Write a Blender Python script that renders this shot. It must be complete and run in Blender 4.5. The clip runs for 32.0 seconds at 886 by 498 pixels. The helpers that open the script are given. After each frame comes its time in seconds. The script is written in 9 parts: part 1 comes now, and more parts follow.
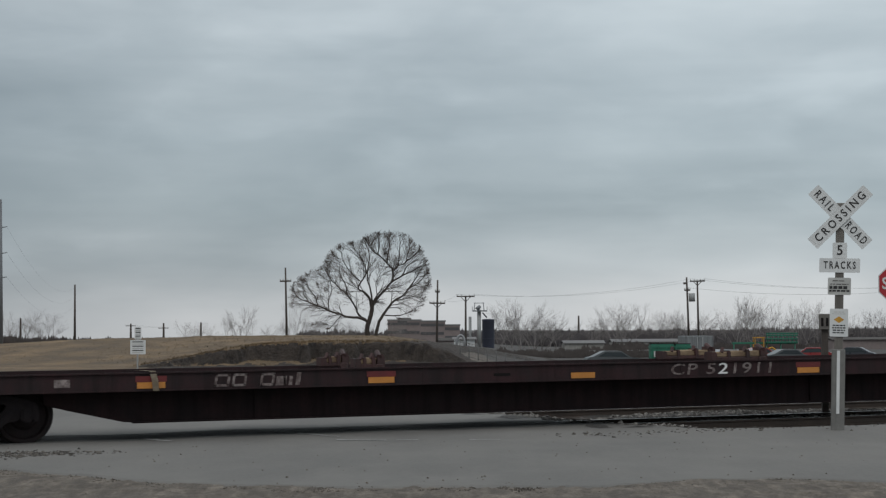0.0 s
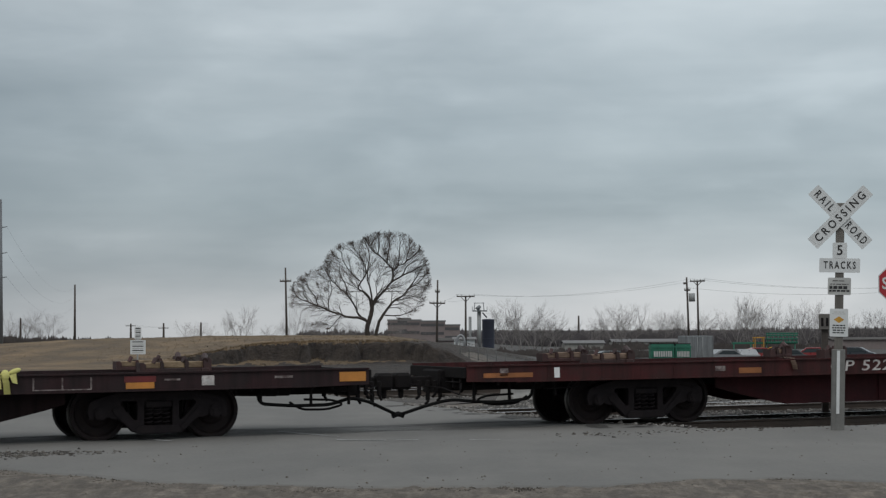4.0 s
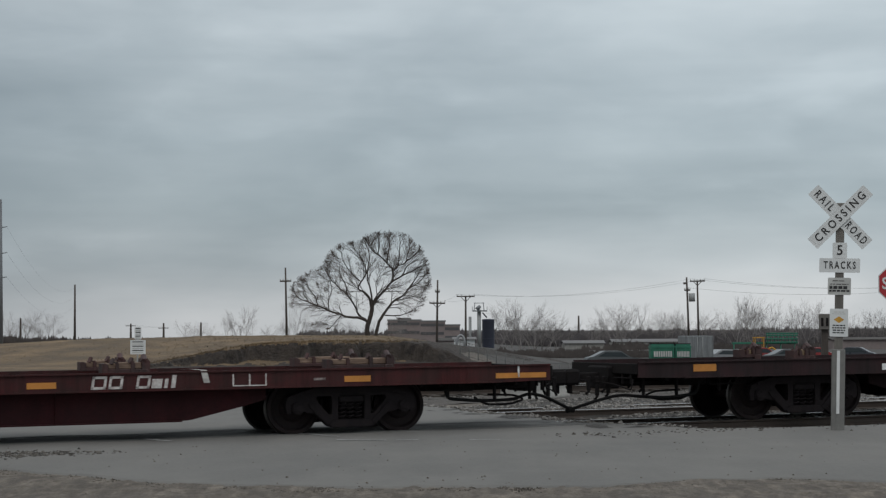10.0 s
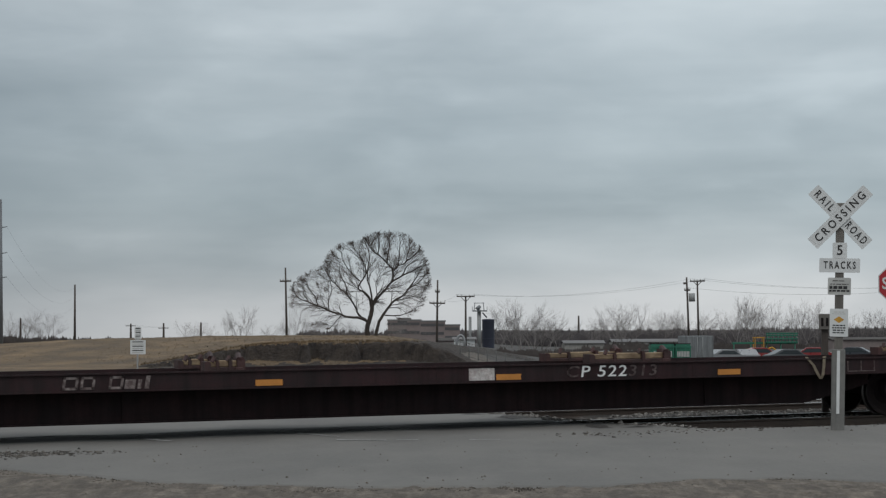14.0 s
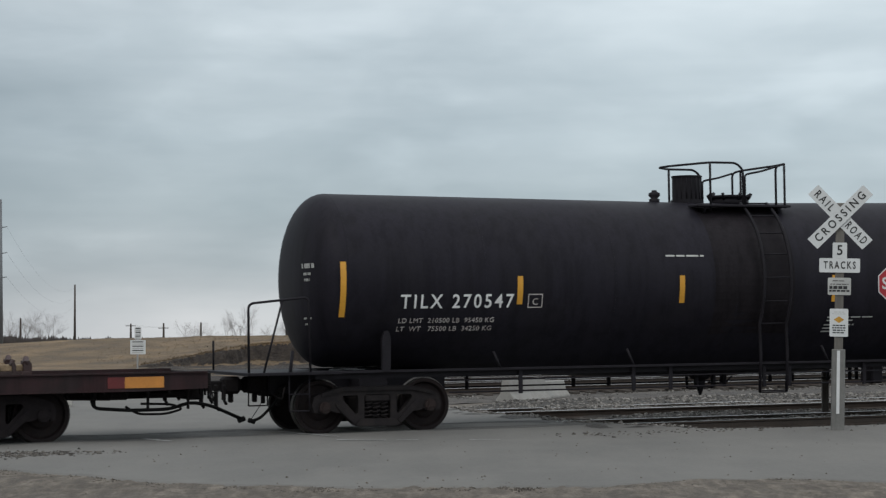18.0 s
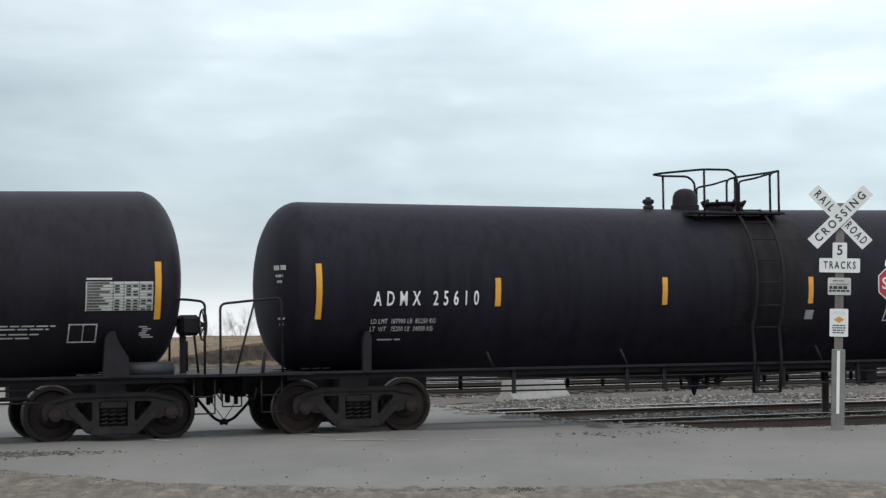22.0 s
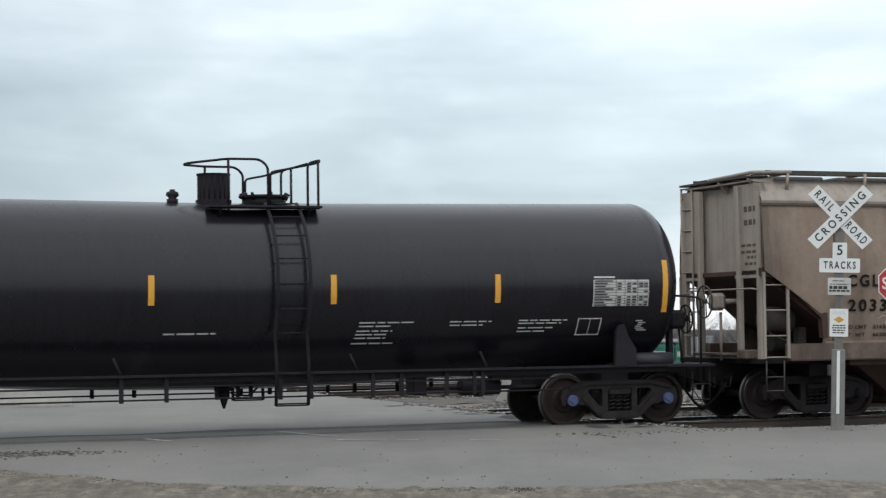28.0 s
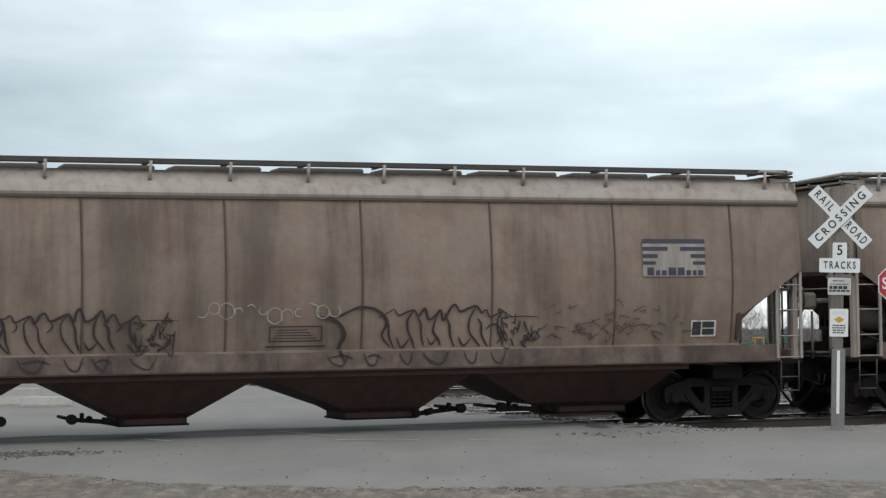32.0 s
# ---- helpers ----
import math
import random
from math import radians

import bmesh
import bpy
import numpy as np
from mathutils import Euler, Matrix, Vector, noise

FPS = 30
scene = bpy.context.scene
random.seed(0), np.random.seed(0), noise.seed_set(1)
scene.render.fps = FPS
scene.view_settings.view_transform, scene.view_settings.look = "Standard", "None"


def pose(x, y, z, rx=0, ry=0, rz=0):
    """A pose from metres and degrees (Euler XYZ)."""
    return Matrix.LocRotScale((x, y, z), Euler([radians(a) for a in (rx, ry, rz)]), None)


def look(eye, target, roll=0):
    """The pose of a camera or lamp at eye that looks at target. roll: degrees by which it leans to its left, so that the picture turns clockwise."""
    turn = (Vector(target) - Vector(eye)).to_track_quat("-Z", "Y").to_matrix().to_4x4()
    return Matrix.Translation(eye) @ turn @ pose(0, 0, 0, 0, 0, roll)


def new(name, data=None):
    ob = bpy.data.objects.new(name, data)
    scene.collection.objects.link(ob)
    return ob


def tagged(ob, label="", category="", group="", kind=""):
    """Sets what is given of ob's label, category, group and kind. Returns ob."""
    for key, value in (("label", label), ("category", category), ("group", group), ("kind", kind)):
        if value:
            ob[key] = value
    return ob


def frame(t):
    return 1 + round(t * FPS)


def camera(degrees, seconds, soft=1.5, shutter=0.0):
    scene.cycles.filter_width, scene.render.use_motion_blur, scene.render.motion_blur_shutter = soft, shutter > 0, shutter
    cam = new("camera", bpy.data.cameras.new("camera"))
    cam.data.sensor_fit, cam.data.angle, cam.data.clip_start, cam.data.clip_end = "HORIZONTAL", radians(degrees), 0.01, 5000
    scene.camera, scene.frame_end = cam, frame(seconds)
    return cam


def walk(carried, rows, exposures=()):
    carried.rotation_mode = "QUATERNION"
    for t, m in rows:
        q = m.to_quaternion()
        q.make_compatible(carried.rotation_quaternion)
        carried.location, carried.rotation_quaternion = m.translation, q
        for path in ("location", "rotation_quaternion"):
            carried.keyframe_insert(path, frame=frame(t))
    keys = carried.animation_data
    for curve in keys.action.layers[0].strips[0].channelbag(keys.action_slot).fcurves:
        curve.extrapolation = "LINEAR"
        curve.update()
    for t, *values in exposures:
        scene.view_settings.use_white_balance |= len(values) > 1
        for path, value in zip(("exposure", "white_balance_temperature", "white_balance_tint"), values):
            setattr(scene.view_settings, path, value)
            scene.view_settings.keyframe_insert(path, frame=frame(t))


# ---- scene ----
# The track: a straight line that passes TRACK_Y ahead of the camera, at TRACK_TURN degrees to the picture plane
TRACK_Y, TRACK_TURN, GRADE = 34.48, 20.88, 0.0080
CT, ST = math.cos(radians(TRACK_TURN)), math.sin(radians(TRACK_TURN))


def travelled(t):
    """Metres that the train has gone at t seconds, counted from t = 16."""
    u = t - 16.0
    check = max(0.0, min(1.0, (t - 22.5) / 0.5))
    return 4.4836 * u + 0.00605 * u * u - 0.03 * max(0.0, 2.0 - t) ** 2 - 0.13 * check * check * (3 - 2 * check)


def track_point(s, w, z=0.0):
    """World place of a point s metres along the track, w metres on the camera's side of its middle, z over the rail."""
    return Vector((s * CT + w * ST, TRACK_Y + s * ST - w * CT, z + GRADE * max(-70.0, min(70.0, s))))


def track_coords(x, y):
    return x * CT + (y - TRACK_Y) * ST, x * ST - (y - TRACK_Y) * CT


def track_pose(s):
    return Matrix.Translation((s * CT, TRACK_Y + s * ST, GRADE * s)) @ pose(0, 0, 0, 0, 0, TRACK_TURN) @ pose(0, 0, 0, 0, -math.degrees(GRADE), 0)


# ---- camera ----
cam = camera(25.97, 32.0, soft=1.3, shutter=0.1)
EYE = pose(0, 0, 1.73, 92.425, 0.3, 0)
EXPOSURES = [(0, 0.15), (15.0, 0.15), (16.0, 0.16), (17.0, 0.22), (17.7, 0.34), (18.5, 0.64), (19.2, 0.84), (20.0, 1.04), (20.6, 1.01), (21.2, 0.97), (32.0, 0.97)]
walk(cam, [(0.0, EYE), (32.0, EYE)], EXPOSURES)

# ---- light: an overcast sky ----
world = bpy.data.worlds.new("overcast")
scene.world = world
world.use_nodes = True
wn, wl = world.node_tree.nodes, world.node_tree.links
wn.clear()


def wnode(kind, **values):
    n = wn.new(kind)
    for k, v in values.items():
        n.inputs[k].default_value = v
    return n


def wramp(stops):
    n = wn.new("ShaderNodeValToRGB")
    els = n.color_ramp.elements
    while len(els) < len(stops):
        els.new(0.5)
    for e, (p, c) in zip(els, stops):
        e.position, e.color = p, (*c, 1) if len(c) == 3 else c
    return n


SKY_STRENGTH = 1.0
coord = wn.new("ShaderNodeTexCoord")
split = wn.new("ShaderNodeSeparateXYZ")
wl.new(coord.outputs["Generated"], split.inputs[0])
# broad colour of the cloud cover by height over the horizon
height = wramp([(0.0, (0.5, 0.515, 0.515)), (0.018, (0.46, 0.485, 0.49)), (0.034, (0.39, 0.432, 0.446)), (0.065, (0.325, 0.38, 0.4)), (0.1, (0.345, 0.405, 0.43)), (0.16, (0.42, 0.48, 0.505)), (0.6, (0.60, 0.64, 0.66)), (1.0, (0.72, 0.76, 0.78))])
wl.new(split.outputs["Z"], height.inputs[0])
# long flat bands of cloud
stretch = wn.new("ShaderNodeMapping")
stretch.inputs["Scale"].default_value = (2.4, 2.4, 8.5)
stretch.inputs["Rotation"].default_value = (0.03, -0.035, 0.0)
wl.new(coord.outputs["Generated"], stretch.inputs[0])
bands = wnode("ShaderNodeTexNoise", Scale=2.2, Detail=4.5, Roughness=0.48, Distortion=0.25)
wl.new(stretch.outputs[0], bands.inputs["Vector"])
fine = wn.new("ShaderNodeMapping")
fine.inputs["Scale"].default_value = (6.0, 6.0, 15.0)
fine.inputs["Location"].default_value = (3.1, 1.7, 0.4)
wl.new(coord.outputs["Generated"], fine.inputs[0])
puffs = wnode("ShaderNodeTexNoise", Scale=1.9, Detail=4.0, Roughness=0.5, Distortion=0.35)
wl.new(fine.outputs[0], puffs.inputs["Vector"])
band_mul = wramp([(0.25, (0.76, 0.785, 0.80)), (0.46, (0.965, 0.97, 0.975)), (0.6, (1.09, 1.08, 1.075)), (0.8, (1.24, 1.215, 1.20))])
wl.new(bands.outputs["Fac"], band_mul.inputs[0])
puff_mul = wramp([(0.3, (0.925, 0.935, 0.94)), (0.55, (1.0, 1.0, 1.0)), (0.75, (1.13, 1.12, 1.115))])
wl.new(puffs.outputs["Fac"], puff_mul.inputs[0])


def wmix(kind, fac, a, b):
    n = wn.new("ShaderNodeMix")
    n.data_type, n.blend_type = "RGBA", kind
    n.inputs[0].default_value = fac
    wl.new(a, n.inputs[6])
    wl.new(b, n.inputs[7])
    return n.outputs[2]


# the cover is thinner, and brighter, to the right
side_light = wramp([(0.0, (0.6, 0.6, 0.6)), (0.37, (0.8, 0.81, 0.84)), (0.44, (0.955, 0.96, 0.985)), (0.5, (1.04, 1.04, 1.065)), (0.56, (1.12, 1.118, 1.14)), (0.64, (1.14, 1.135, 1.155)), (1.0, (1.5, 1.47, 1.47))])
half_x = wn.new("ShaderNodeMapRange")
half_x.inputs["From Min"].default_value = -1.0
wl.new(split.outputs["X"], half_x.inputs[0])
wl.new(half_x.outputs[0], side_light.inputs[0])
lit = wmix("MULTIPLY", 1.0, height.outputs[0], side_light.outputs[0])
# thin level streaks, strongest low down
streak_map = wn.new("ShaderNodeMapping")
streak_map.inputs["Scale"].default_value = (4.0, 4.0, 46.0)
streak_map.inputs["Rotation"].default_value = (0.0, -0.03, 0.0)
wl.new(coord.outputs["Generated"], streak_map.inputs[0])
streaks = wnode("ShaderNodeTexNoise", Scale=1.6, Detail=4.0, Roughness=0.5, Distortion=0.2)
wl.new(streak_map.outputs[0], streaks.inputs["Vector"])
streak_mul = wramp([(0.32, (0.9, 0.915, 0.92)), (0.5, (1.0, 1.0, 1.0)), (0.68, (1.09, 1.085, 1.08))])
wl.new(streaks.outputs["Fac"], streak_mul.inputs[0])
clouds = wmix("MULTIPLY", 1.0, wmix("MULTIPLY", 0.32, wmix("MULTIPLY", 1.0, lit, band_mul.outputs[0]), streak_mul.outputs[0]), puff_mul.outputs[0])
nishita = wn.new("ShaderNodeTexSky")
nishita.sky_type, nishita.sun_disc = "NISHITA", False
nishita.sun_elevation, nishita.sun_rotation = radians(42), radians(215)
blue = wn.new("ShaderNodeVectorMath")
blue.operation = "SCALE"
blue.inputs["Scale"].default_value = 0.05
wl.new(nishita.outputs[0], blue.inputs[0])
sky_out = wmix("MIX", 0.06, clouds, blue.outputs[0])
ground_side = wn.new("ShaderNodeBackground")
ground_side.inputs["Strength"].default_value = SKY_STRENGTH
wl.new(sky_out, ground_side.inputs["Color"])
wout = wn.new("ShaderNodeOutputWorld")
wl.new(ground_side.outputs[0], wout.inputs[0])

sun_data = bpy.data.lights.new("sun", "SUN")
sun_data.energy, sun_data.angle, sun_data.color = 0.55, radians(25), (1.0, 0.97, 0.93)
sun = new("sun", sun_data)
# high, behind the camera and to its left
sun.matrix_world = look((-20, -30, 33), (0, 0, 0))
# ---- materials ----
def mat(name, base, rough=0.7, metal=0.0, vary=0.25, scale=3.0, fine=40.0, bump=0.15, tint=None, tint_amount=0.0, stretch=(1, 1, 1), streak=0.0, run=(5.0, 5.0, 0.25), per_object=0.0, coat=0.0, depth=0.01, spec=0.5):
    """Colour with variation at two scales, an optional second tint in patches, streaks that run down, and fine relief."""
    m = bpy.data.materials.new(name)
    m.use_nodes = True
    n, l = m.node_tree.nodes, m.node_tree.links
    b = n["Principled BSDF"]
    b.inputs["Roughness"].default_value, b.inputs["Metallic"].default_value = rough, metal
    b.inputs["Coat Weight"].default_value = coat
    b.inputs["Specular IOR Level"].default_value = spec
    tc = n.new("ShaderNodeTexCoord")
    mp = n.new("ShaderNodeMapping")
    mp.inputs["Scale"].default_value = stretch
    l.new(tc.outputs["Object"], mp.inputs[0])

    def noise_node(s, detail=5.0, rough_=0.6, src=None):
        t = n.new("ShaderNodeTexNoise")
        t.inputs["Scale"].default_value, t.inputs["Detail"].default_value, t.inputs["Roughness"].default_value = s, detail, rough_
        l.new(src or mp.outputs[0], t.inputs["Vector"])
        return t.outputs["Fac"]

    def ramp(src, stops):
        r = n.new("ShaderNodeValToRGB")
        els = r.color_ramp.elements
        while len(els) < len(stops):
            els.new(0.5)
        for e, (p, c) in zip(els, stops):
            e.position, e.color = p, (*c, 1)
        l.new(src, r.inputs[0])
        return r.outputs[0]

    def mix(kind, fac, a, c):
        x = n.new("ShaderNodeMix")
        x.data_type, x.blend_type = "RGBA", kind
        if isinstance(fac, float):
            x.inputs[0].default_value = fac
        else:
            l.new(fac, x.inputs[0])
        l.new(a, x.inputs[6])
        l.new(c, x.inputs[7])
        return x.outputs[2]

    big, small = noise_node(scale), noise_node(fine, 6.0, 0.7)
    lo, hi = 1 - vary, 1 + vary
    col = ramp(big, [(0.3, [c * lo for c in base]), (0.7, [c * hi for c in base])])
    g = [(0.25, (1 - vary * 0.8,) * 3), (0.75, (1 + vary * 0.8,) * 3)]
    col = mix("MULTIPLY", 1.0, col, ramp(small, g))
    if tint:
        patch = ramp(noise_node(scale * 1.9, 8.0, 0.68), [(0.5 - 0.12 * tint_amount, (0, 0, 0)), (0.68 - 0.1 * tint_amount, (tint_amount,) * 3)])
        t = n.new("ShaderNodeRGB")
        t.outputs[0].default_value = (*tint, 1)
        col = mix("MIX", patch, col, t.outputs[0])
    if streak:
        m2 = n.new("ShaderNodeMapping")
        m2.inputs["Scale"].default_value = run
        l.new(tc.outputs["Object"], m2.inputs[0])
        st = ramp(noise_node(1.0, 6.0, 0.65, m2.outputs[0]), [(0.38, (1 - streak,) * 3), (0.52, (1, 1, 1)), (0.72, (1 + streak * 0.5,) * 3)])
        col = mix("MULTIPLY", 1.0, col, st)
    if per_object:
        oi = n.new("ShaderNodeObjectInfo")
        r = ramp(oi.outputs["Random"], [(0, (1 - per_object,) * 3), (1, (1 + per_object,) * 3)])
        col = mix("MULTIPLY", 1.0, col, r)
    l.new(col, b.inputs["Base Color"])
    rr = n.new("ShaderNodeMapRange")
    rr.inputs["To Min"].default_value, rr.inputs["To Max"].default_value = max(0.03, rough - 0.12), min(1.0, rough + 0.12)
    l.new(big, rr.inputs[0])
    l.new(rr.outputs[0], b.inputs["Roughness"])
    if bump:
        bp = n.new("ShaderNodeBump")
        bp.inputs["Strength"].default_value, bp.inputs["Distance"].default_value = bump, depth
        l.new(small, bp.inputs["Height"])
        l.new(bp.outputs[0], b.inputs["Normal"])
    return m


M = {}
M["gravel"] = mat("gravel", (0.165, 0.14, 0.113), 0.95, vary=0.42, scale=2.4, fine=10, bump=1.0, depth=0.05, tint=(0.082, 0.067, 0.054), tint_amount=0.85, stretch=(1.4, 0.4, 1))
M["asphalt"] = mat("asphalt", (0.132, 0.126, 0.116), 0.85, vary=0.16, scale=0.3, fine=24, bump=0.35, depth=0.006, tint=(0.172, 0.163, 0.148), tint_amount=0.6, stretch=(0.9, 0.3, 1))
# grey ballast, its base deepened for the shadow strip below the rails
M["ballast"] = mat("ballast", (0.058, 0.053, 0.048), 0.95, vary=0.4, scale=1.2, fine=22, bump=1.0, depth=0.05)
M["rail_side"] = mat("rail_side", (0.045, 0.033, 0.026), 0.8, vary=0.3, scale=2, fine=30)
M["rail_top"] = mat("rail_top", (0.5, 0.5, 0.5), 0.3, metal=1.0, vary=0.1, scale=2, fine=60, bump=0.05)
M["tie"] = mat("tie", (0.06, 0.05, 0.042), 0.9, vary=0.35, scale=3, fine=30, per_object=0.25, stretch=(1, 0.2, 1))
M["concrete"] = mat("concrete", (0.3, 0.29, 0.27), 0.9, vary=0.14, scale=1.5, fine=30, tint=(0.19, 0.175, 0.155), tint_amount=0.5)
M["dry_grass"] = mat("dry_grass", (0.195, 0.132, 0.072), 0.95, vary=0.34, scale=0.2, fine=4.5, bump=0.8, depth=0.2, tint=(0.09, 0.066, 0.042), tint_amount=0.8, stretch=(1, 0.45, 1))
M["bare_soil"] = mat("bare_soil", (0.04, 0.031, 0.026), 0.95, vary=0.6, scale=0.9, fine=5.0, bump=1.0, depth=0.3, tint=(0.085, 0.067, 0.053), tint_amount=0.6)
M["yard_gravel"] = mat("yard_gravel", (0.06, 0.052, 0.047), 0.95, vary=0.45, scale=0.9, fine=14, bump=1.0, depth=0.05, tint=(0.135, 0.12, 0.104), tint_amount=0.6)
M["far_ground"] = mat("far_ground", (0.05, 0.045, 0.041), 0.95, vary=0.5, scale=0.06, fine=0.9, bump=0.0, tint=(0.09, 0.08, 0.07), tint_amount=0.5)
M["oxide_red"] = mat("oxide_red", (0.055, 0.0105, 0.0108), 0.7, spec=0.3, vary=0.25, scale=1.1, fine=22, tint=(0.036, 0.015, 0.0135), tint_amount=0.75, streak=0.35)
M["oxide_dark"] = mat("oxide_dark", (0.029, 0.0122, 0.0135), 0.75, spec=0.3, vary=0.28, scale=1.1, fine=22, tint=(0.018, 0.0125, 0.013), tint_amount=0.75, streak=0.3)
M["oxide_worn"] = mat("oxide_worn", (0.062, 0.024, 0.022), 0.68, vary=0.28, scale=1.1, fine=22, tint=(0.03, 0.018, 0.017), tint_amount=0.75, streak=0.3)
M["grime"] = mat("grime", (0.0105, 0.009, 0.0094), 0.85, spec=0.15, vary=0.35, scale=3, fine=35, tint=(0.015, 0.012, 0.0108), tint_amount=0.5)
M["truck_steel"] = mat("truck_steel", (0.0135, 0.0106, 0.0118), 0.8, spec=0.15, vary=0.35, scale=4, fine=40, tint=(0.02, 0.0155, 0.0155), tint_amount=0.6)
M["wheel_steel"] = mat("wheel_steel", (0.0155, 0.0108, 0.0115), 0.75, spec=0.2, vary=0.3, scale=5, fine=30, tint=(0.021, 0.0145, 0.0125), tint_amount=0.6)
M["wheel_rust"] = mat("wheel_rust", (0.023, 0.0135, 0.0125), 0.8, spec=0.3, vary=0.3, scale=5, fine=30, tint=(0.03, 0.022, 0.02), tint_amount=0.7)
M["tread"] = mat("tread", (0.1, 0.095, 0.09), 0.45, metal=1.0, vary=0.1, scale=4, fine=30)
M["blue_cap"] = mat("blue_cap", (0.05, 0.07, 0.16), 0.6, vary=0.25, scale=8, fine=40)
M["tank_black"] = mat("tank_black", (0.0172, 0.0158, 0.0216), 0.52, spec=0.1, vary=0.2, scale=0.6, fine=18, bump=0.04, streak=0.22, tint=(0.0165, 0.015, 0.0165), tint_amount=0.4)
M["tank_gloss"] = mat("tank_gloss", (0.0105, 0.01, 0.0138), 0.25, spec=0.36, vary=0.15, scale=0.6, fine=18, bump=0.02, streak=0.15)
M["tank_navy"] = mat("tank_navy", (0.0145, 0.0134, 0.02), 0.52, spec=0.08, vary=0.2, scale=0.6, fine=18, bump=0.04, streak=0.22)
M["black_steel"] = mat("black_steel", (0.018, 0.0163, 0.0196), 0.6, spec=0.12, vary=0.25, scale=3, fine=30)
M["tank_stain"] = mat("tank_stain", (0.0158, 0.0132, 0.0155), 0.6, spec=0.1, vary=0.3, scale=1.2, fine=18, streak=0.3)
M["hopper_tan"] = mat("hopper_tan", (0.207, 0.155, 0.119), 0.72, vary=0.14, scale=0.4, fine=12, bump=0.06, tint=(0.135, 0.088, 0.066), tint_amount=0.7, streak=0.4, run=(1.1, 1.1, 0.07), per_object=0.04)
M["hopper_sill"] = mat("hopper_sill", (0.132, 0.096, 0.077), 0.75, vary=0.25, scale=0.8, fine=14, tint=(0.062, 0.04, 0.032), tint_amount=0.8, streak=0.45, run=(1.6, 1.6, 0.3))
M["pedestal_timber"] = mat("pedestal_timber", (0.3, 0.22, 0.135), 0.85, vary=0.35, scale=3, fine=20, stretch=(0.4, 1, 1), tint=(0.11, 0.065, 0.04), tint_amount=0.75)
M["hopper_pale"] = mat("hopper_pale", (0.285, 0.247, 0.215), 0.72, vary=0.08, scale=0.6, fine=16, tint=(0.19, 0.148, 0.118), tint_amount=0.4, streak=0.2)
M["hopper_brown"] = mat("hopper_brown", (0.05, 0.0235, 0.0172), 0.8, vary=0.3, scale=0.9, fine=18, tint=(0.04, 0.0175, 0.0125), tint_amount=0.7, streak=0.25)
M["hopper_dark"] = mat("hopper_dark", (0.05, 0.042, 0.036), 0.8, vary=0.3, scale=1.5, fine=18)
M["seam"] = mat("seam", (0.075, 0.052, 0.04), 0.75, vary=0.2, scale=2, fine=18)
M["yellow"] = mat("yellow", (0.62, 0.3, 0.03), 0.45, vary=0.1, scale=3, fine=40)
M["orange"] = mat("orange", (0.5, 0.2, 0.035), 0.5, vary=0.15, scale=3, fine=40)
M["orange_dirty"] = mat("orange_dirty", (0.28, 0.1, 0.03), 0.6, vary=0.3, scale=3, fine=40)
M["red_patch"] = mat("red_patch", (0.12, 0.014, 0.014), 0.6, vary=0.25, scale=3, fine=40)
M["white"] = mat("white", (0.72, 0.72, 0.71), 0.55, vary=0.1, scale=4, fine=30)
M["white_worn"] = mat("white_worn", (0.24, 0.2, 0.19), 0.65, vary=0.35, scale=6, fine=30, tint=(0.06, 0.035, 0.033), tint_amount=0.9)
M["white_faint"] = mat("white_faint", (0.1, 0.075, 0.072), 0.7, vary=0.35, scale=6, fine=30, tint=(0.045, 0.024, 0.023), tint_amount=0.9)
M["sign_white"] = mat("sign_white", (0.64, 0.65, 0.645), 0.5, vary=0.06, scale=3, fine=30, bump=0.02)
M["sign_black"] = mat("sign_black", (0.02, 0.02, 0.02), 0.6, vary=0.2)
M["sign_red"] = mat("sign_red", (0.38, 0.02, 0.03), 0.5, vary=0.1)
M["sign_grey"] = mat("sign_grey", (0.45, 0.45, 0.43), 0.6, vary=0.15)
M["galvanised"] = mat("galvanised", (0.33, 0.335, 0.33), 0.6, metal=0.3, vary=0.12, scale=5, fine=40, streak=0.15)
M["weathered_wood"] = mat("weathered_wood", (0.15, 0.138, 0.124), 0.9, vary=0.25, scale=2, fine=25, stretch=(3, 3, 0.3))
M["pole_wood"] = mat("pole_wood", (0.07, 0.058, 0.05), 0.9, vary=0.3, scale=1, fine=12, stretch=(3, 3, 0.3))
M["pole_steel"] = mat("pole_steel", (0.17, 0.18, 0.19), 0.6, metal=0.3, vary=0.1)
M["bark"] = mat("bark", (0.048, 0.038, 0.032), 0.95, vary=0.3, scale=1.5, fine=12, bump=0.8, depth=0.04)
M["twig"] = mat("twig", (0.125, 0.1, 0.088), 0.95, vary=0.25, scale=0.3, fine=3)
# twigs of the distant trees, lightened to imitate haze
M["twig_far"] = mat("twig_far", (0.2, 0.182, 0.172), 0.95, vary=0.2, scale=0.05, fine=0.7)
# far woods: the mauve cast is distance haze mixed into the colour
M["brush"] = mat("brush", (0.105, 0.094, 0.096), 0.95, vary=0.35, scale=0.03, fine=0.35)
M["wire"] = mat("wire", (0.06, 0.065, 0.07), 0.6, vary=0.1)
M["rubber"] = mat("rubber", (0.008, 0.0078, 0.0078), 0.85, spec=0.15, vary=0.2)
M["tie_strap"] = mat("tie_strap", (0.36, 0.3, 0.22), 0.8, vary=0.2, scale=8, fine=40)
M["yellow_cloth"] = mat("yellow_cloth", (0.62, 0.58, 0.2), 0.8, vary=0.15, scale=8, fine=40)
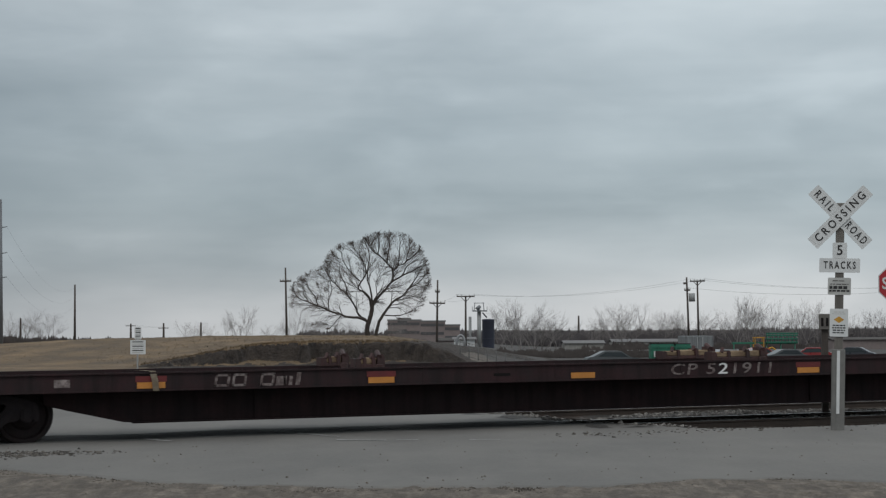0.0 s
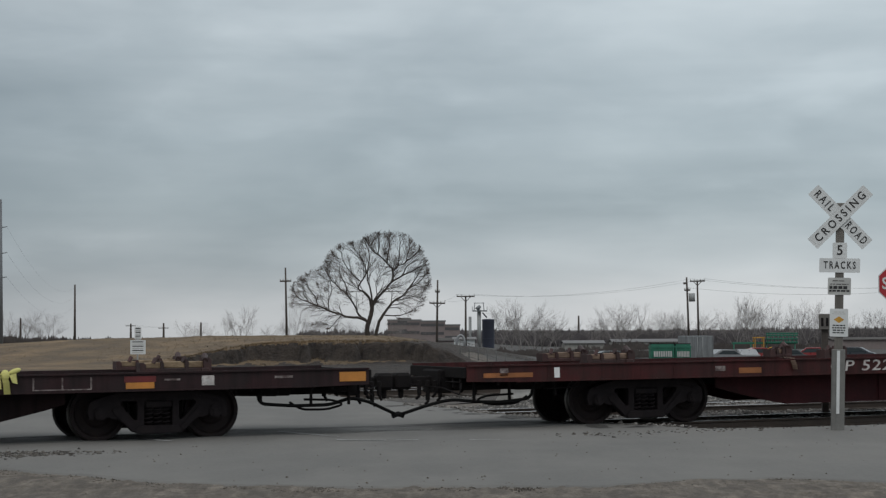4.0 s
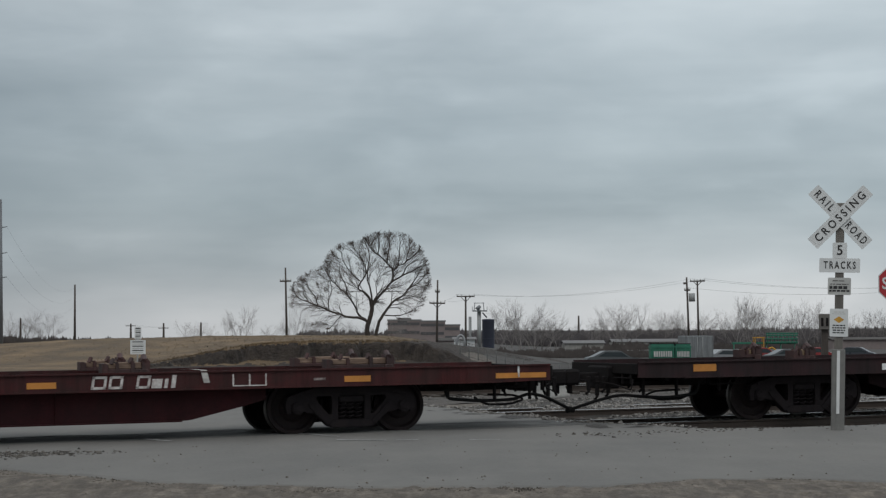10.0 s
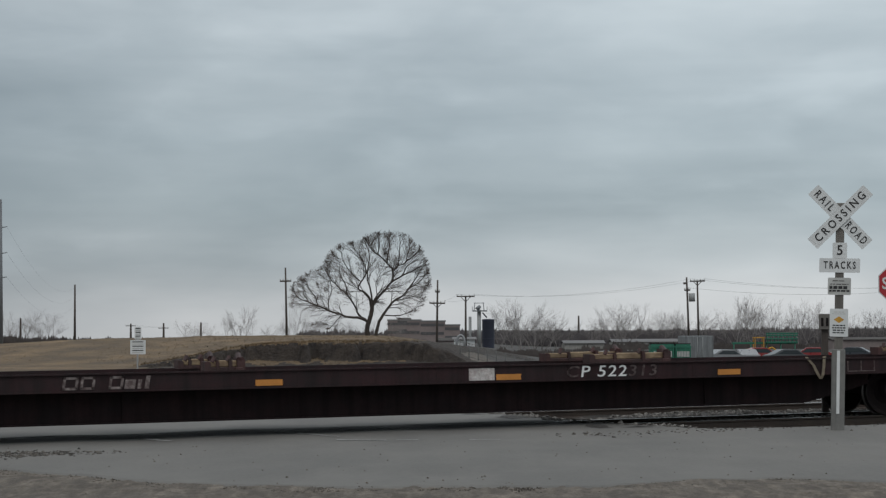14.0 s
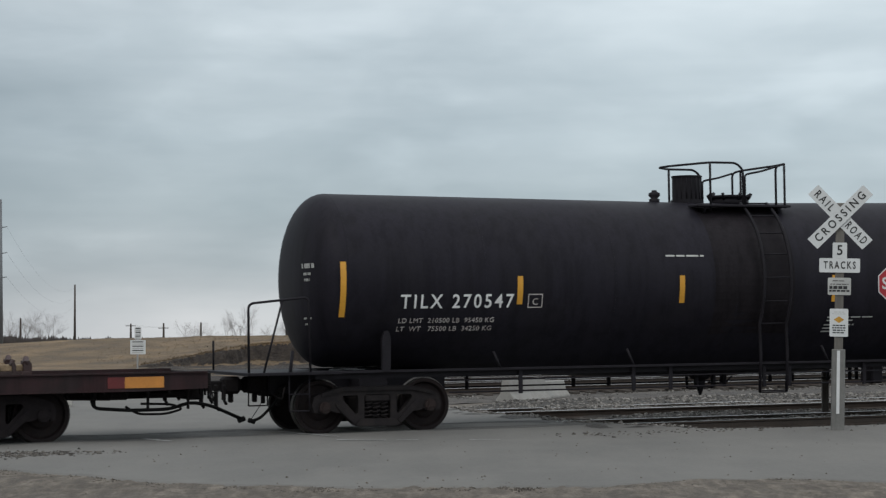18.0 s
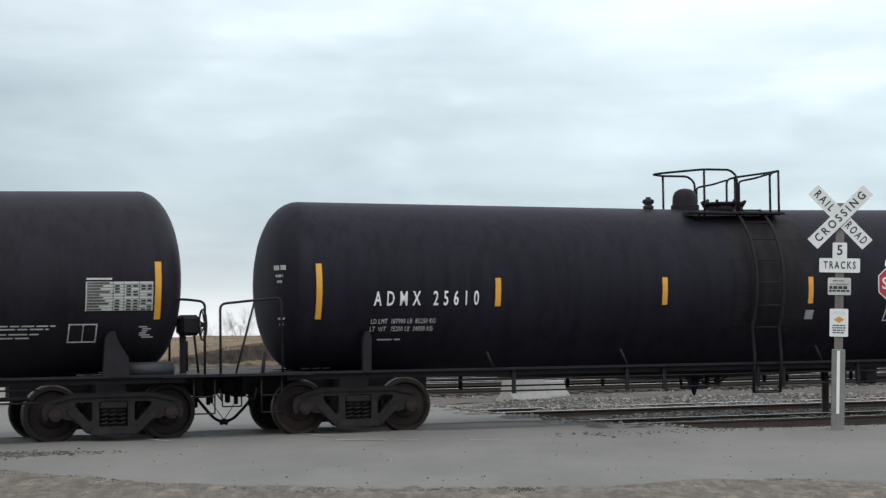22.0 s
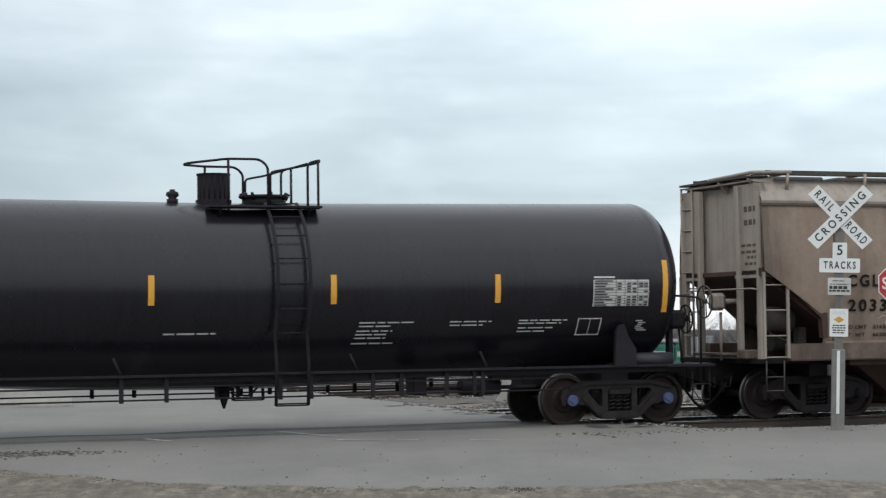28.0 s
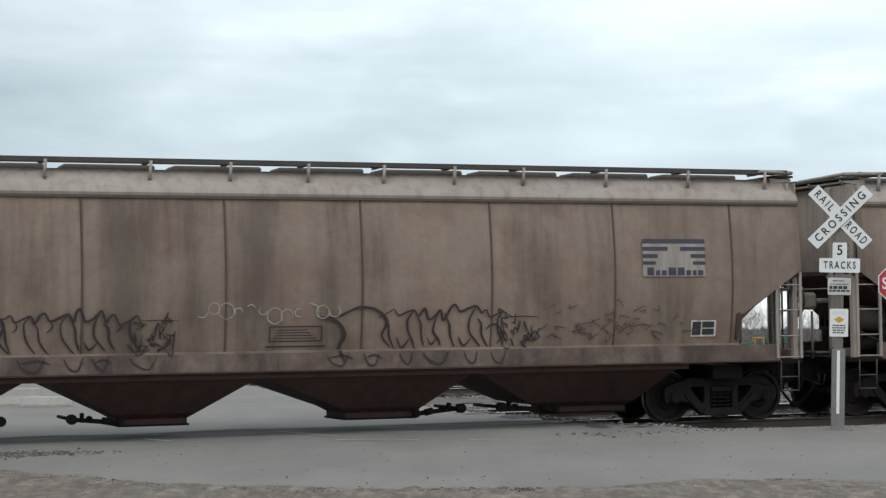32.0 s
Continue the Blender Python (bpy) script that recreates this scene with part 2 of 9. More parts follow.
M["white_cloth"] = mat("white_cloth", (0.72, 0.7, 0.66), 0.8, vary=0.15, scale=8, fine=40)
M["wood_block"] = mat("wood_block", (0.24, 0.165, 0.12), 0.9, vary=0.4, scale=3, fine=20, stretch=(0.3, 1, 1), tint=(0.085, 0.05, 0.035), tint_amount=0.7)
M["logo_blue"] = mat("logo_blue", (0.022, 0.03, 0.2), 0.5, vary=0.1)
M["logo_green"] = mat("logo_green", (0.02, 0.2, 0.06), 0.5, vary=0.1)
M["logo_white"] = mat("logo_white", (0.72, 0.72, 0.66), 0.55, vary=0.12)
M["spray_black"] = mat("spray_black", (0.026, 0.0165, 0.018), 0.7, vary=0.2)
M["spray_pale"] = mat("spray_pale", (0.34, 0.3, 0.265), 0.7, vary=0.2)
M["logo_navy"] = mat("logo_navy", (0.03, 0.03, 0.05), 0.6, vary=0.2)
M["brick_far"] = mat("brick_far", (0.215, 0.178, 0.17), 0.9, vary=0.15, scale=0.2, fine=2)
M["roof_far"] = mat("roof_far", (0.2, 0.196, 0.195), 0.95, spec=0.1, vary=0.1, scale=0.1, fine=1)
M["window_dark"] = mat("window_dark", (0.075, 0.072, 0.075), 0.5, vary=0.1)
M["bin_green"] = mat("bin_green", (0.02, 0.135, 0.085), 0.6, vary=0.2, scale=2, fine=20)
M["machine_yellow"] = mat("machine_yellow", (0.5, 0.26, 0.03), 0.6, vary=0.2)
M["car_white"] = mat("car_white", (0.25, 0.255, 0.26), 0.3, vary=0.05)
M["car_silver"] = mat("car_silver", (0.1, 0.108, 0.112), 0.35, metal=0.2, vary=0.05)
M["car_red"] = mat("car_red", (0.25, 0.03, 0.03), 0.3, vary=0.05)
M["car_dark"] = mat("car_dark", (0.04, 0.045, 0.055), 0.3, vary=0.05)
M["tank_blue"] = mat("tank_blue", (0.022, 0.025, 0.044), 0.6, vary=0.2, scale=0.4, fine=4)
M["bird"] = mat("bird", (0.04, 0.035, 0.035), 0.8, vary=0.2)
M["rubber_dusty"] = mat("rubber_dusty", (0.115, 0.112, 0.106), 0.9, vary=0.25, scale=0.8, fine=20)
M["white_worn2"] = mat("white_worn2", (0.55, 0.52, 0.5), 0.6, vary=0.3, scale=6, fine=30, tint=(0.2, 0.1, 0.09), tint_amount=0.45)
M["road_paint"] = mat("road_paint", (0.36, 0.36, 0.35), 0.8, vary=0.3, scale=2.5, fine=20, tint=(0.2, 0.2, 0.19), tint_amount=0.8)
M["glass"] = mat("glass", (0.04, 0.05, 0.055), 0.08, vary=0.05)
M["reservoir"] = mat("reservoir", (0.026, 0.027, 0.034), 0.6, vary=0.2, scale=2, fine=30, streak=0.2)
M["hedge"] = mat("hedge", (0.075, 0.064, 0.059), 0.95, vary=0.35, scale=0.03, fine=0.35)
M["truck_dusty"] = mat("truck_dusty", (0.0175, 0.0145, 0.0155), 0.8, spec=0.2, vary=0.35, scale=4, fine=40, tint=(0.03, 0.025, 0.023), tint_amount=0.6)
M["fence_wire"] = mat("fence_wire", (0.13, 0.128, 0.125), 0.7, vary=0.2, scale=2, fine=20)
M["hopper_ink"] = mat("hopper_ink", (0.013, 0.0105, 0.01), 0.8, spec=0.1, vary=0.2, scale=3, fine=30)
# oxide_dark again, darkened to hold the shade under the side sill
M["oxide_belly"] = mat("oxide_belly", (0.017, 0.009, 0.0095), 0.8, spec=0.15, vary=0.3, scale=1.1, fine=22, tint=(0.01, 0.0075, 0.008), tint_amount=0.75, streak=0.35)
M["post_sleeve"] = mat("post_sleeve", (0.152, 0.149, 0.14), 0.75, vary=0.18, scale=4, fine=40, streak=0.25)
M["container_grey"] = mat("container_grey", (0.19, 0.2, 0.205), 0.7, vary=0.12, scale=1.5, fine=12, streak=0.25)
# oxide_red again, with the same shade mixed into its colour
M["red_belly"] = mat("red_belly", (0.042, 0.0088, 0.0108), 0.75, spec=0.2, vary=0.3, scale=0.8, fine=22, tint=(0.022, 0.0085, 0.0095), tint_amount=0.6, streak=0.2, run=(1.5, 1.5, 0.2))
# ---- mesh helpers ----
def shade(me, smooth):
    if smooth:
        me.polygons.foreach_set("use_smooth", [True] * len(me.polygons))


def finish(bm, name, material, smooth=False, auto=None):
    bm.normal_update()
    if auto is not None:
        for e in bm.edges:
            e.smooth = len(e.link_faces) == 2 and e.calc_face_angle(0) < radians(auto)
        smooth = True
    me = bpy.data.meshes.new(name)
    bm.to_mesh(me)
    bm.free()
    for m in material if isinstance(material, (list, tuple)) else (material,):
        me.materials.append(m)
    shade(me, smooth)
    return me


def part(name, bm, material, parent, label="", smooth=False, auto=None, at=None):
    """Links a bmesh as ONE mesh object under a thing or under a part."""
    ob = new(name, finish(bm, name, material, smooth, auto))
    ob.parent = parent
    if at is not None:
        ob.matrix_basis = at
    if label:
        ob["label"] = label
    return ob


def again(ob, at, parent=None):
    """Another piece on the same mesh."""
    o = new(ob.name.split(".")[0], ob.data)
    o.parent = parent or ob.parent
    o.matrix_basis = at
    if "label" in ob:
        o["label"] = ob["label"]
    return o


def thing(name, label, category, group="", kind="", at=None):
    ob = new(name)
    ob.empty_display_size = 0.2
    if at is not None:
        ob.matrix_basis = at
    return tagged(ob, label, category, group, kind)


def solid(name, bm, material, label, category, group="", kind="", smooth=False, auto=None, at=None):
    ob = new(name, finish(bm, name, material, smooth, auto))
    if at is not None:
        ob.matrix_basis = at
    return tagged(ob, label, category, group, kind)


def B():
    return bmesh.new()


def box(bm, x0, x1, y0, y1, z0, z1, bevel=0.0, m=None, mi=0):
    vs = [bm.verts.new(Vector((x, y, z)) if m is None else m @ Vector((x, y, z))) for z in (z0, z1) for y in (y0, y1) for x in (x0, x1)]
    fs = [bm.faces.new([vs[i] for i in f]) for f in ((0, 2, 3, 1), (4, 5, 7, 6), (0, 1, 5, 4), (1, 3, 7, 5), (3, 2, 6, 7), (2, 0, 4, 6))]
    for f in fs:
        f.material_index = mi
    if bevel:
        es = {e for f in fs for e in f.edges}
        bmesh.ops.bevel(bm, geom=list(es), offset=bevel, segments=1, affect="EDGES")
    return bm


def rod(bm, a, b, r, seg=8, r2=None, cap=True, mi=0):
    a, b = Vector(a), Vector(b)
    q = (b - a).to_track_quat("Z", "Y")
    r2 = r if r2 is None else r2
    ra, rb = [], []
    for i in range(seg):
        t = 2 * math.pi * i / seg
        o = Vector((math.cos(t), math.sin(t), 0))
        ra.append(bm.verts.new(a + q @ (o * r)))
        rb.append(bm.verts.new(b + q @ (o * r2)))
    for i in range(seg):
        f = bm.faces.new((ra[i], ra[(i + 1) % seg], rb[(i + 1) % seg], rb[i]))
        f.smooth, f.material_index = True, mi
    if cap:
        bm.faces.new(ra[::-1]).material_index = mi
        bm.faces.new(rb).material_index = mi
    return bm


def pipe(bm, pts, r, seg=6):
    """A bent bar through the points, with mitred joints."""
    pts = [Vector(p) for p in pts]
    rings = []
    n = len(pts)
    side = None
    for i, p in enumerate(pts):
        d = ((pts[min(i + 1, n - 1)] - p).normalized() + (p - pts[max(i - 1, 0)]).normalized()).normalized()
        if side is None:
            side = d.orthogonal().normalized()
        side = (side - d * side.dot(d)).normalized()
        up = d.cross(side)
        rr = r[i] if isinstance(r, (list, tuple)) else r
        rings.append([bm.verts.new(p + (side * math.cos(2 * math.pi * k / seg) + up * math.sin(2 * math.pi * k / seg)) * rr) for k in range(seg)])
    for a, b in zip(rings, rings[1:]):
        for k in range(seg):
            bm.faces.new((a[k], a[(k + 1) % seg], b[(k + 1) % seg], b[k])).smooth = True
    bm.faces.new(rings[0][::-1])
    bm.faces.new(rings[-1])
    return bm


def rounded(pts, r, steps=4):
    """The polyline with its inner corners rounded."""
    pts = [Vector(p) for p in pts]
    out = [pts[0]]
    for a, b, c in zip(pts, pts[1:], pts[2:]):
        d1, d2 = (a - b), (c - b)
        k = min(r, d1.length * 0.45, d2.length * 0.45)
        p, q = b + d1.normalized() * k, b + d2.normalized() * k
        for i in range(steps + 1):
            t = i / steps
            out.append((1 - t) ** 2 * p + 2 * t * (1 - t) * b + t * t * q)
    return out + [pts[-1]]


def prism(bm, outline, y0, y1, m=None, mi=0):
    """A plate: an outline in x, z carried from y0 to y1."""
    m = m or Matrix()
    a = [bm.verts.new(m @ Vector((x, y0, z))) for x, z in outline]
    b = [bm.verts.new(m @ Vector((x, y1, z))) for x, z in outline]
    n = len(a)
    fs = [bm.faces.new((a[i], a[(i + 1) % n], b[(i + 1) % n], b[i])) for i in range(n)]
    fs += [bm.faces.new(a[::-1]), bm.faces.new(b)]
    for f in fs:
        f.material_index = mi
    bmesh.ops.recalc_face_normals(bm, faces=fs)
    return bm


def lathe(bm, profile, axis="y", seg=32, m=None, mi=0):
    """Turns (along, radius) pairs round the axis."""
    m = m or Matrix()
    rings = []
    for a, r in profile:
        ring = []
        for i in range(seg):
            t = 2 * math.pi * i / seg
            c, s = r * math.cos(t), r * math.sin(t)
            v = {"x": (a, c, s), "y": (c, a, s), "z": (c, s, a)}[axis]
            ring.append(bm.verts.new(m @ Vector(v)))
        rings.append(ring)
    fs = []
    for p, q in zip(rings, rings[1:]):
        for i in range(seg):
            f = bm.faces.new((p[i], p[(i + 1) % seg], q[(i + 1) % seg], q[i]))
            f.smooth = True
            fs.append(f)
    fs += [bm.faces.new(rings[0][::-1]), bm.faces.new(rings[-1])]
    for f in fs:
        f.material_index = mi
    bmesh.ops.recalc_face_normals(bm, faces=fs)
    return bm


def hand_wheel(bm, at, r, spokes=6, bar=0.017):
    """A spoked hand-brake wheel that faces along x, with its hub at the place given."""
    c = Vector(at)
    rings = []
    for i in range(28):
        a = 2 * math.pi * i / 28
        o = Vector((0, math.cos(a), math.sin(a)))
        rings.append([bm.verts.new(c + o * (r + bar * math.cos(b)) + Vector((bar * math.sin(b), 0, 0))) for b in (0, 1.047, 2.094, 3.142, 4.189, 5.236)])
    for p, q in zip(rings, rings[1:] + rings[:1]):
        for k in range(6):
            bm.faces.new((p[k], p[(k + 1) % 6], q[(k + 1) % 6], q[k])).smooth = True
    for i in range(spokes):
        a = 2 * math.pi * i / spokes + 0.3
        rod(bm, c + Vector((0.03, 0, 0)), c + Vector((0, r * math.cos(a), r * math.sin(a))), 0.012, 5)
    rod(bm, c + Vector((-0.03, 0, 0)), c + Vector((0.05, 0, 0)), 0.04, 10)
    bmesh.ops.recalc_face_normals(bm, faces=bm.faces)
    return bm


def lettering(text, size, spacing=1.0, bold=0.0, width=None, depth=0.004):
    """A bmesh of the words in the x, z plane, read from -y, with its middle at the origin."""
    cu = bpy.data.curves.new("words", "FONT")
    cu.body, cu.size, cu.space_character, cu.offset, cu.extrude = text, size, spacing, bold, depth / 2
    cu.align_x, cu.align_y, cu.resolution_u = "CENTER", "CENTER", 3
    ob = bpy.data.objects.new("words", cu)
    scene.collection.objects.link(ob)
    me = bpy.data.meshes.new_from_object(ob.evaluated_get(bpy.context.evaluated_depsgraph_get()))
    bpy.data.objects.remove(ob)
    bpy.data.curves.remove(cu)
    bm = bmesh.new()
    bm.from_mesh(me)
    bpy.data.meshes.remove(me)
    xs = [v.co.x for v in bm.verts]
    mid, wide = (max(xs) + min(xs)) / 2, max(xs) - min(xs)
    k = width / wide if width else 1.0
    for v in bm.verts:
        v.co = Vector(((v.co.x - mid) * k, -v.co.z, v.co.y))
    return bm


def moved(bm, m):
    bmesh.ops.transform(bm, matrix=m, verts=bm.verts)
    return bm
# ---- ground, road and tracks ----
def smooth_step(a, b, v):
    u = max(0.0, min(1.0, (v - a) / (b - a)))
    return u * u * (3 - 2 * u)


def road_edge(w):
    """Where along the track the crossing's road ends, w metres on the camera's side."""
    return 3.25 + (max(w, -0.5) - 1.75) * 0.31 + max(0.0, -0.5 - w) * 0.03 + 0.35 * noise.noise(Vector((w * 0.5, 3.3, 0)))


def lot_drop(x, y):
    return 1.5 * smooth_step(68, 92, y) * smooth_step(0.0, 0.06, x / max(1.0, y))


def ground_z(x, y):
    s, w = track_coords(x, y)
    fade = 1 - smooth_step(60, 160, math.hypot(x, y - TRACK_Y))
    z = GRADE * max(-45.0, min(45.0, s)) * fade
    # the bed of the tracks lies lower beside the crossing
    beside = smooth_step(0.0, 1.6, s - road_edge(w)) + smooth_step(0.0, 2.0, -14.0 - (s - w * 0.31))
    bed = smooth_step(3.6, 2.7, w) * smooth_step(-46, -30, w)
    z -= 0.27 * min(1.0, beside) * bed
    # a shallow heap of spoil between the tracks
    z += 0.16 * beside * math.exp(-((w + 11.0) / 2.8) ** 2) * smooth_step(26, 8, s)
    z += (0.02 + 0.05 * beside * bed) * noise.noise(Vector((x * 0.7, y * 0.7, 0)))
    # the lot beyond the tracks lies lower, and past it the land falls away gently
    return z - lot_drop(x, y) - 0.005 * max(0.0, y - 200.0)


def spread(lo, hi, dense_lo, dense_hi, step, growth=1.16):
    """Even steps in the middle, growing ones outside."""
    mid = list(np.arange(dense_lo, dense_hi + 1e-6, step))
    a, d = [dense_lo], step
    while a[-1] > lo:
        d *= growth
        a.append(max(lo, a[-1] - d))
    b, d = [dense_hi], step
    while b[-1] < hi:
        d *= growth
        b.append(min(hi, b[-1] + d))
    return sorted(set(a + mid + b))


def sheet(name, xs, ys, height, material, label, category):
    verts = [(x, y, height(x, y)) for y in ys for x in xs]
    n = len(xs)
    faces = [(j * n + i, j * n + i + 1, (j + 1) * n + i + 1, (j + 1) * n + i) for j in range(len(ys) - 1) for i in range(n - 1)]
    me = bpy.data.meshes.new(name)
    me.from_pydata(verts, [], faces)
    me.materials.append(material)
    shade(me, True)
    return tagged(new(name, me), label, category, kind="structure")


ground = sheet("ground", spread(-2600, 2600, -14, 16, 0.3), spread(-300, 4200, 16, 58, 0.33), lambda x, y: ground_z(x, y) - 0.02, M["gravel"],
               "pale grey-brown gravel and dirt ground around the crossing", "ground")


FRONT = [(-5.8, 25.21), (-4.89, 24.34), (-3.6, 22.89), (-2.38, 22.15), (-0.87, 21.74), (0.72, 21.56), (1.83, 21.26), (2.75, 22.14), (4.01, 22.3), (4.96, 21.68)]   # where the asphalt ends towards the camera


def front_edge(x):
    k = min(len(FRONT) - 2, max(0, sum(p[0] < x for p in FRONT) - 1))
    (xa, ya), (xb, yb) = FRONT[k], FRONT[k + 1]
    t = max(-3.0, min(4.0, (x - xa) / (xb - xa)))
    rag = 0.2 * noise.noise(Vector((x * 1.3, 0, 7))) + 0.14 * noise.noise(Vector((x * 4.1, 2, 7))) + 0.1 * noise.noise(Vector((x * 11.0, 5, 7)))
    return ya + (yb - ya) * t + rag


def on_road(x, y):
    s, w = track_coords(x, y)
    if y < front_edge(x) or y > 150:
        return False
    if w > 3.3 + 0.2 * noise.noise(Vector((s, 9, 1))):
        return True
    return -16.5 < s - w * 0.31 and s < road_edge(w) + 0.25


def strip_of_road():
    """The worn asphalt, laid over the ground in small squares up to its ragged edge, finest towards the camera."""
    verts, faces = [], []
    for xs, ys in ((np.arange(-34, 34, 0.22), np.arange(26.0, 78, 0.22)), (np.arange(-9.5, 8.0, 0.07), np.append(np.arange(20.3, 25.98, 0.07), 26.0))):
        index = {}

        def vert(i, j):
            if (i, j) not in index:
                x, y = float(xs[i]), float(ys[j])
                rim = all(on_road(x + a, y + b) for a, b in ((0.2, 0), (-0.2, 0), (0, 0.2), (0, -0.12)))
                index[(i, j)] = len(verts)
                verts.append((x, y, ground_z(x, y) + (0.012 if rim else -0.016)))
            return index[(i, j)]

        for j in range(len(ys) - 1):
            for i in range(len(xs) - 1):
                if on_road(float(xs[i]) + 0.05, float(ys[j]) + 0.05):
                    faces.append((vert(i, j), vert(i + 1, j), vert(i + 1, j + 1), vert(i, j + 1)))
    me = bpy.data.meshes.new("road")
    me.from_pydata(verts, [], faces)
    me.materials.append(M["asphalt"])
    shade(me, True)
    return tagged(new("road", me), "worn pale grey asphalt road that crosses the tracks", "road", kind="structure")


road = strip_of_road()


def rough_verge():
    """The trodden, lumpy dirt before the road, which laps over the asphalt's edge here and there."""
    xs, ys = np.arange(-7.4, 7.4, 0.05), np.arange(17.6, 25.6, 0.05)

    def lump(x, y):
        n = noise.noise(Vector((x * 0.9, y * 1.6, 3))) * 0.022 + noise.noise(Vector((x * 2.6, y * 4.0, 5))) * 0.016
        n += noise.noise(Vector((x * 7.0, y * 9.0, 7))) * 0.012 + noise.noise(Vector((x * 17.0, y * 17.0, 9))) * 0.008
        return ground_z(x, y) + 0.002 + n - 0.1 * smooth_step(0.05, 0.35, y - front_edge(x))

    index, verts, faces = {}, [], []

    def vert(i, j):
        if (i, j) not in index:
            x, y = float(xs[i]), float(ys[j])
            index[(i, j)] = len(verts)
            verts.append((x, y, lump(x, y)))
        return index[(i, j)]

    for i in range(len(xs) - 1):
        limit = front_edge(float(xs[i])) + 0.35
        for j in range(len(ys) - 1):
            if ys[j] < limit and abs(xs[i]) < ys[j] * 0.26:
                faces.append((vert(i, j), vert(i + 1, j), vert(i + 1, j + 1), vert(i, j + 1)))
    me = bpy.data.meshes.new("rough_verge")
    me.from_pydata(verts, [], faces)
    me.materials.append(M["gravel"])
    shade(me, True)
    return tagged(new("rough_verge", me), "lumpy brown dirt verge before the asphalt", "ground", kind="structure")


rough_verge()


# Five tracks, the near one under the train
TRACK_W = (0.0, -6.1, -21.0, -26.0, -31.0)
RAIL = [(-0.07, 0.0), (0.07, 0.0), (0.07, 0.012), (0.012, 0.035), (0.012, 0.125), (0.036, 0.14), (0.036, 0.168), (0.03, 0.172), (-0.03, 0.172), (-0.036, 0.168), (-0.036, 0.14), (-0.012, 0.125), (-0.012, 0.035), (-0.07, 0.012)]
for k, tw in enumerate(TRACK_W):
    track = thing("railway_track", "railway track with dark rusty rails on timber ties in ballast" if k else "railway track with worn shiny rails set into the road crossing", "railway track", "railway tracks", "structure")
    for side in (-1, 1):
        bm = B()
        w = tw - side * 0.7535
        ends = [track_point(s, w, -0.172 if k == 0 else -0.2) for s in (-110, -60, -30, -10, 0, 10, 30, 60, 110)]
        across = Vector((ST, -CT, 0))
        rings = [[bm.verts.new(p + across * a + Vector((0, 0, b))) for a, b in RAIL] for p in ends]
        n = len(RAIL)
        for a, b in zip(rings, rings[1:]):
            for i in range(n):
                f = bm.faces.new((a[i], b[i], b[(i + 1) % n], a[(i + 1) % n]))
                f.material_index = 1 if i in (6, 7, 8) else 0
        bmesh.ops.recalc_face_normals(bm, faces=bm.faces)
        part("rail", bm, [M["rail_side"], M["rail_top"]], track)
    bm = B()
    box(bm, -0.115, 0.115, -1.3, 1.3, -0.33, -0.165, 0.012)
    first = None
    me = finish(bm, "tie", M["tie"])
    for i in range(-8, 46):
        s = i * 0.56
        if s < road_edge(tw) + 0.4:
            continue
        o = new("tie", me)
        o.parent = track
        o.matrix_basis = track_pose(s + random.uniform(-0.03, 0.03)) @ pose(0, -tw, random.uniform(-0.015, 0.005) - (0.028 if k else 0.0), 0, 0, random.uniform(-1.5, 1.5))


def scatter_stones(name, label, count, place, sizes, material, seed):
    """Loose broken stones, each an uneven eight-sided lump, in one mesh."""
    rnd = random.Random(seed)
    verts, faces = [], []
    oct_ = [Vector(v) for v in ((1, 0, 0), (0, 1, 0), (-1, 0, 0), (0, -1, 0), (0, 0, 1), (0, 0, -1))]
    tri = [(0, 1, 4), (1, 2, 4), (2, 3, 4), (3, 0, 4), (1, 0, 5), (2, 1, 5), (3, 2, 5), (0, 3, 5)]
    made = 0
    while made < count:
        p = place(rnd)
        if p is None:
            continue
        r = rnd.uniform(*sizes) * (1.0 if rnd.random() < 0.9 else 1.5)
        turn = Euler((rnd.uniform(0, 6), rnd.uniform(0, 6), rnd.uniform(0, 6))).to_matrix()
        b = len(verts)
        for o in oct_:
            v = turn @ (o * r * rnd.uniform(0.6, 1.25))
            verts.append((p[0] + v.x, p[1] + v.y, p[2] + v.z * 0.75 + r * 0.25))
        faces += [tuple(b + i for i in f) for f in tri]
        made += 1
    me = bpy.data.meshes.new(name)
    me.from_pydata(verts, [], faces)
    me.materials.append(material)
    return tagged(new(name, me), label, "stones", kind="stuff")


def island_stone(name, low, high):
    """Stone whose colour changes from lump to lump."""
    m = bpy.data.materials.new(name)
    m.use_nodes = True
    n, l = m.node_tree.nodes, m.node_tree.links
    geo, ramp = n.new("ShaderNodeNewGeometry"), n.new("ShaderNodeValToRGB")
    e = ramp.color_ramp.elements
    e[0].color, e[1].color = (*low, 1), (*high, 1)
    l.new(geo.outputs["Random Per Island"], ramp.inputs[0])
    l.new(ramp.outputs[0], n["Principled BSDF"].inputs["Base Color"])
    n["Principled BSDF"].inputs["Roughness"].default_value = 0.92
    return m


M["ballast_stone"] = island_stone("ballast_stone", (0.05, 0.045, 0.041), (0.27, 0.252, 0.23))
M["gravel_stone"] = island_stone("gravel_stone", (0.1, 0.085, 0.07), (0.19, 0.167, 0.14))
M["clod"] = island_stone("clod", (0.045, 0.037, 0.031), (0.11, 0.092, 0.075))
M["dark_stone"] = island_stone("dark_stone", (0.022, 0.02, 0.018), (0.13, 0.115, 0.1))


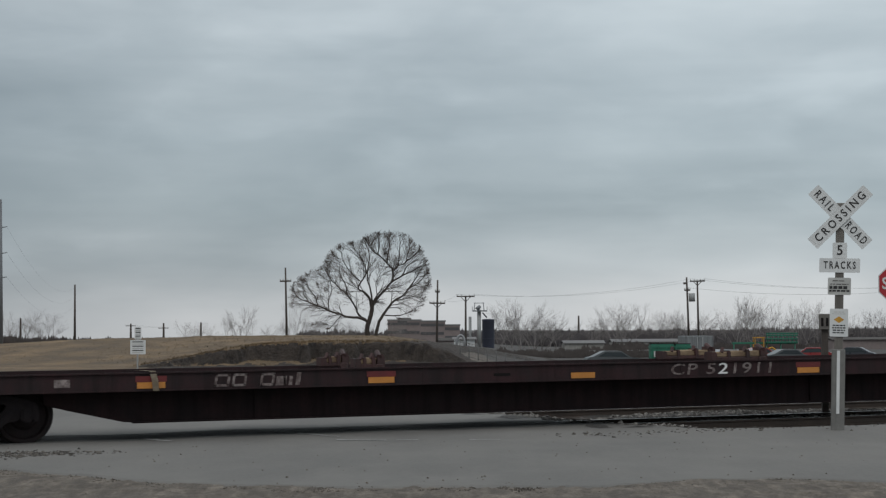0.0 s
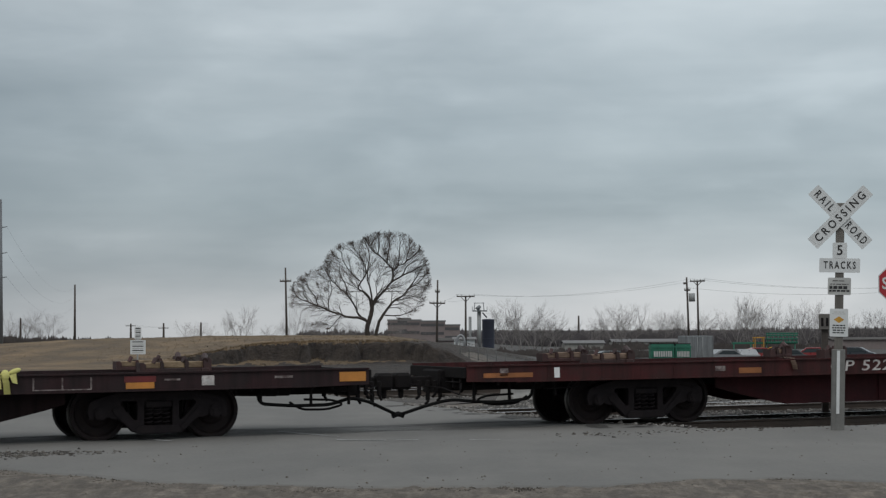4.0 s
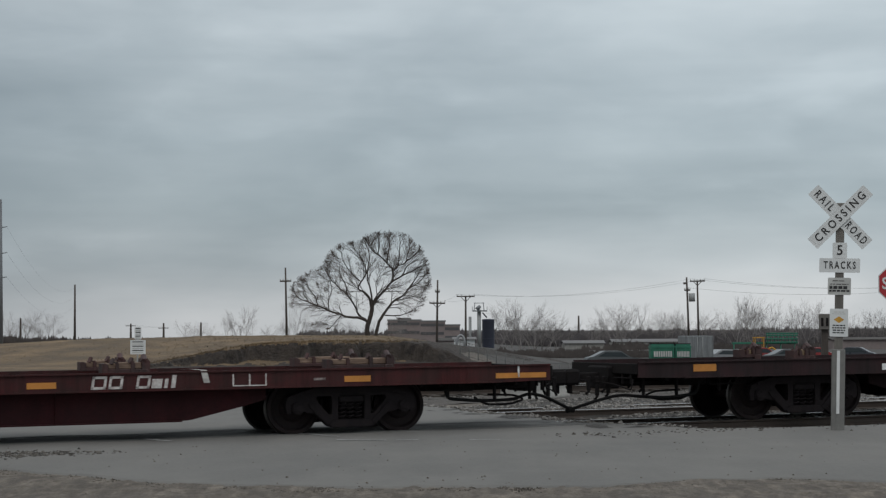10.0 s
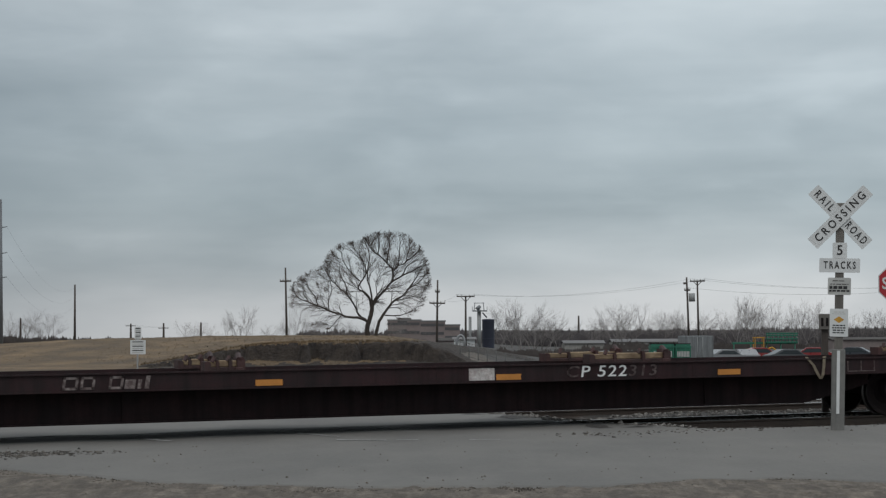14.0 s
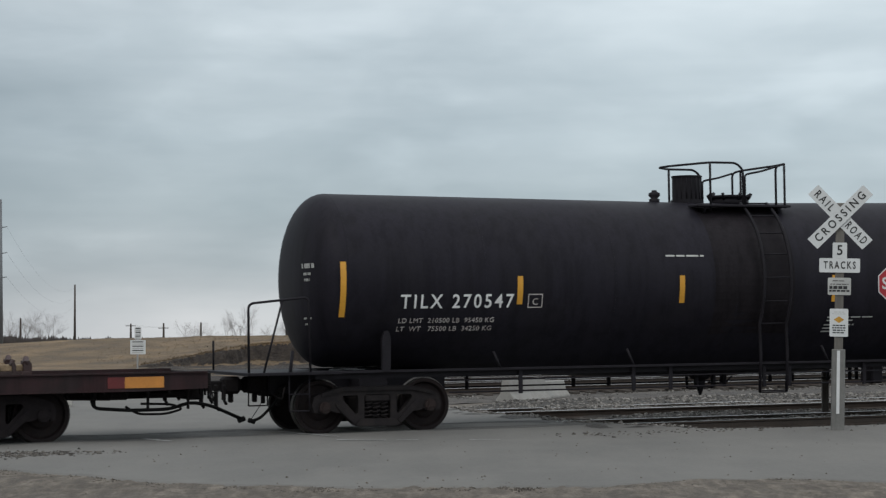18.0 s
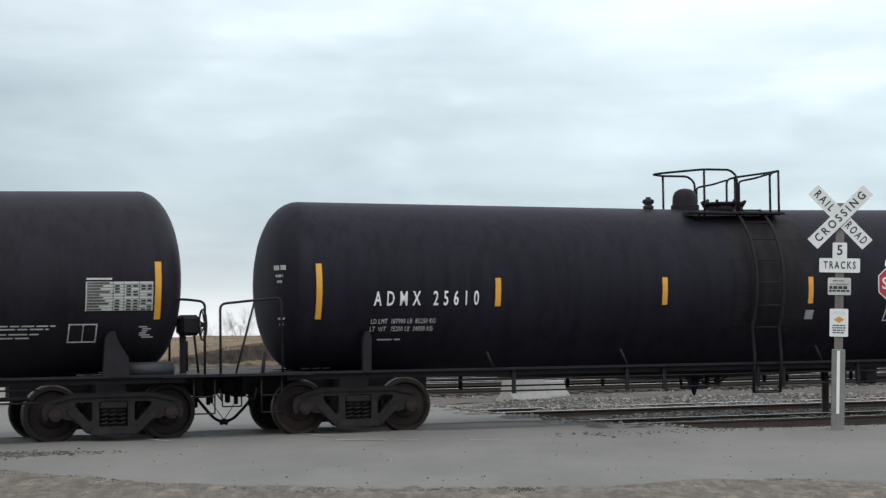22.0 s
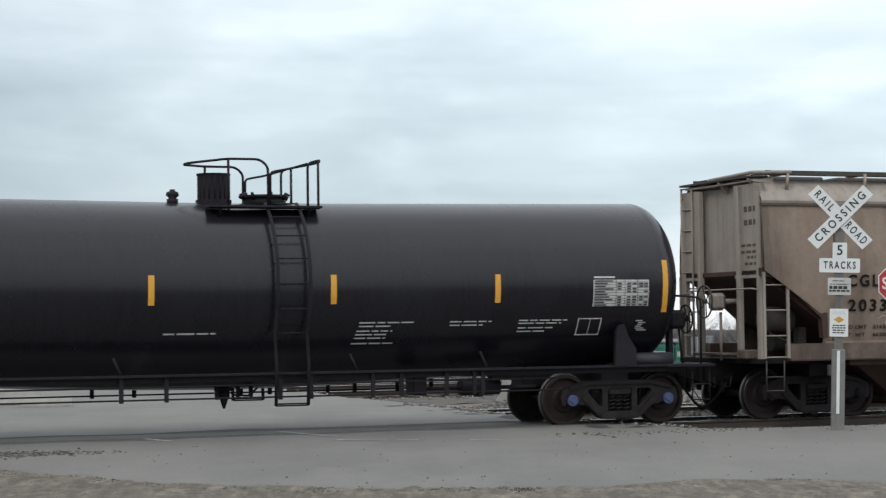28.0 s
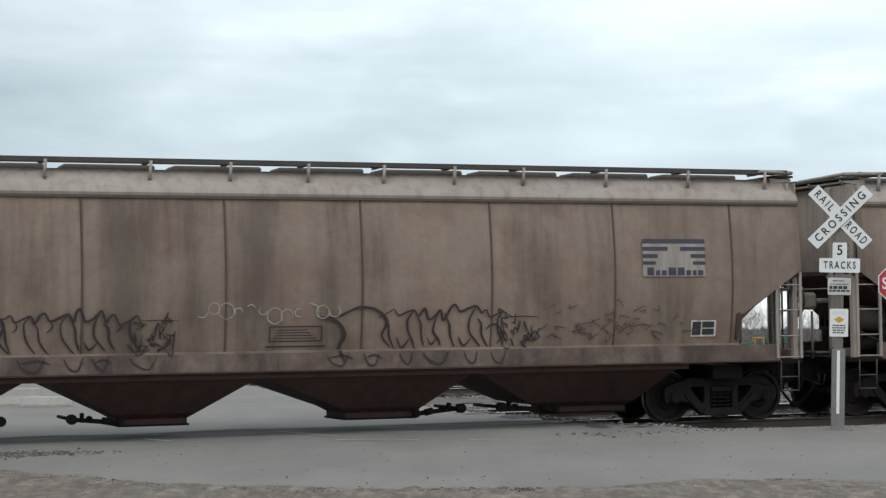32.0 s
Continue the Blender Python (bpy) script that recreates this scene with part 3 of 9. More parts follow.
def bed_rise(w, s, tw):
    """How high the ballast stands over the low ground, w metres on the camera's side of a track's middle; it runs out at the road."""
    return smooth_step(0.5, 2.2, s - road_edge(w + tw)) * 0.2 * smooth_step(0.95, 0.62, w) * smooth_step(-3.7, -2.7, w) - 0.02 * smooth_step(0.25, 0.0, abs(abs(w) - 0.7535))


def ballast_bed(tw, name):
    """The dark bed of packed ballast under one track, from the road's end onwards."""
    verts, faces = [], []
    across = [2.6, 2.2, 1.4, 0.98, 0.8, 0.6, 0.2, -0.3, -0.6, -0.9, -1.4, -2.2, -2.7, -3.2, -3.8]
    rows = 0
    s = -4.0
    while s < 70.0:
        if s > road_edge(tw) - 1.0:
            for k, w in enumerate(across):
                p = track_point(s, tw + w)
                edge = w > 2.3 or w < -3.5
                verts.append((p.x, p.y, ground_z(p.x, p.y) + (-0.03 if edge else 0.012 + bed_rise(w, s, tw)) + 0.012 * noise.noise(Vector((s * 2.0, w * 2.0, tw)))))
            rows += 1
        s += 0.4
    n = len(across)
    for j in range(rows - 1):
        faces += [(j * n + i, j * n + i + 1, (j + 1) * n + i + 1, (j + 1) * n + i) for i in range(n - 1)]
    me = bpy.data.meshes.new(name)
    me.from_pydata(verts, [], faces)
    me.materials.append(M["ballast"])
    shade(me, True)
    return tagged(new(name, me), "dark packed ballast bed under the track", "ballast", kind="structure")


for tw in TRACK_W[:2]:
    ballast_bed(tw, "ballast_bed")


def yard_floor():
    """Dark trodden gravel between the tracks beside the crossing, with the pale heap of spoil left bare."""
    ss, ws = np.arange(-2.0, 70.0, 0.5), np.arange(-1.6, -36.0, -0.5)
    index, verts, faces = {}, [], []

    def vert(i, j):
        if (i, j) not in index:
            p = track_point(float(ss[i]), float(ws[j]))
            index[(i, j)] = len(verts)
            verts.append((p.x, p.y, ground_z(p.x, p.y) - 0.004 + 0.02 * noise.noise(p * 1.7)))
        return index[(i, j)]

    for j in range(len(ws) - 1):
        for i in range(len(ss) - 1):
            s, w = float(ss[i]), float(ws[j])
            n = noise.noise(Vector((s * 0.5, w * 0.5, 2))) + 0.6 * noise.noise(Vector((s * 1.6, w * 1.6, 2)))
            heap = math.exp(-((w + 11.0) / 2.8) ** 2) * smooth_step(26, 8, s)
            if s > road_edge(w) + 0.7 + 0.6 * n and heap < 0.35 + 0.2 * n:
                faces.append((vert(i, j), vert(i, j + 1), vert(i + 1, j + 1), vert(i + 1, j)))
    me = bpy.data.meshes.new("yard_floor")
    me.from_pydata(verts, [], faces)
    me.materials.append(M["yard_gravel"])
    shade(me, True)
    return tagged(new("yard_floor", me), "dark trodden gravel between the railway tracks", "ground", kind="structure")


yard_floor()


def ballast_place(rnd):
    k = rnd.choices((0, 1, 2, 3), (5, 5, 0.6, 0.4))[0]
    w = TRACK_W[k] + rnd.uniform(-3.5, 2.3)
    s = rnd.uniform(-6, 26)
    if s < road_edge(w) - 0.1 or w > 2.7:
        return None
    p = track_point(s, w)
    z = ground_z(p.x, p.y)
    if min(abs(w - TRACK_W[k] - 0.75), abs(w - TRACK_W[k] + 0.75)) < 0.1:
        return None
    return (p.x, p.y, z + (bed_rise(w - TRACK_W[k], s, TRACK_W[k]) if k < 2 else 0.0) + rnd.uniform(-0.02, 0.012))


scatter_stones("ballast", "grey broken ballast stones between the rails", 30000, ballast_place, (0.024, 0.055), M["ballast_stone"], 5)


def verge_place(rnd):
    x = rnd.uniform(-7.0, 7.0)
    y = front_edge(x) + 0.25 - abs(rnd.gauss(0, 0.9 if rnd.random() < 0.6 else 2.6))
    if on_road(x, y) and rnd.random() < 0.7:
        return None
    return (x, y, ground_z(x, y) - 0.012)


def clod_place(rnd):
    """Dark crumbled soil in uneven drifts along the asphalt's edge, which also draws the shaded line of its lip."""
    x = rnd.uniform(-7.5, 6.5)
    if noise.noise(Vector((x * 0.9, 3, 1))) + 0.5 * noise.noise(Vector((x * 3.1, 3, 5))) < rnd.uniform(-0.3, 0.55):
        return None
    y = front_edge(x) + rnd.gauss(-0.08, 0.16)
    return (x, y, ground_z(x, y) - 0.008)


scatter_stones("loose_gravel", "loose pale and dark gravel along the road's edge", 8000, verge_place, (0.004, 0.013), M["gravel_stone"], 6)
scatter_stones("soil_crumbs", "dark crumbs of soil that also stand for shade along the broken asphalt edge", 4200, clod_place, (0.005, 0.016), M["clod"], 26)


def crossing_place(rnd):
    if rnd.random() < 0.8:
        s, w = rnd.uniform(-9.6, -6.2), rnd.gauss(3.75, 0.36)
        if rnd.random() < smooth_step(-8.6, -6.4, s):
            return None
    else:
        s, w = rnd.uniform(0.5, 11), 3.2 + abs(rnd.gauss(0, 0.7))
    p = track_point(s, w)
    return (p.x, p.y, ground_z(p.x, p.y) - 0.005)


def grit_place(rnd):
    y = 20.5 + 9.5 * rnd.random() ** 1.6
    x = rnd.uniform(-0.26, 0.26) * y
    return (x, y, ground_z(x, y) + 0.012) if on_road(x, y) else None


scatter_stones("road_grit", "fine pale grit lying on the worn road", 130, grit_place, (0.006, 0.02), M["gravel_stone"], 16)
scatter_stones("strewn_stones", "dark loose stones strewn over the road beside the rails", 2000, crossing_place, (0.016, 0.042), M["dark_stone"], 7)

# dark rubber and timber flangeways along the rails where the road crosses
for name, w0, w1 in (("flangeway", 0.83, 1.02), ("flangeway", 0.5, 0.7), ("flangeway", -0.7, -0.5), ("flangeway", -1.02, -0.83)):
    bm = B()
    for i in range(46):
        s0, s1 = -13 + i * 0.36, -13 + (i + 1) * 0.36
        if s0 > road_edge((w0 + w1) / 2) - 0.2:
            break
        ps = [track_point(s, w) for s, w in ((s0, w1), (s1, w1), (s1, w0), (s0, w0))]
        a = [bm.verts.new((p.x, p.y, ground_z(p.x, p.y) + 0.017)) for p in ps]
        b = [bm.verts.new((p.x, p.y, ground_z(p.x, p.y) - 0.05)) for p in ps]
        bm.faces.new(a)
        for j in range(4):
            bm.faces.new((a[j], b[j], b[(j + 1) % 4], a[(j + 1) % 4]))
    bmesh.ops.recalc_face_normals(bm, faces=bm.faces)
    solid(name, bm, M["rubber_dusty"], "dusty dark flangeway filler beside the rail", "flangeway", "flangeways", "structure")


# worn white paint left on the road
def paint_mark(a, b, wide):
    """A short worn stroke of paint from a to b on the road."""
    a, b = Vector(a), Vector(b)
    n = Vector((-(b - a).y, (b - a).x)).normalized() * wide / 2
    bm = B()
    steps = 8
    rnd = random.Random(int(a.x * 100))
    rows = []
    for i in range(steps + 1):
        c = a.lerp(b, i / steps)
        k = rnd.uniform(0.55, 1.0)
        rows.append([bm.verts.new((q.x, q.y, ground_z(q.x, q.y) + 0.02)) for q in (c - n * k, c + n * k)])
    for r, q in zip(rows, rows[1:]):
        bm.faces.new((r[0], q[0], q[1], r[1]))
    bmesh.ops.recalc_face_normals(bm, faces=bm.faces)
    for f in bm.faces:
        if f.normal.z < 0:
            f.normal_flip()
    return solid("road_marking", bm, M["road_paint"], "worn white paint stroke on the asphalt", "road marking", "road markings", "structure")


for a, b, wide in (((-2.83, 33.5), (-2.0, 32.0), 0.22), ((-2.05, 31.9), (-1.7, 31.6), 0.1), ((-4.95, 31.9), (-4.4, 31.1), 0.16), ((-1.7, 30.6), (-0.9, 30.5), 0.14), ((-0.75, 30.6), (-0.4, 30.55), 0.12), ((-1.4, 33.4), (-0.2, 33.6), 0.1), ((0.4, 30.3), (0.9, 30.35), 0.1)):
    paint_mark(a, b, wide)
# ---- the train ----
WHEEL_R = 0.457
ROLLING = []   # (axle, place on its car) that turn
CARS = []      # (car, place along the train)
LENGTHEN = 1.0304


def lengthen(car):
    """Draws a finished car out to its true length; trucks and wheels keep their shape."""
    for o in car.children:
        o.location.x *= LENGTHEN
        if o.name.split(".")[0] in ("bolster", "axle"):
            continue
        for m in {o.data, *(c.data for c in o.children)}:
            if m.users == 1:
                m.transform(Matrix.Diagonal((LENGTHEN, 1, 1, 1)))
    for i, (axle, place, owner, mid) in enumerate(ROLLING):
        if owner is car:
            x = place[0] + mid * (LENGTHEN - 1)
            ROLLING[i] = (axle, (x, 0, WHEEL_R), owner, mid)
            axle.location.x = x
    return car


def wheel_mesh(material):
    bm = B()
    # one wheel, outer face towards -y: flange on the inside
    lathe(bm, [(-0.065, 0.12), (-0.05, 0.2), (-0.005, 0.24), (0.0, 0.36), (-0.045, 0.385), (-0.066, 0.392), (-0.07, 0.43), (-0.066, 0.452), (-0.06, 0.457), (0.03, 0.46), (0.045, 0.487), (0.065, 0.487), (0.07, 0.45), (0.065, 0.395), (0.02, 0.37), (0.03, 0.22), (0.06, 0.13)], "y", 40)
    for f in bm.faces:
        c = f.calc_center_median()
        r = math.hypot(c.x, c.z)
        f.material_index = 1 if r > 0.446 else 0
    return finish(bm, "wheel", [material, M["tread"]], auto=35)


WHEEL = {"dark": wheel_mesh(M["wheel_steel"]), "rust": wheel_mesh(M["wheel_rust"])}


def add_truck(car, x, cap_material, wheel_kind="dark", steel="truck_steel"):
    """A two-axle truck with its middle x metres along the car."""
    at = pose(x, 0, 0)
    bm = B()
    box(bm, -0.2, 0.2, -1.0, 1.0, 0.42, 0.66, 0.04)
    box(bm, -0.27, 0.27, -0.86, 0.86, 0.22, 0.6, 0.02)
    rod(bm, (0, 0, 0.66), (0, 0, 0.74), 0.2, 16)
    bolster = part("bolster", bm, M[steel], car, at=at)
    for side in (-1, 1):
        bm = B()
        y0, y1 = 0.93, 1.08
        # cast frame in one piece: top member, windows, spring opening and bearing jaws
        right = [(0.0, 0.8), (0.62, 0.795), (0.82, 0.745), (1.0, 0.7), (1.13, 0.635), (1.16, 0.5), (1.13, 0.37), (1.06, 0.36), (1.055, 0.55), (0.85, 0.55), (0.845, 0.4), (0.76, 0.37), (0.66, 0.36), (0.55, 0.27), (0.42, 0.145), (0.33, 0.115), (0.0, 0.11)]
        outer = right + [(-x, z) for x, z in right[-2:0:-1]]
        window = [(0.345, 0.62), (0.36, 0.65), (0.6, 0.65), (0.63, 0.61), (0.6, 0.56), (0.395, 0.335), (0.355, 0.34), (0.345, 0.37)]
        loops = [outer, window, [(-x, z) for x, z in window[::-1]], [(-0.235, 0.25), (-0.235, 0.63), (-0.2, 0.66), (0.2, 0.66), (0.235, 0.63), (0.235, 0.25)]]
        edges = []
        for loop in loops:
            vs = [bm.verts.new((x, y0, z)) for x, z in loop]
            edges += [bm.edges.new((p, q)) for p, q in zip(vs, vs[1:] + vs[:1])]
        flat = [f for f in bmesh.ops.triangle_fill(bm, use_beauty=True, edges=edges)["geom"] if isinstance(f, bmesh.types.BMFace)]
        grown = bmesh.ops.extrude_face_region(bm, geom=flat)["geom"]
        for v in grown:
            if isinstance(v, bmesh.types.BMVert):
                v.co.y = y1
        # thicker rims round the top, the foot and the jaws
        prism(bm, [(-0.66, 0.79), (0.66, 0.79), (1.0, 0.7), (1.0, 0.64), (0.62, 0.725), (-0.62, 0.725), (-1.0, 0.64), (-1.0, 0.7)], y0 - 0.01, y1 + 0.035)
        prism(bm, [(-0.36, 0.125), (0.36, 0.125), (0.4, 0.17), (0.33, 0.235), (-0.33, 0.235), (-0.4, 0.17)], y0 - 0.02, y1 + 0.03)
        for d in (-1, 1):
            prism(bm, [(d * 0.42, 0.16), (d * 0.36, 0.22), (d * 0.68, 0.55), (d * 0.76, 0.52), (d * 0.72, 0.44)], y0, y1 + 0.025)
        bmesh.ops.recalc_face_normals(bm, faces=bm.faces)
        if side < 0:
            moved(bm, Matrix.Diagonal((1, -1, 1, 1)))
            bmesh.ops.reverse_faces(bm, faces=bm.faces)
        frame_ = part("side_frame", bm, M[steel], bolster, at=Matrix())
        bm = B()
        for sx in (-0.145, 0.0, 0.145):
            turns = [(sx + 0.068 * math.cos(a * 0.9), side * 1.0 + 0.068 * math.sin(a * 0.9), 0.25 + a * 0.0098) for a in range(29)]
            pipe(bm, turns, 0.016, 5)
        part("spring", bm, M[steel], bolster)
        bm = B()
        box(bm, -0.22, 0.22, side * 1.0 - 0.1, side * 1.0 + 0.11, 0.535, 0.65, 0.02)
        part("spring_seat", bm, M[steel], bolster)
        for d in (-1, 1):
            bm = B()
            box(bm, d * 0.44 - 0.02, d * 0.44 + 0.02, side * 0.75 - 0.05, side * 0.75 + 0.05, 0.3, 0.6, 0.01)
            part("brake_shoe", bm, M["grime"], bolster)
        for d in (-1, 1):
            bm = B()
            rod(bm, (d * 0.95, side * 0.9, WHEEL_R), (d * 0.95, side * 1.1, WHEEL_R), 0.115, 16)
            box(bm, d * 0.95 - 0.13, d * 0.95 + 0.13, side * 1.0 - 0.07, side * 1.0 + 0.07, 0.5, 0.59, 0.02)
            part("bearing", bm, M[steel], bolster)
    for d in (-1, 1):
        bm = B()
        rod(bm, (0, -1.1, 0), (0, 1.1, 0), 0.075, 12)
        axle = part("axle", bm, M["wheel_rust"], car, "turning steel axle with its two wheels")
        place = (x + d * 0.95, 0, WHEEL_R)
        axle.matrix_basis = pose(*place)
        ROLLING.append((axle, place, car, x))
        for side in (-1, 1):
            w = new("wheel", WHEEL[wheel_kind])
            w.parent = axle
            w.matrix_basis = pose(0, side * 0.755, 0, 0, 0, 0 if side < 0 else 180)
            bm = B()
            rod(bm, (0, side * 1.095, 0), (0, side * 1.14, 0), 0.1, 14)
            rod(bm, (0, side * 1.14, 0), (0, side * 1.155, 0), 0.05, 10)
            for a in range(3):
                u = a * 2.094
                rod(bm, (0.065 * math.cos(u), side * 1.135, 0.065 * math.sin(u)), (0.065 * math.cos(u), side * 1.165, 0.065 * math.sin(u)), 0.02, 6)
            part("bearing_cap", bm, cap_material, axle)
    return bolster


def add_coupler(car, x, d, z=0.84, reach=0.84, hung=True):
    """A knuckle coupler that sticks out of the end sill, d being the way it points, with its cut lever and air hose."""
    def span(bm, a, b, *rest):
        box(bm, min(x + d * a, x + d * b), max(x + d * a, x + d * b), *rest)

    bm = B()
    box(bm, x - 0.1, x + 0.1, -0.2, 0.2, z - 0.2, z + 0.17, 0.03)
    span(bm, -0.2, reach - 0.25, -0.07, 0.07, z - 0.09, z + 0.08, 0.02)
    span(bm, reach - 0.34, reach - 0.04, -0.17, 0.13, z - 0.15, z + 0.15, 0.05)
    span(bm, reach - 0.17, reach + 0.02, 0.02, 0.17, z - 0.14, z + 0.14, 0.05)
    span(bm, reach - 0.22, reach - 0.14, -0.06, 0.04, z - 0.3, z - 0.12, 0.02)
    part("coupler", bm, M["grime"], car, "knuckle coupler, rusty black")
    if hung:
        # the hose sags from its angle cock to the joint between the cars, with a thin support chain
        bm = B()
        a = reach - 0.5
        pipe(bm, rounded([(x + d * (a - 0.1), -0.42, z - 0.06), (x + d * a, -0.42, z - 0.2), (x + d * (a + 0.14), -0.4, z - 0.38), (x + d * (a + 0.32), -0.36, z - 0.57), (x + d * reach, -0.33, z - 0.62)], 0.1), 0.026, 7)
        rod(bm, (x + d * (reach - 0.1), -0.34, z - 0.63), (x + d * (reach + 0.015), -0.33, z - 0.59), 0.04, 8)
        part("air_hose", bm, M["rubber"], car, "black rubber air hose")
        bm = B()
        rod(bm, (x + d * (a - 0.14), -0.42, z + 0.02), (x + d * a, -0.42, z - 0.12), 0.04, 8)
        rod(bm, (x + d * (a - 0.06), -0.46, z - 0.02), (x + d * (a + 0.06), -0.46, z - 0.08), 0.014, 5)
        pipe(bm, [(x + d * (a + 0.2), -0.3, z - 0.15), (x + d * (a + 0.33), -0.33, z - 0.38), (x + d * (reach - 0.03), -0.34, z - 0.58)], 0.008, 4)
        span(bm, a - 0.05, a + 0.03, -0.34, -0.24, z - 0.36, z - 0.1, 0.015)
        span(bm, a + 0.2, a + 0.26, -0.26, -0.18, z - 0.32, z - 0.1, 0.012)
        part("hose_bracket", bm, M["grime"], car)
    bm = B()
    pipe(bm, rounded([(x + d * 0.02, -1.3, z - 0.02), (x + d * 0.06, -1.3, z - 0.22), (x + d * 0.12, -0.7, z - 0.12), (x + d * (reach - 0.3), -0.2, z - 0.05)], 0.06), 0.013, 5)
    part("cut_lever", bm, M["grime"], car)


def flat_plate(x0, x1, z0, z1, y, t=0.006):
    return box(B(), x0, x1, y - t, y, z0, z1)


def letter_bars(x0, x1, z0, z1, y, layout, slant=0.0):
    """Worn lettering of a name as plain bars: pairs (from, to) along the word, with open middles where the third value is 1."""
    bm = B()
    k, t = x1 - x0, 0.24 * (z1 - z0)

    def bar(a, b, lo, hi):
        prism(bm, [(a + slant * (lo - z0), lo), (b + slant * (lo - z0), lo), (b + slant * (hi - z0), hi), (a + slant * (hi - z0), hi)], y - 0.005, y)

    for a, b, kind, top in layout:
        xa, xb, zt = x0 + a * k, x0 + b * k, z0 + top * (z1 - z0)
        if kind == "bar":
            bar(xa, xb, z0, zt)
        else:
            bar(xa, xa + t * 0.8, z0, zt)
            bar(xa, xb, z0, z0 + t * 0.8) if kind in "co" else None
            bar(xa, xb, zt - t * 0.8, zt)
            if kind in "op":
                bar(xb - t * 0.8, xb, z0 if kind == "o" else (z0 + zt) / 2, zt)
            if kind == "p":
                bar(xa, xb, (z0 + zt) / 2 - t * 0.4, (z0 + zt) / 2 + t * 0.4)
    return bm


NAME_BARS = [(0.0, 0.17, "o", 1), (0.2, 0.36, "o", 1), (0.52, 0.68, "o", 1), (0.7, 0.82, "bar", 0.72), (0.85, 0.89, "bar", 0.72), (0.93, 0.98, "bar", 1)]


def flat_car(q, label, paint, number, marks):
    """A long container flat car: deck, deep fish-belly sills, tie-down brackets with timber, trucks."""
    car = thing("flat_car", label, "flat car", "flat cars of the train")
    CARS.append((car, q))
    half, top = 13.5, 1.12
    bm = B()
    box(bm, -half, half, -1.325, 1.325, 0.96, 1.03, 0.0)
    part("deck", bm, M["grime"], car)
    for side in (-1, 1):
        bm = B()
        # channel: web with a top and a bottom flange
        prism(bm, [(-half, 0.84), (-half, top), (half, top), (half, 0.84), (half - 0.9, 0.82), (-half + 0.9, 0.82)], side * 1.33, side * 1.365)
        box(bm, -half, half, min(side * 1.34, side * 1.40), max(side * 1.34, side * 1.40), top - 0.022, top + 0.004)
        box(bm, -half + 0.9, half - 0.9, min(side * 1.3, side * 1.39), max(side * 1.3, side * 1.39), 0.815, 0.838)
        for i in range(-5, 6):
            box(bm, i * 2.4 - 0.02, i * 2.4 + 0.02, min(side * 1.3, side * 1.372), max(side * 1.3, side * 1.372), 0.84, 1.09)
        part("side_sill", bm, paint, car)
        bm = B()
        prism(bm, [(-8.6, 0.83), (-8.6, 0.62), (-8.25, 0.52), (-7.35, 0.31), (-7.15, 0.295), (7.15, 0.295), (7.35, 0.31), (8.25, 0.52), (8.6, 0.62), (8.6, 0.83)], side * 0.95, side * 0.99)
        box(bm, -7.2, 7.2, min(side * 0.9, side * 1.05), max(side * 0.9, side * 1.05), 0.285, 0.31)
        for i in (-2, 2):
            box(bm, i * 2.6 - 0.012, i * 2.6 + 0.012, min(side * 0.98, side * 1.02), max(side * 0.98, side * 1.02), 0.32, 0.83)
        # the car's own paint, its shade under the deck put into the colour
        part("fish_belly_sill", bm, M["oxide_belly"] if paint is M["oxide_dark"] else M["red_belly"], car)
    bm = B()
    box(bm, -half, half, -0.3, 0.3, 0.66, 1.0)
    part("centre_sill", bm, M["grime"], car)
    for d in (-1, 1):
        bm = B()
        box(bm, min(d * half, d * (half + 0.05)), max(d * half, d * (half + 0.05)), -1.36, 1.36, 0.9, top - 0.03, 0.01)
        box(bm, min(d * (half - 0.1), d * (half + 0.16)), max(d * (half - 0.1), d * (half + 0.16)), -0.42, 0.42, 0.62, top - 0.08, 0.03)
        for y in (-1.1, -0.75, 0.75, 1.1):
            box(bm, min(d * half, d * (half + 0.03)), max(d * half, d * (half + 0.03)), y - 0.03, y + 0.03, 0.72, 0.92, 0.008)
        rod(bm, (d * (half + 0.06), -1.2, 0.83), (d * (half + 0.06), -0.5, 0.83), 0.014, 6)
        part("end_sill", bm, M["grime"], car, "dark open end beam")
        add_coupler(car, d * (half + 0.05), d, hung=False)
        # brake pipe and its long hose under the end platform, sagging to the joint between the cars
        bm = B()
        if d > 0:
            line = [(11.7, -1.05, 0.8), (11.72, -1.05, 0.55), (12.3, -1.05, 0.5), (12.95, -1.0, 0.5), (13.35, -0.8, 0.6), (13.75, -0.55, 0.52), (14.36, -0.3, 0.25)]
        else:
            line = [(12.15, -1.05, 0.8), (12.2, -1.05, 0.52), (12.75, -1.05, 0.46), (13.2, -1.0, 0.48), (13.55, -0.7, 0.52), (13.9, -0.5, 0.42), (14.36, -0.3, 0.25)]
        pipe(bm, rounded([(d * x, y, z) for x, y, z in line], 0.16), 0.03, 7)
        rod(bm, (d * 14.26, -0.32, 0.24), (d * 14.37, -0.3, 0.28), 0.045, 8)
        part("brake_hose", bm, M["rubber"], car, "black rubber air hose")
        bm = B()
        # a coiled loop of slack, hanger straps and the hanging bits of the draft gear
        pipe(bm, rounded([(d * 12.25, -0.98, 0.56), (d * 12.45, -0.98, 0.43), (d * 12.9, -0.96, 0.42), (d * 13.2, -0.95, 0.5), (d * 13.0, -0.95, 0.58), (d * 12.5, -0.97, 0.6)], 0.12), 0.02, 7)
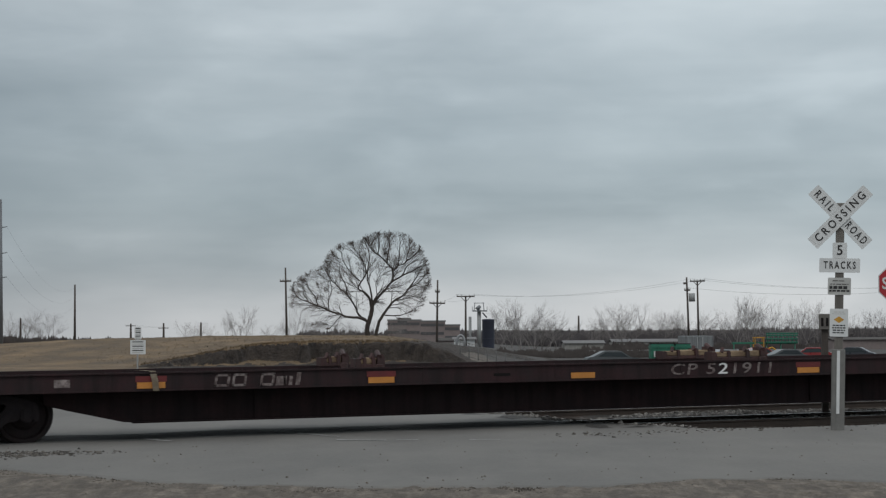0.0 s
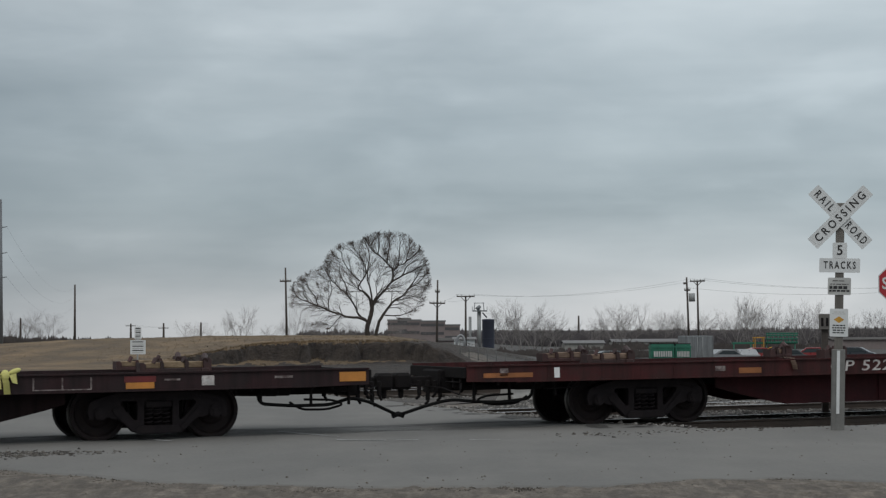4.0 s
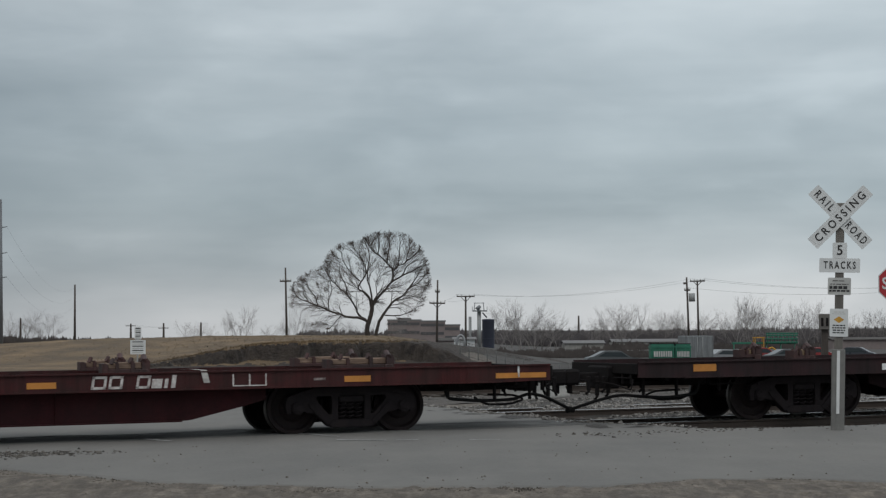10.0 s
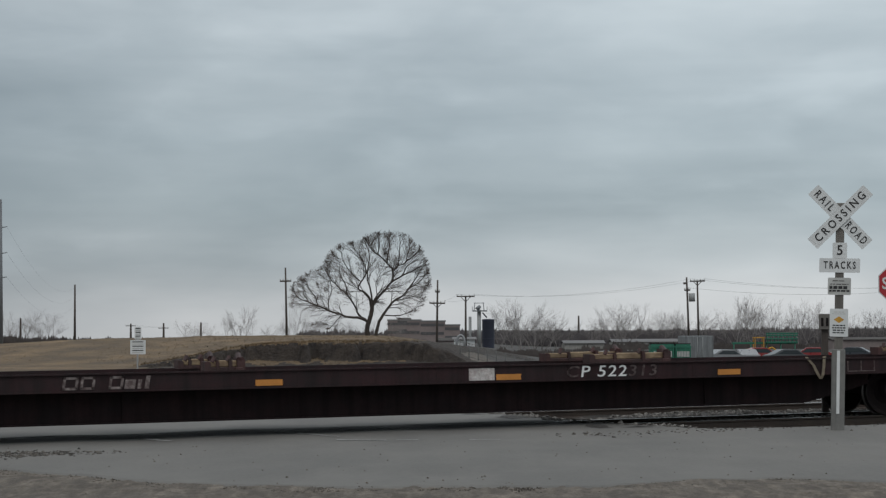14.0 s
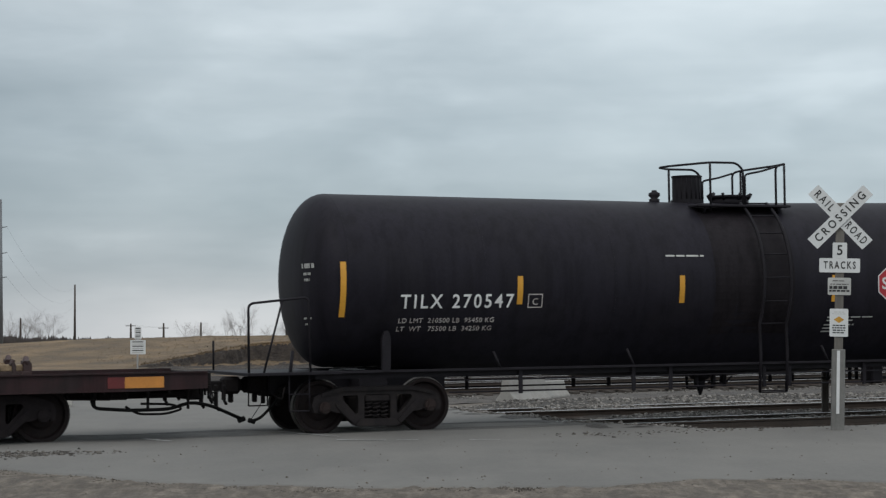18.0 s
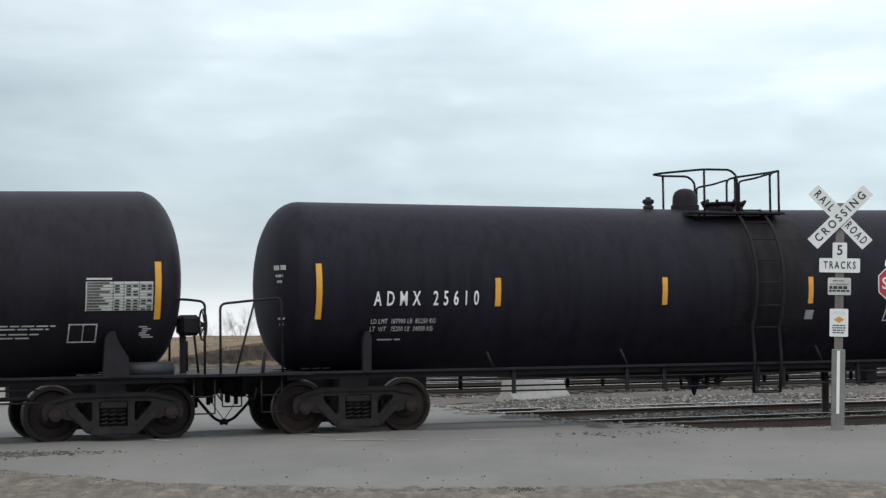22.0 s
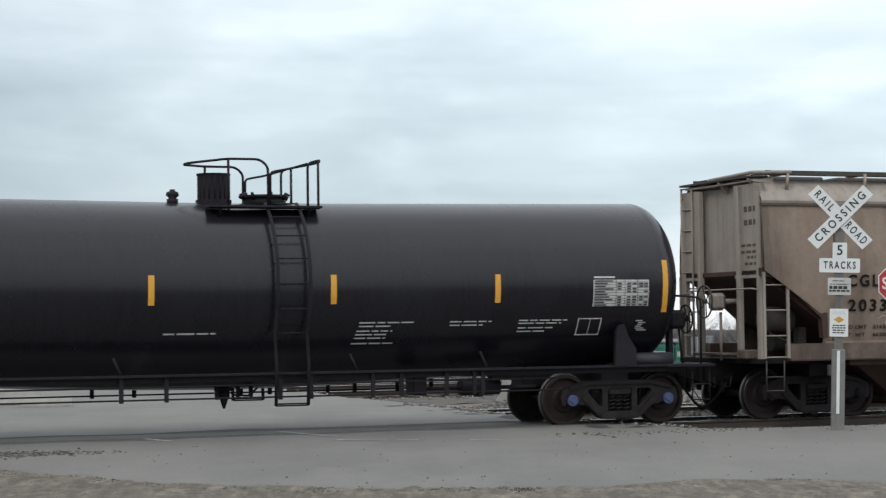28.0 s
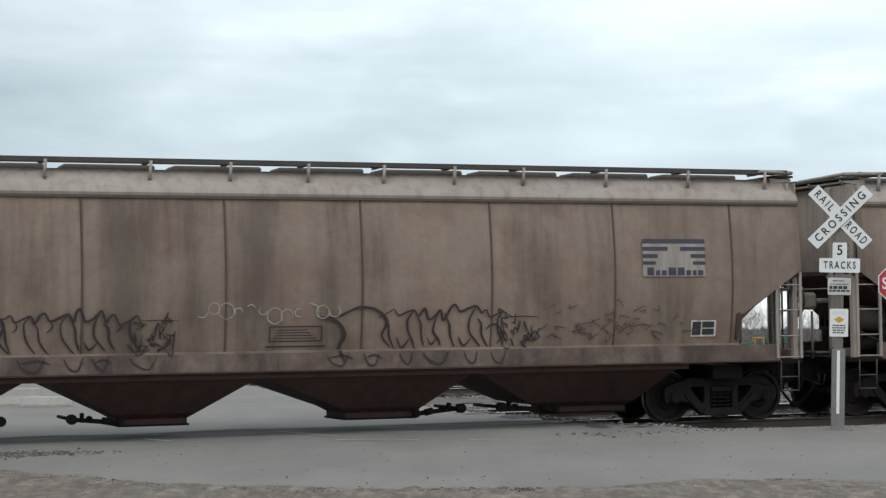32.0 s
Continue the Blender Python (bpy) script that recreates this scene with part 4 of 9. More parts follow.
        for x, z0 in ((11.75, 0.56), (12.6, 0.5), (13.25, 0.5)):
            box(bm, d * x - 0.015, d * x + 0.015, -1.08, -1.0, z0, 0.86)
        pipe(bm, rounded([(d * 11.3, -1.15, 0.82), (d * 11.32, -1.15, 0.7), (d * 12.0, -1.15, 0.68), (d * 12.02, -1.15, 0.82)], 0.04), 0.012, 5)
        box(bm, d * 12.1 - 0.25, d * 12.1 + 0.25, -0.75, -0.4, 0.66, 0.82, 0.03)
        rod(bm, (d * 12.6, -0.55, 0.72), (d * 13.4, -0.5, 0.74), 0.05, 8)
        for i, (x, drop) in enumerate(((13.0, 0.62), (13.2, 0.7), (13.62, 0.55), (13.74, 0.63), (13.86, 0.5), (14.0, 0.6))):
            box(bm, d * x - 0.03, d * x + 0.03, -0.5 + 0.04 * (i % 3), -0.42 + 0.04 * (i % 3), drop, 0.86, 0.012)
            rod(bm, (d * x, -0.5 + 0.05 * (i % 3), drop), (d * (x + 0.05), -0.46 + 0.05 * (i % 3), drop - 0.07), 0.025, 6)
        for i in range(6):
            x = d * (11.2 + i * 0.34)
            box(bm, x - 0.02, x + 0.02, -1.3, -1.22, 0.77, 0.84)
        part("brake_rigging", bm, M["grime"], car)
        add_truck(car, marks.get("trucks", (-10.03, 10.03))[0 if d < 0 else 1], M["truck_steel"])
    for mid, wide in marks["brackets"]:
        for side in (-1, 1):
            # a container pedestal: base channel, upright plates with a notch, latch heads, and timber packing between
            bm = B()
            y = side * 0.98
            e0, e1 = mid - wide / 2 + 0.55, max(mid + wide / 2 - 0.2, mid - wide / 2 + 0.9)
            box(bm, e0, e1, y - 0.16, y + 0.16, top - 0.01, top + 0.055, 0.01)
            for x, w, h in ((e0, 0.1, 0.15), (e0 + (e1 - e0) * 0.3, 0.05, 0.17), (e0 + (e1 - e0) * 0.68, 0.06, 0.19), (e1, 0.13, 0.22)):
                prism(bm, [(x - w / 2, top), (x + w / 2, top), (x + w / 2, top + h * 0.75), (x + w * 0.2, top + h), (x - w * 0.5, top + h)], y - 0.17, y + 0.13)
            for x, h in ((e0 + (e1 - e0) * 0.2, 0.22), (e1 - (e1 - e0) * 0.35, 0.23)):
                rod(bm, (x - 0.03, y - 0.1, top + h - 0.09), (x + 0.02, y - 0.06, top + h), 0.035, 8)
            rod(bm, (e1 - 0.04, y - 0.17, top + 0.17), (e1 + 0.01, y + 0.08, top + 0.25), 0.05, 8)
            box(bm, e1 - 0.1, e1 + 0.03, y - 0.19, y - 0.12, top - 0.12, top + 0.05, 0.01)
            bracket = part("tie_down_bracket", bm, M["oxide_worn"], car, "rusty container pedestal", auto=40)
            for x0, x1, h, lean in ((e0 + 0.05, e0 + (e1 - e0) * 0.3, 0.15, 1.0), (e0 + (e1 - e0) * 0.32, e0 + (e1 - e0) * 0.66, 0.165, -0.6), (e0 + (e1 - e0) * 0.7, e1 - 0.06, 0.16, 1.4)):
                bm = B()
                half_x = (x1 - x0) / 2
                box(bm, -half_x, half_x, -0.115, 0.1, 0.0, h - 0.057, 0.012, pose((x0 + x1) / 2, y, top + 0.057, 0, lean * side * 0.4, lean))
                part("timber_block", bm, M[marks.get("timber", "pedestal_timber")], bracket, "pale worn timber packing")
    face = -1.367
    for a, b, lo, hi, kind in marks["plates"]:
        part("reflector" if kind.startswith("orange") or kind == "red_patch" else "stencil_patch", flat_plate(a, b, lo, hi, face), M[kind], car)
    for a, b in marks["names"]:
        for one in NAME_BARS:
            part("painted_bar", letter_bars(a, b, 0.86, 1.07, face, [one], 0.15), M[marks.get("name_ink", marks["ink"])], car, "worn white painted name")
    a, b = marks["number"]
    bm = lettering("CP " + number, 0.28, 1.12, 0.002, b - a)
    for v in bm.verts:
        v.co.x += 0.16 * v.co.z
    moved(bm, pose((a + b) / 2, face - 0.003, 0.965))
    bright = marks.get("bright")
    left = set(bm.verts)
    while left:
        # each figure is a piece of its own, faded where the paint has gone
        todo, island = [left.pop()], []
        while todo:
            v = todo.pop()
            island.append(v)
            for e in v.link_edges:
                o = e.other_vert(v)
                if o in left:
                    left.discard(o)
                    todo.append(o)
        index, one = {}, B()
        for v in island:
            index[v] = one.verts.new(v.co)
        for f in {f for v in island for f in v.link_faces}:
            one.faces.new([index[v] for v in f.verts])
        x = sum(v.co.x for v in island) / len(island)
        share = (x - a) / (b - a)
        part("painted_figure", one, M["white" if bright and bright[0] < share < bright[1] else marks["ink"]], car, "white painted figure of the car number")
    bm.free()
    for a, b in marks["frames"]:
        bm = B()
        for x in (a, (a + b) / 2, b):
            box(bm, x - 0.012, x + 0.012, face - 0.004, face, 0.86, 1.06)
        box(bm, a, b, face - 0.005, face - 0.001, 0.86, 0.878)
        part("stencil_frame", bm, M[marks["ink"]], car)
    for x, colour, kind in marks["straps"]:
        bm = B()
        drop = 0.19 if kind == "short" else 0.3
        pts = [(x - 0.3, -0.9, top + 0.03), (x - 0.15, -1.25, top + 0.035), (x, -1.39, top + 0.02), (x + 0.03, -1.42, top - 0.12), (x + 0.05, -1.41, top - drop)]
        if kind == "loop":
            pts = [(x - 0.35, -1.2, top + 0.03), (x - 0.18, -1.38, top + 0.03), (x - 0.06, -1.42, top - 0.12), (x + 0.03, -1.43, top - 0.3), (x + 0.09, -1.42, top - 0.38), (x + 0.13, -1.43, top - 0.3), (x + 0.16, -1.42, top - 0.12), (x + 0.19, -1.39, top + 0.04)]
        for p, r in zip(pts, pts[1:]):
            p, r = Vector(p), Vector(r)
            n = Vector((0.03 if kind == "loop" else 0.05, 0.0, 0.0))
            vs = [bm.verts.new(v) for v in (p - n, p + n, r + n, r - n)]
            bm.faces.new(vs)
        bmesh.ops.solidify(bm, geom=bm.faces[:], thickness=0.02)
        if kind == "knot":
            bmesh.ops.create_icosphere(bm, subdivisions=2, radius=0.1, matrix=pose(x + 0.02, -1.38, top - 0.0) @ Matrix.Diagonal((0.7, 0.5, 0.9, 1)))
            bmesh.ops.create_icosphere(bm, subdivisions=2, radius=0.07, matrix=pose(x + 0.17, -1.34, top + 0.06, 0, -20, 0) @ Matrix.Diagonal((1.5, 0.5, 0.6, 1)))
            for a, b in ((-0.11, -0.2), (0.13, -0.12)):
                prism(bm, [(x + a - 0.05, top), (x + a + 0.05, top + 0.03), (x + a + 0.07, top + b - 0.02), (x + a, top + b)], -1.43, -1.4)
        part("tie_down_strap", bm, M[colour], car, "loose webbing hung over the deck's edge")
    return lengthen(car)


def orange(*mids, lo=0.86, hi=0.96, half=0.225, kind="orange"):
    return [(m - half, m + half, lo, hi, kind) for m in mids]


flat_car(-68.7, "dark brown-red container flat car, empty, with worn white lettering", M["oxide_dark"], "521911", {
    "brackets": [(-3.45, 1.15), (3.5, 1.75), (10.15, 1.8), (-10.15, 1.8)],
    "plates": orange(-6.98, -3.15, 0.5, 4.95, 9.71) + orange(13.22, lo=0.9, hi=1.06) + [(m - 0.25, m + 0.25, 0.963, 1.06, "red_patch") for m in (-6.98, -3.15, 4.95, 9.71)] + [(10.7, 10.9, 0.89, 1.05, "white_worn2"), (-8.5, -8.25, 0.9, 1.03, "white_worn"), (10.1, 10.35, 0.98, 1.01, "white_worn"), (11.9, 12.2, 0.98, 1.02, "white_worn"), (-1.15, -0.85, 0.93, 0.98, "grime")],
    "trucks": (-9.8, 10.06), "names": [(-5.97, -4.52)], "bright": (0.46, 0.6), "number": (2.19, 4.19), "ink": "white_worn", "frames": [(8.05, 8.94)], "straps": [(-6.96, "tie_strap", ""), (7.6, "yellow_cloth", "knot")]})
flat_car(-39.1, "oxide-red container flat car, empty, with white lettering", M["oxide_red"], "522158", {
    "brackets": [(-10.9, 1.55), (-6.5, 0.85), (6.1, 1.4), (10.0, 1.8)],
    "plates": orange(-8.1, kind="orange_dirty", lo=0.88, hi=0.98) + orange(-3.88, 0.58, 4.92, 10.05, lo=0.89, hi=0.99) + [(12.5, 13.42, 0.89, 0.98, "orange"), (-13.2, -12.3, 0.9, 0.98, "orange_dirty"), (-12.9, -12.75, 0.92, 1.06, "white_worn"), (-11.9, -11.8, 0.88, 1.06, "white"), (-1.2, -1.05, 0.86, 1.0, "white_worn"), (1.15, 1.75, 0.9, 0.93, "white_worn"), (9.3, 9.5, 0.93, 0.97, "white_worn"), (12.9, 12.93, 0.9, 1.1, "white"), (-8.8, -8.6, 0.93, 1.02, "white_worn")],
    "names": [(5.68, 7.04)], "number": (-6.44, -4.5), "ink": "white_worn2", "frames": [(7.96, 8.5)], "timber": "wood_block", "straps": [(7.47, "white_cloth", "short"), (-7.25, "wood_block", "short")]})
flat_car(-9.56, "dark weathered container flat car, empty, with faded lettering", M["oxide_dark"], "522313", {
    "brackets": [(-10.4, 0.75), (-3.75, 1.3), (3.5, 2.2), (10.2, 1.4)],
    "plates": orange(-7.75, -2.9, 1.28, 5.5, 9.0) + orange(-12.2, lo=0.93, hi=1.06) + [(12.17, 12.79, 0.87, 1.05, "orange"), (11.9, 12.17, 0.87, 1.05, "red_patch"), (0.56, 1.02, 0.86, 1.07, "white_worn2"), (9.65, 9.82, 0.87, 1.04, "white_worn2"), (9.3, 9.45, 0.93, 0.97, "white_worn"), (-8.55, -8.35, 0.88, 1.0, "white")],
    "names": [(-6.22, -4.83)], "name_ink": "white_worn", "number": (2.36, 4.07), "ink": "white_faint", "frames": [(7.94, 8.5)], "bright": (0.1, 0.68), "straps": [(-7.3, "tie_strap", "short"), (7.25, "tie_strap", "loop")]})
# ---- tank cars ----
def tank_car(q, label, half, R, cz, bend, truck, paint, dome, cap, marks, wheel_kind="dark"):
    """A black tank car: slightly sagging shell with rounded heads, stub sills, top platform, ladder, side rods, trucks."""
    car = thing("tank_car", label, "tank car", "tank cars of the train")
    CARS.append((car, q))

    def mid(x):
        return cz - bend * (1 - min(1.0, abs(x) / half))

    def on_shell(x, z, off=0.008):
        """The shell's near flank at x along and z up."""
        x += marks.get("shift", 0.0)
        k = max(-1.0, min(1.0, (z - mid(x)) / R))
        r = R + off
        return Vector((x, -math.sqrt(max(0.0, 1 - k * k)) * r, mid(x) + k * r))

    def wrap(bm, x, z, step=0.045, off=0.008):
        """Bends flat lettering round the shell."""
        lo, hi = min(v.co.z for v in bm.verts), max(v.co.z for v in bm.verts)
        n = int((hi - lo) / step)
        for i in range(1, n + 1):
            bmesh.ops.bisect_plane(bm, geom=bm.verts[:] + bm.edges[:] + bm.faces[:], plane_co=(0, 0, lo + (hi - lo) * i / (n + 1)), plane_no=(0, 0, 1))
        for v in bm.verts:
            depth = v.co.y
            v.co = on_shell(v.co.x + x, v.co.z + z, off - depth)
        return bm

    def plate(a, b, lo, hi, off=0.006):
        bm = B()
        n = max(1, int((hi - lo) / 0.12))
        rows = [[bm.verts.new(on_shell(x, lo + (hi - lo) * i / n, off)) for x in (a, b)] for i in range(n + 1)]
        for r, s in zip(rows, rows[1:]):
            bm.faces.new((r[0], r[1], s[1], s[0]))
        return bm

    def strip(bm, a, b, lo, hi, off):
        """One flat stroke laid on the shell, cut often enough to follow it."""
        n = max(1, int((hi - lo) / 0.05))
        rows = [[bm.verts.new(on_shell(x, lo + (hi - lo) * i / n, off)) for x in (a, b)] for i in range(n + 1)]
        for r, s in zip(rows, rows[1:]):
            bm.faces.new((r[0], r[1], s[1], s[0]))

    bm = B()
    head = 0.62

    def head_at(u):
        """Along and radius of the dished head, u from its tip (0) to the shell (1)."""
        return -half + head * (1 - math.cos(math.pi / 2 * u)), max(0.02, R * math.sin(math.pi / 2 * u) ** 0.76)

    body = [head_at(i / 12) for i in range(13)]
    shell = [(x, R) for x in np.linspace(-half + head, half - head, 15)[1:-1]]
    profile = body + shell + [(-x, r) for x, r in body[::-1]]
    lathe(bm, profile, "x", 64)
    for v in bm.verts:
        v.co.z += mid(v.co.x)
    part("tank", bm, paint, car, auto=40)
    # the belly deepens towards the outlet
    bm = B()
    grid = []
    for x in np.linspace(-half + 1.4, half - 1.4, 23):
        drop = 0.23 * (1 - (abs(x) / (half - 1.4)) ** 2)
        row = []
        for deg, share in ((-35, -0.02), (-48, 0.25), (-60, 0.7), (-75, 0.96), (-90, 1.0), (-105, 0.96), (-120, 0.7), (-132, 0.25), (-145, -0.02)):
            row.append(bm.verts.new((float(x), R * math.cos(radians(deg)), mid(x) + R * math.sin(radians(deg)) - drop * share)))
        grid.append(row)
    for p, q in zip(grid, grid[1:]):
        for i in range(8):
            bm.faces.new((p[i], q[i], q[i + 1], p[i + 1]))
    bmesh.ops.recalc_face_normals(bm, faces=bm.faces)
    part("belly", bm, paint, car, smooth=True)
    # welded ring seams
    for x in np.linspace(-half + head, half - head, 7):
        bm = B()
        lathe(bm, [(x - 0.02, R - 0.01), (x - 0.012, R + 0.0015), (x + 0.012, R + 0.0015), (x + 0.02, R - 0.01)], "x", 64, pose(0, 0, mid(x)))
        part("ring_seam", bm, paint, car, auto=40)
    # underframe: long ledges on both sides, stub sills, bolsters
    for side in (-1, 1):
        bm = B()
        y0, y1 = sorted((side * 1.22, side * 1.36))
        box(bm, -half + 0.1, half - 0.1, y0, y1, 1.03, 1.075, 0.006)
        box(bm, -half + 0.1, half - 0.1, min(side * 1.2, side * 1.23), max(side * 1.2, side * 1.23), 0.94, 1.05)
        part("side_ledge", bm, M["black_steel"], car)
        for x in marks.get("braces", (-4.5, -2.0, 1.9, 4.2)):
            bm = B()
            rod(bm, (x - 0.1, side * 1.3, 1.36), (x + 0.02, side * 1.33, 1.06), 0.022, 6)
            part("brace", bm, M["black_steel"], car)
        bm = B()
        for zz in (0.87, 0.665):
            rod(bm, (-truck + 1.2, side * 1.28, zz), (truck - 1.2, side * 1.28, zz), 0.017, 6)
        part("side_rod", bm, M["black_steel"], car)
        for x in marks.get("posts", (-4.1, -1.97, -1.25, 0.62, 1.14, 2.2, 2.7, 3.5, 4.0, 4.15)):
            bm = B()
            box(bm, x - 0.035, x + 0.035, side * 1.28 - 0.02, side * 1.28 + 0.02, 0.62, 1.04, 0.006)
            part("rod_post", bm, M["black_steel"], car)
    for d in (-1, 1):
        bm = B()
        e = half + 0.42
        box(bm, min(d * e, d * (truck - 1.5)), max(d * e, d * (truck - 1.5)), -0.28, 0.28, 0.68, 1.02, 0.02)
        part("stub_sill", bm, M["black_steel"], car)
        bm = B()
        board = e if d > 0 else half + 1.06
        box(bm, min(d * (half - 0.5), d * board), max(d * (half - 0.5), d * board), -1.4, 1.4, 1.02, 1.07, 0.006)
        part("end_platform", bm, M["black_steel"], car)
        bm = B()
        xw = d * (truck - 0.06)
        if d > 0:
            gusset = [(xw - 0.16, 1.05), (xw + 0.26, 1.05), (xw + 0.25, 1.36), (xw + 0.1, 1.6), (xw + 0.03, 1.8), (xw - 0.06, 1.78), (xw - 0.12, 1.68)]
        else:
            gusset = [(xw - 0.06, 1.05), (xw + 0.08, 1.05), (xw + 0.09, 1.62), (xw + 0.05, 1.74), (xw - 0.01, 1.74), (xw - 0.06, 1.6)]
        for y0, y1 in ((-1.37, -1.28), (1.28, 1.37)):
            prism(bm, gusset, y0, y1)
        box(bm, d * truck - 0.25, d * truck + 0.25, -0.9, 0.9, 0.76, 1.06, 0.02)
        part("saddle", bm, M["black_steel"], car)
        # end handrails, one on each side, with slanting stays
        for side in (-1, 1):
            bm = B()
            y = side * 1.3
            if d > 0:
                pipe(bm, rounded([(half + 0.2, y, 1.07), (half + 0.21, y, 2.26), (half - 0.1, y * 0.97, 2.3), (half - 0.34, y * 0.93, 2.3)], 0.1), 0.021, 6)
            elif side < 0:
                pipe(bm, rounded([(-half - 1.03, y, 1.07), (-half - 1.03, y, 2.22), (-half - 0.02, y, 2.32), (-half, y, 1.07)], 0.1), 0.021, 6)
                rod(bm, (-half - 0.46, y, 2.27), (-half - 0.78, y, 1.07), 0.018, 6)
                rod(bm, (-half - 0.34, y, 1.07), (-half - 0.26, y * 0.9, 1.42), 0.03, 6)
            else:
                rod(bm, (-half - 0.98, y, 1.07), (-half - 0.98, y, 1.6), 0.02, 6)
            part("end_handrail", bm, M["black_steel"], car)
            bm = B()
            for zz in (0.42, 0.7):
                rod(bm, (d * (half + 0.02), y, zz), (d * (half + 0.36), y, zz), 0.013, 5)
            for xx in (0.02, 0.36):
                rod(bm, (d * (half + xx), y, 0.42), (d * (half + xx), y, 1.04), 0.013, 5)
            part("step", bm, M["black_steel"], car)
        add_coupler(car, d * e, d, reach=0.36)
        add_truck(car, d * truck, cap, wheel_kind, "truck_dusty")
    # hand brake on the trailing end
    bm = B()
    bx = half + 0.3
    hand_wheel(bm, (bx + 0.1, -0.35, 1.88), 0.26)
    part("brake_wheel", bm, M["black_steel"], car, "spoked hand-brake wheel")
    bm = B()
    box(bm, bx - 0.32, bx + 0.02, -0.55, -0.15, 1.7, 2.05, 0.06)
    box(bm, bx - 0.28, bx - 0.2, -0.42, -0.28, 1.05, 1.75)
    rod(bm, (bx - 0.05, -0.35, 1.75), (bx + 0.02, -0.35, 1.05), 0.02, 6)
    part("brake_housing", bm, M["black_steel"], car)
    bm = B()
    rod(bm, (half - 1.1, -1.0, 1.16), (half - 0.25, -1.0, 1.16), 0.125, 18)
    part("air_reservoir", bm, M["reservoir"], car, "grey air reservoir on the end platform")
    # under the belly: outlet cone, valves and brake cylinder
    bm = B()
    rod(bm, (0, 0, 0.9), (0, 0, 0.74), 0.26, 16, 0.16)
    rod(bm, (0, 0, 0.74), (0, 0, 0.62), 0.1, 12)
    for x in (-0.16, 0.2, 0.42):
        box(bm, x - 0.03, x + 0.03, -0.2, -0.12, 0.6, 0.86, 0.01)
    pipe(bm, rounded([(0.1, -0.12, 0.68), (0.35, -0.3, 0.66), (0.5, -0.3, 0.8)], 0.05), 0.018, 5)
    rod(bm, (0, 0, 0.62), (0, 0, 0.44), 0.08, 12, 0.02)
    part("bottom_outlet", bm, M["black_steel"], car)
    bm = B()
    rod(bm, (3.9, -0.85, 0.74), (4.6, -0.85, 0.74), 0.15, 14)
    rod(bm, (3.1, -0.85, 0.72), (3.9, -0.85, 0.72), 0.03, 8)
    rod(bm, (4.6, -0.85, 0.72), (5.3, -0.85, 0.72), 0.035, 8)
    box(bm, 4.2, 4.28, -0.95, -0.7, 0.56, 0.74)
    part("brake_cylinder", bm, M["black_steel"], car)
    bm = B()
    box(bm, 2.95, 3.2, -1.15, -0.75, 0.62, 1.0, 0.03)
    part("valve_box", bm, M["black_steel"], car)
    bm = B()
    box(bm, 4.35, 4.75, -1.2, -1.0, 0.86, 1.02, 0.01)
    part("gauge_box", bm, M["truck_steel"], car)
    # top platform round the manway
    top = mid(0.4) + R
    bm = B()
    for side in (-1, 1):
        y0, y1 = sorted((side * 0.62, side * 1.0))
        box(bm, -0.4, 1.5, y0, y1, top - 0.13, top - 0.09, 0.006)
        for x in (-0.2, 1.3):
            rod(bm, (x, side * 0.95, top - 0.11), (x, side * 0.8, top - 0.27), 0.025, 6)
    part("top_platform", bm, M["black_steel"], car)
    bm = B()
    rod(bm, (0.78, 0, top - 0.06), (0.78, 0, top + 0.09), 0.36, 24)
    rod(bm, (0.78, 0, top + 0.09), (0.78, 0, top + 0.14), 0.39, 24)
    for i in range(8):
        a = i * math.pi / 4
        rod(bm, (0.78 + 0.36 * math.cos(a), 0.36 * math.sin(a), top + 0.06), (0.78 + 0.42 * math.cos(a), 0.42 * math.sin(a), top + 0.17), 0.03, 6)
    rod(bm, (0.34, -0.05, top + 0.1), (0.46, 0, top + 0.18), 0.035, 6)
    part("manway", bm, M["black_steel"], car)
    bm = B()
    if dome == "drum":
        rod(bm, (-0.1, 0, top - 0.08), (-0.1, 0, top + 0.05), 0.3, 24)
        rod(bm, (-0.1, 0, top + 0.05), (-0.1, 0, top + 0.48), 0.27, 24)
        rod(bm, (-0.1, 0, top + 0.48), (-0.1, 0, top + 0.505), 0.285, 24)
    else:
        lathe(bm, [(top - 0.08, 0.26), (top + 0.08, 0.26), (top + 0.09, 0.235), (top + 0.24, 0.225), (top + 0.33, 0.19), (top + 0.38, 0.12), (top + 0.4, 0.03)], "z", 24, pose(-0.02, 0, 0))
    housing = part("valve_housing", bm, M["black_steel"], car, auto=40)
    if dome == "drum":
        rib = None
        for i in range(18):
            a = i * math.pi / 9
            at = pose(-0.1 + 0.272 * math.cos(a), 0.272 * math.sin(a), top + 0.06)
            rib = again(rib, at) if rib else part("rib", rod(B(), (0, 0, 0), (0, 0, 0.41), 0.012, 5), M["black_steel"], housing, at=at)
    bm = B()
    lathe(bm, [(top - 0.05, 0.09), (top + 0.03, 0.1), (top + 0.05, 0.06), (top + 0.1, 0.11), (top + 0.15, 0.1), (top + 0.17, 0.05), (top + 0.2, 0.045)], "z", 12, pose(-0.82, -0.1, 0.02))
    part("relief_valve", bm, M["black_steel"], car)
    bm = B()
    h = top + 0.7
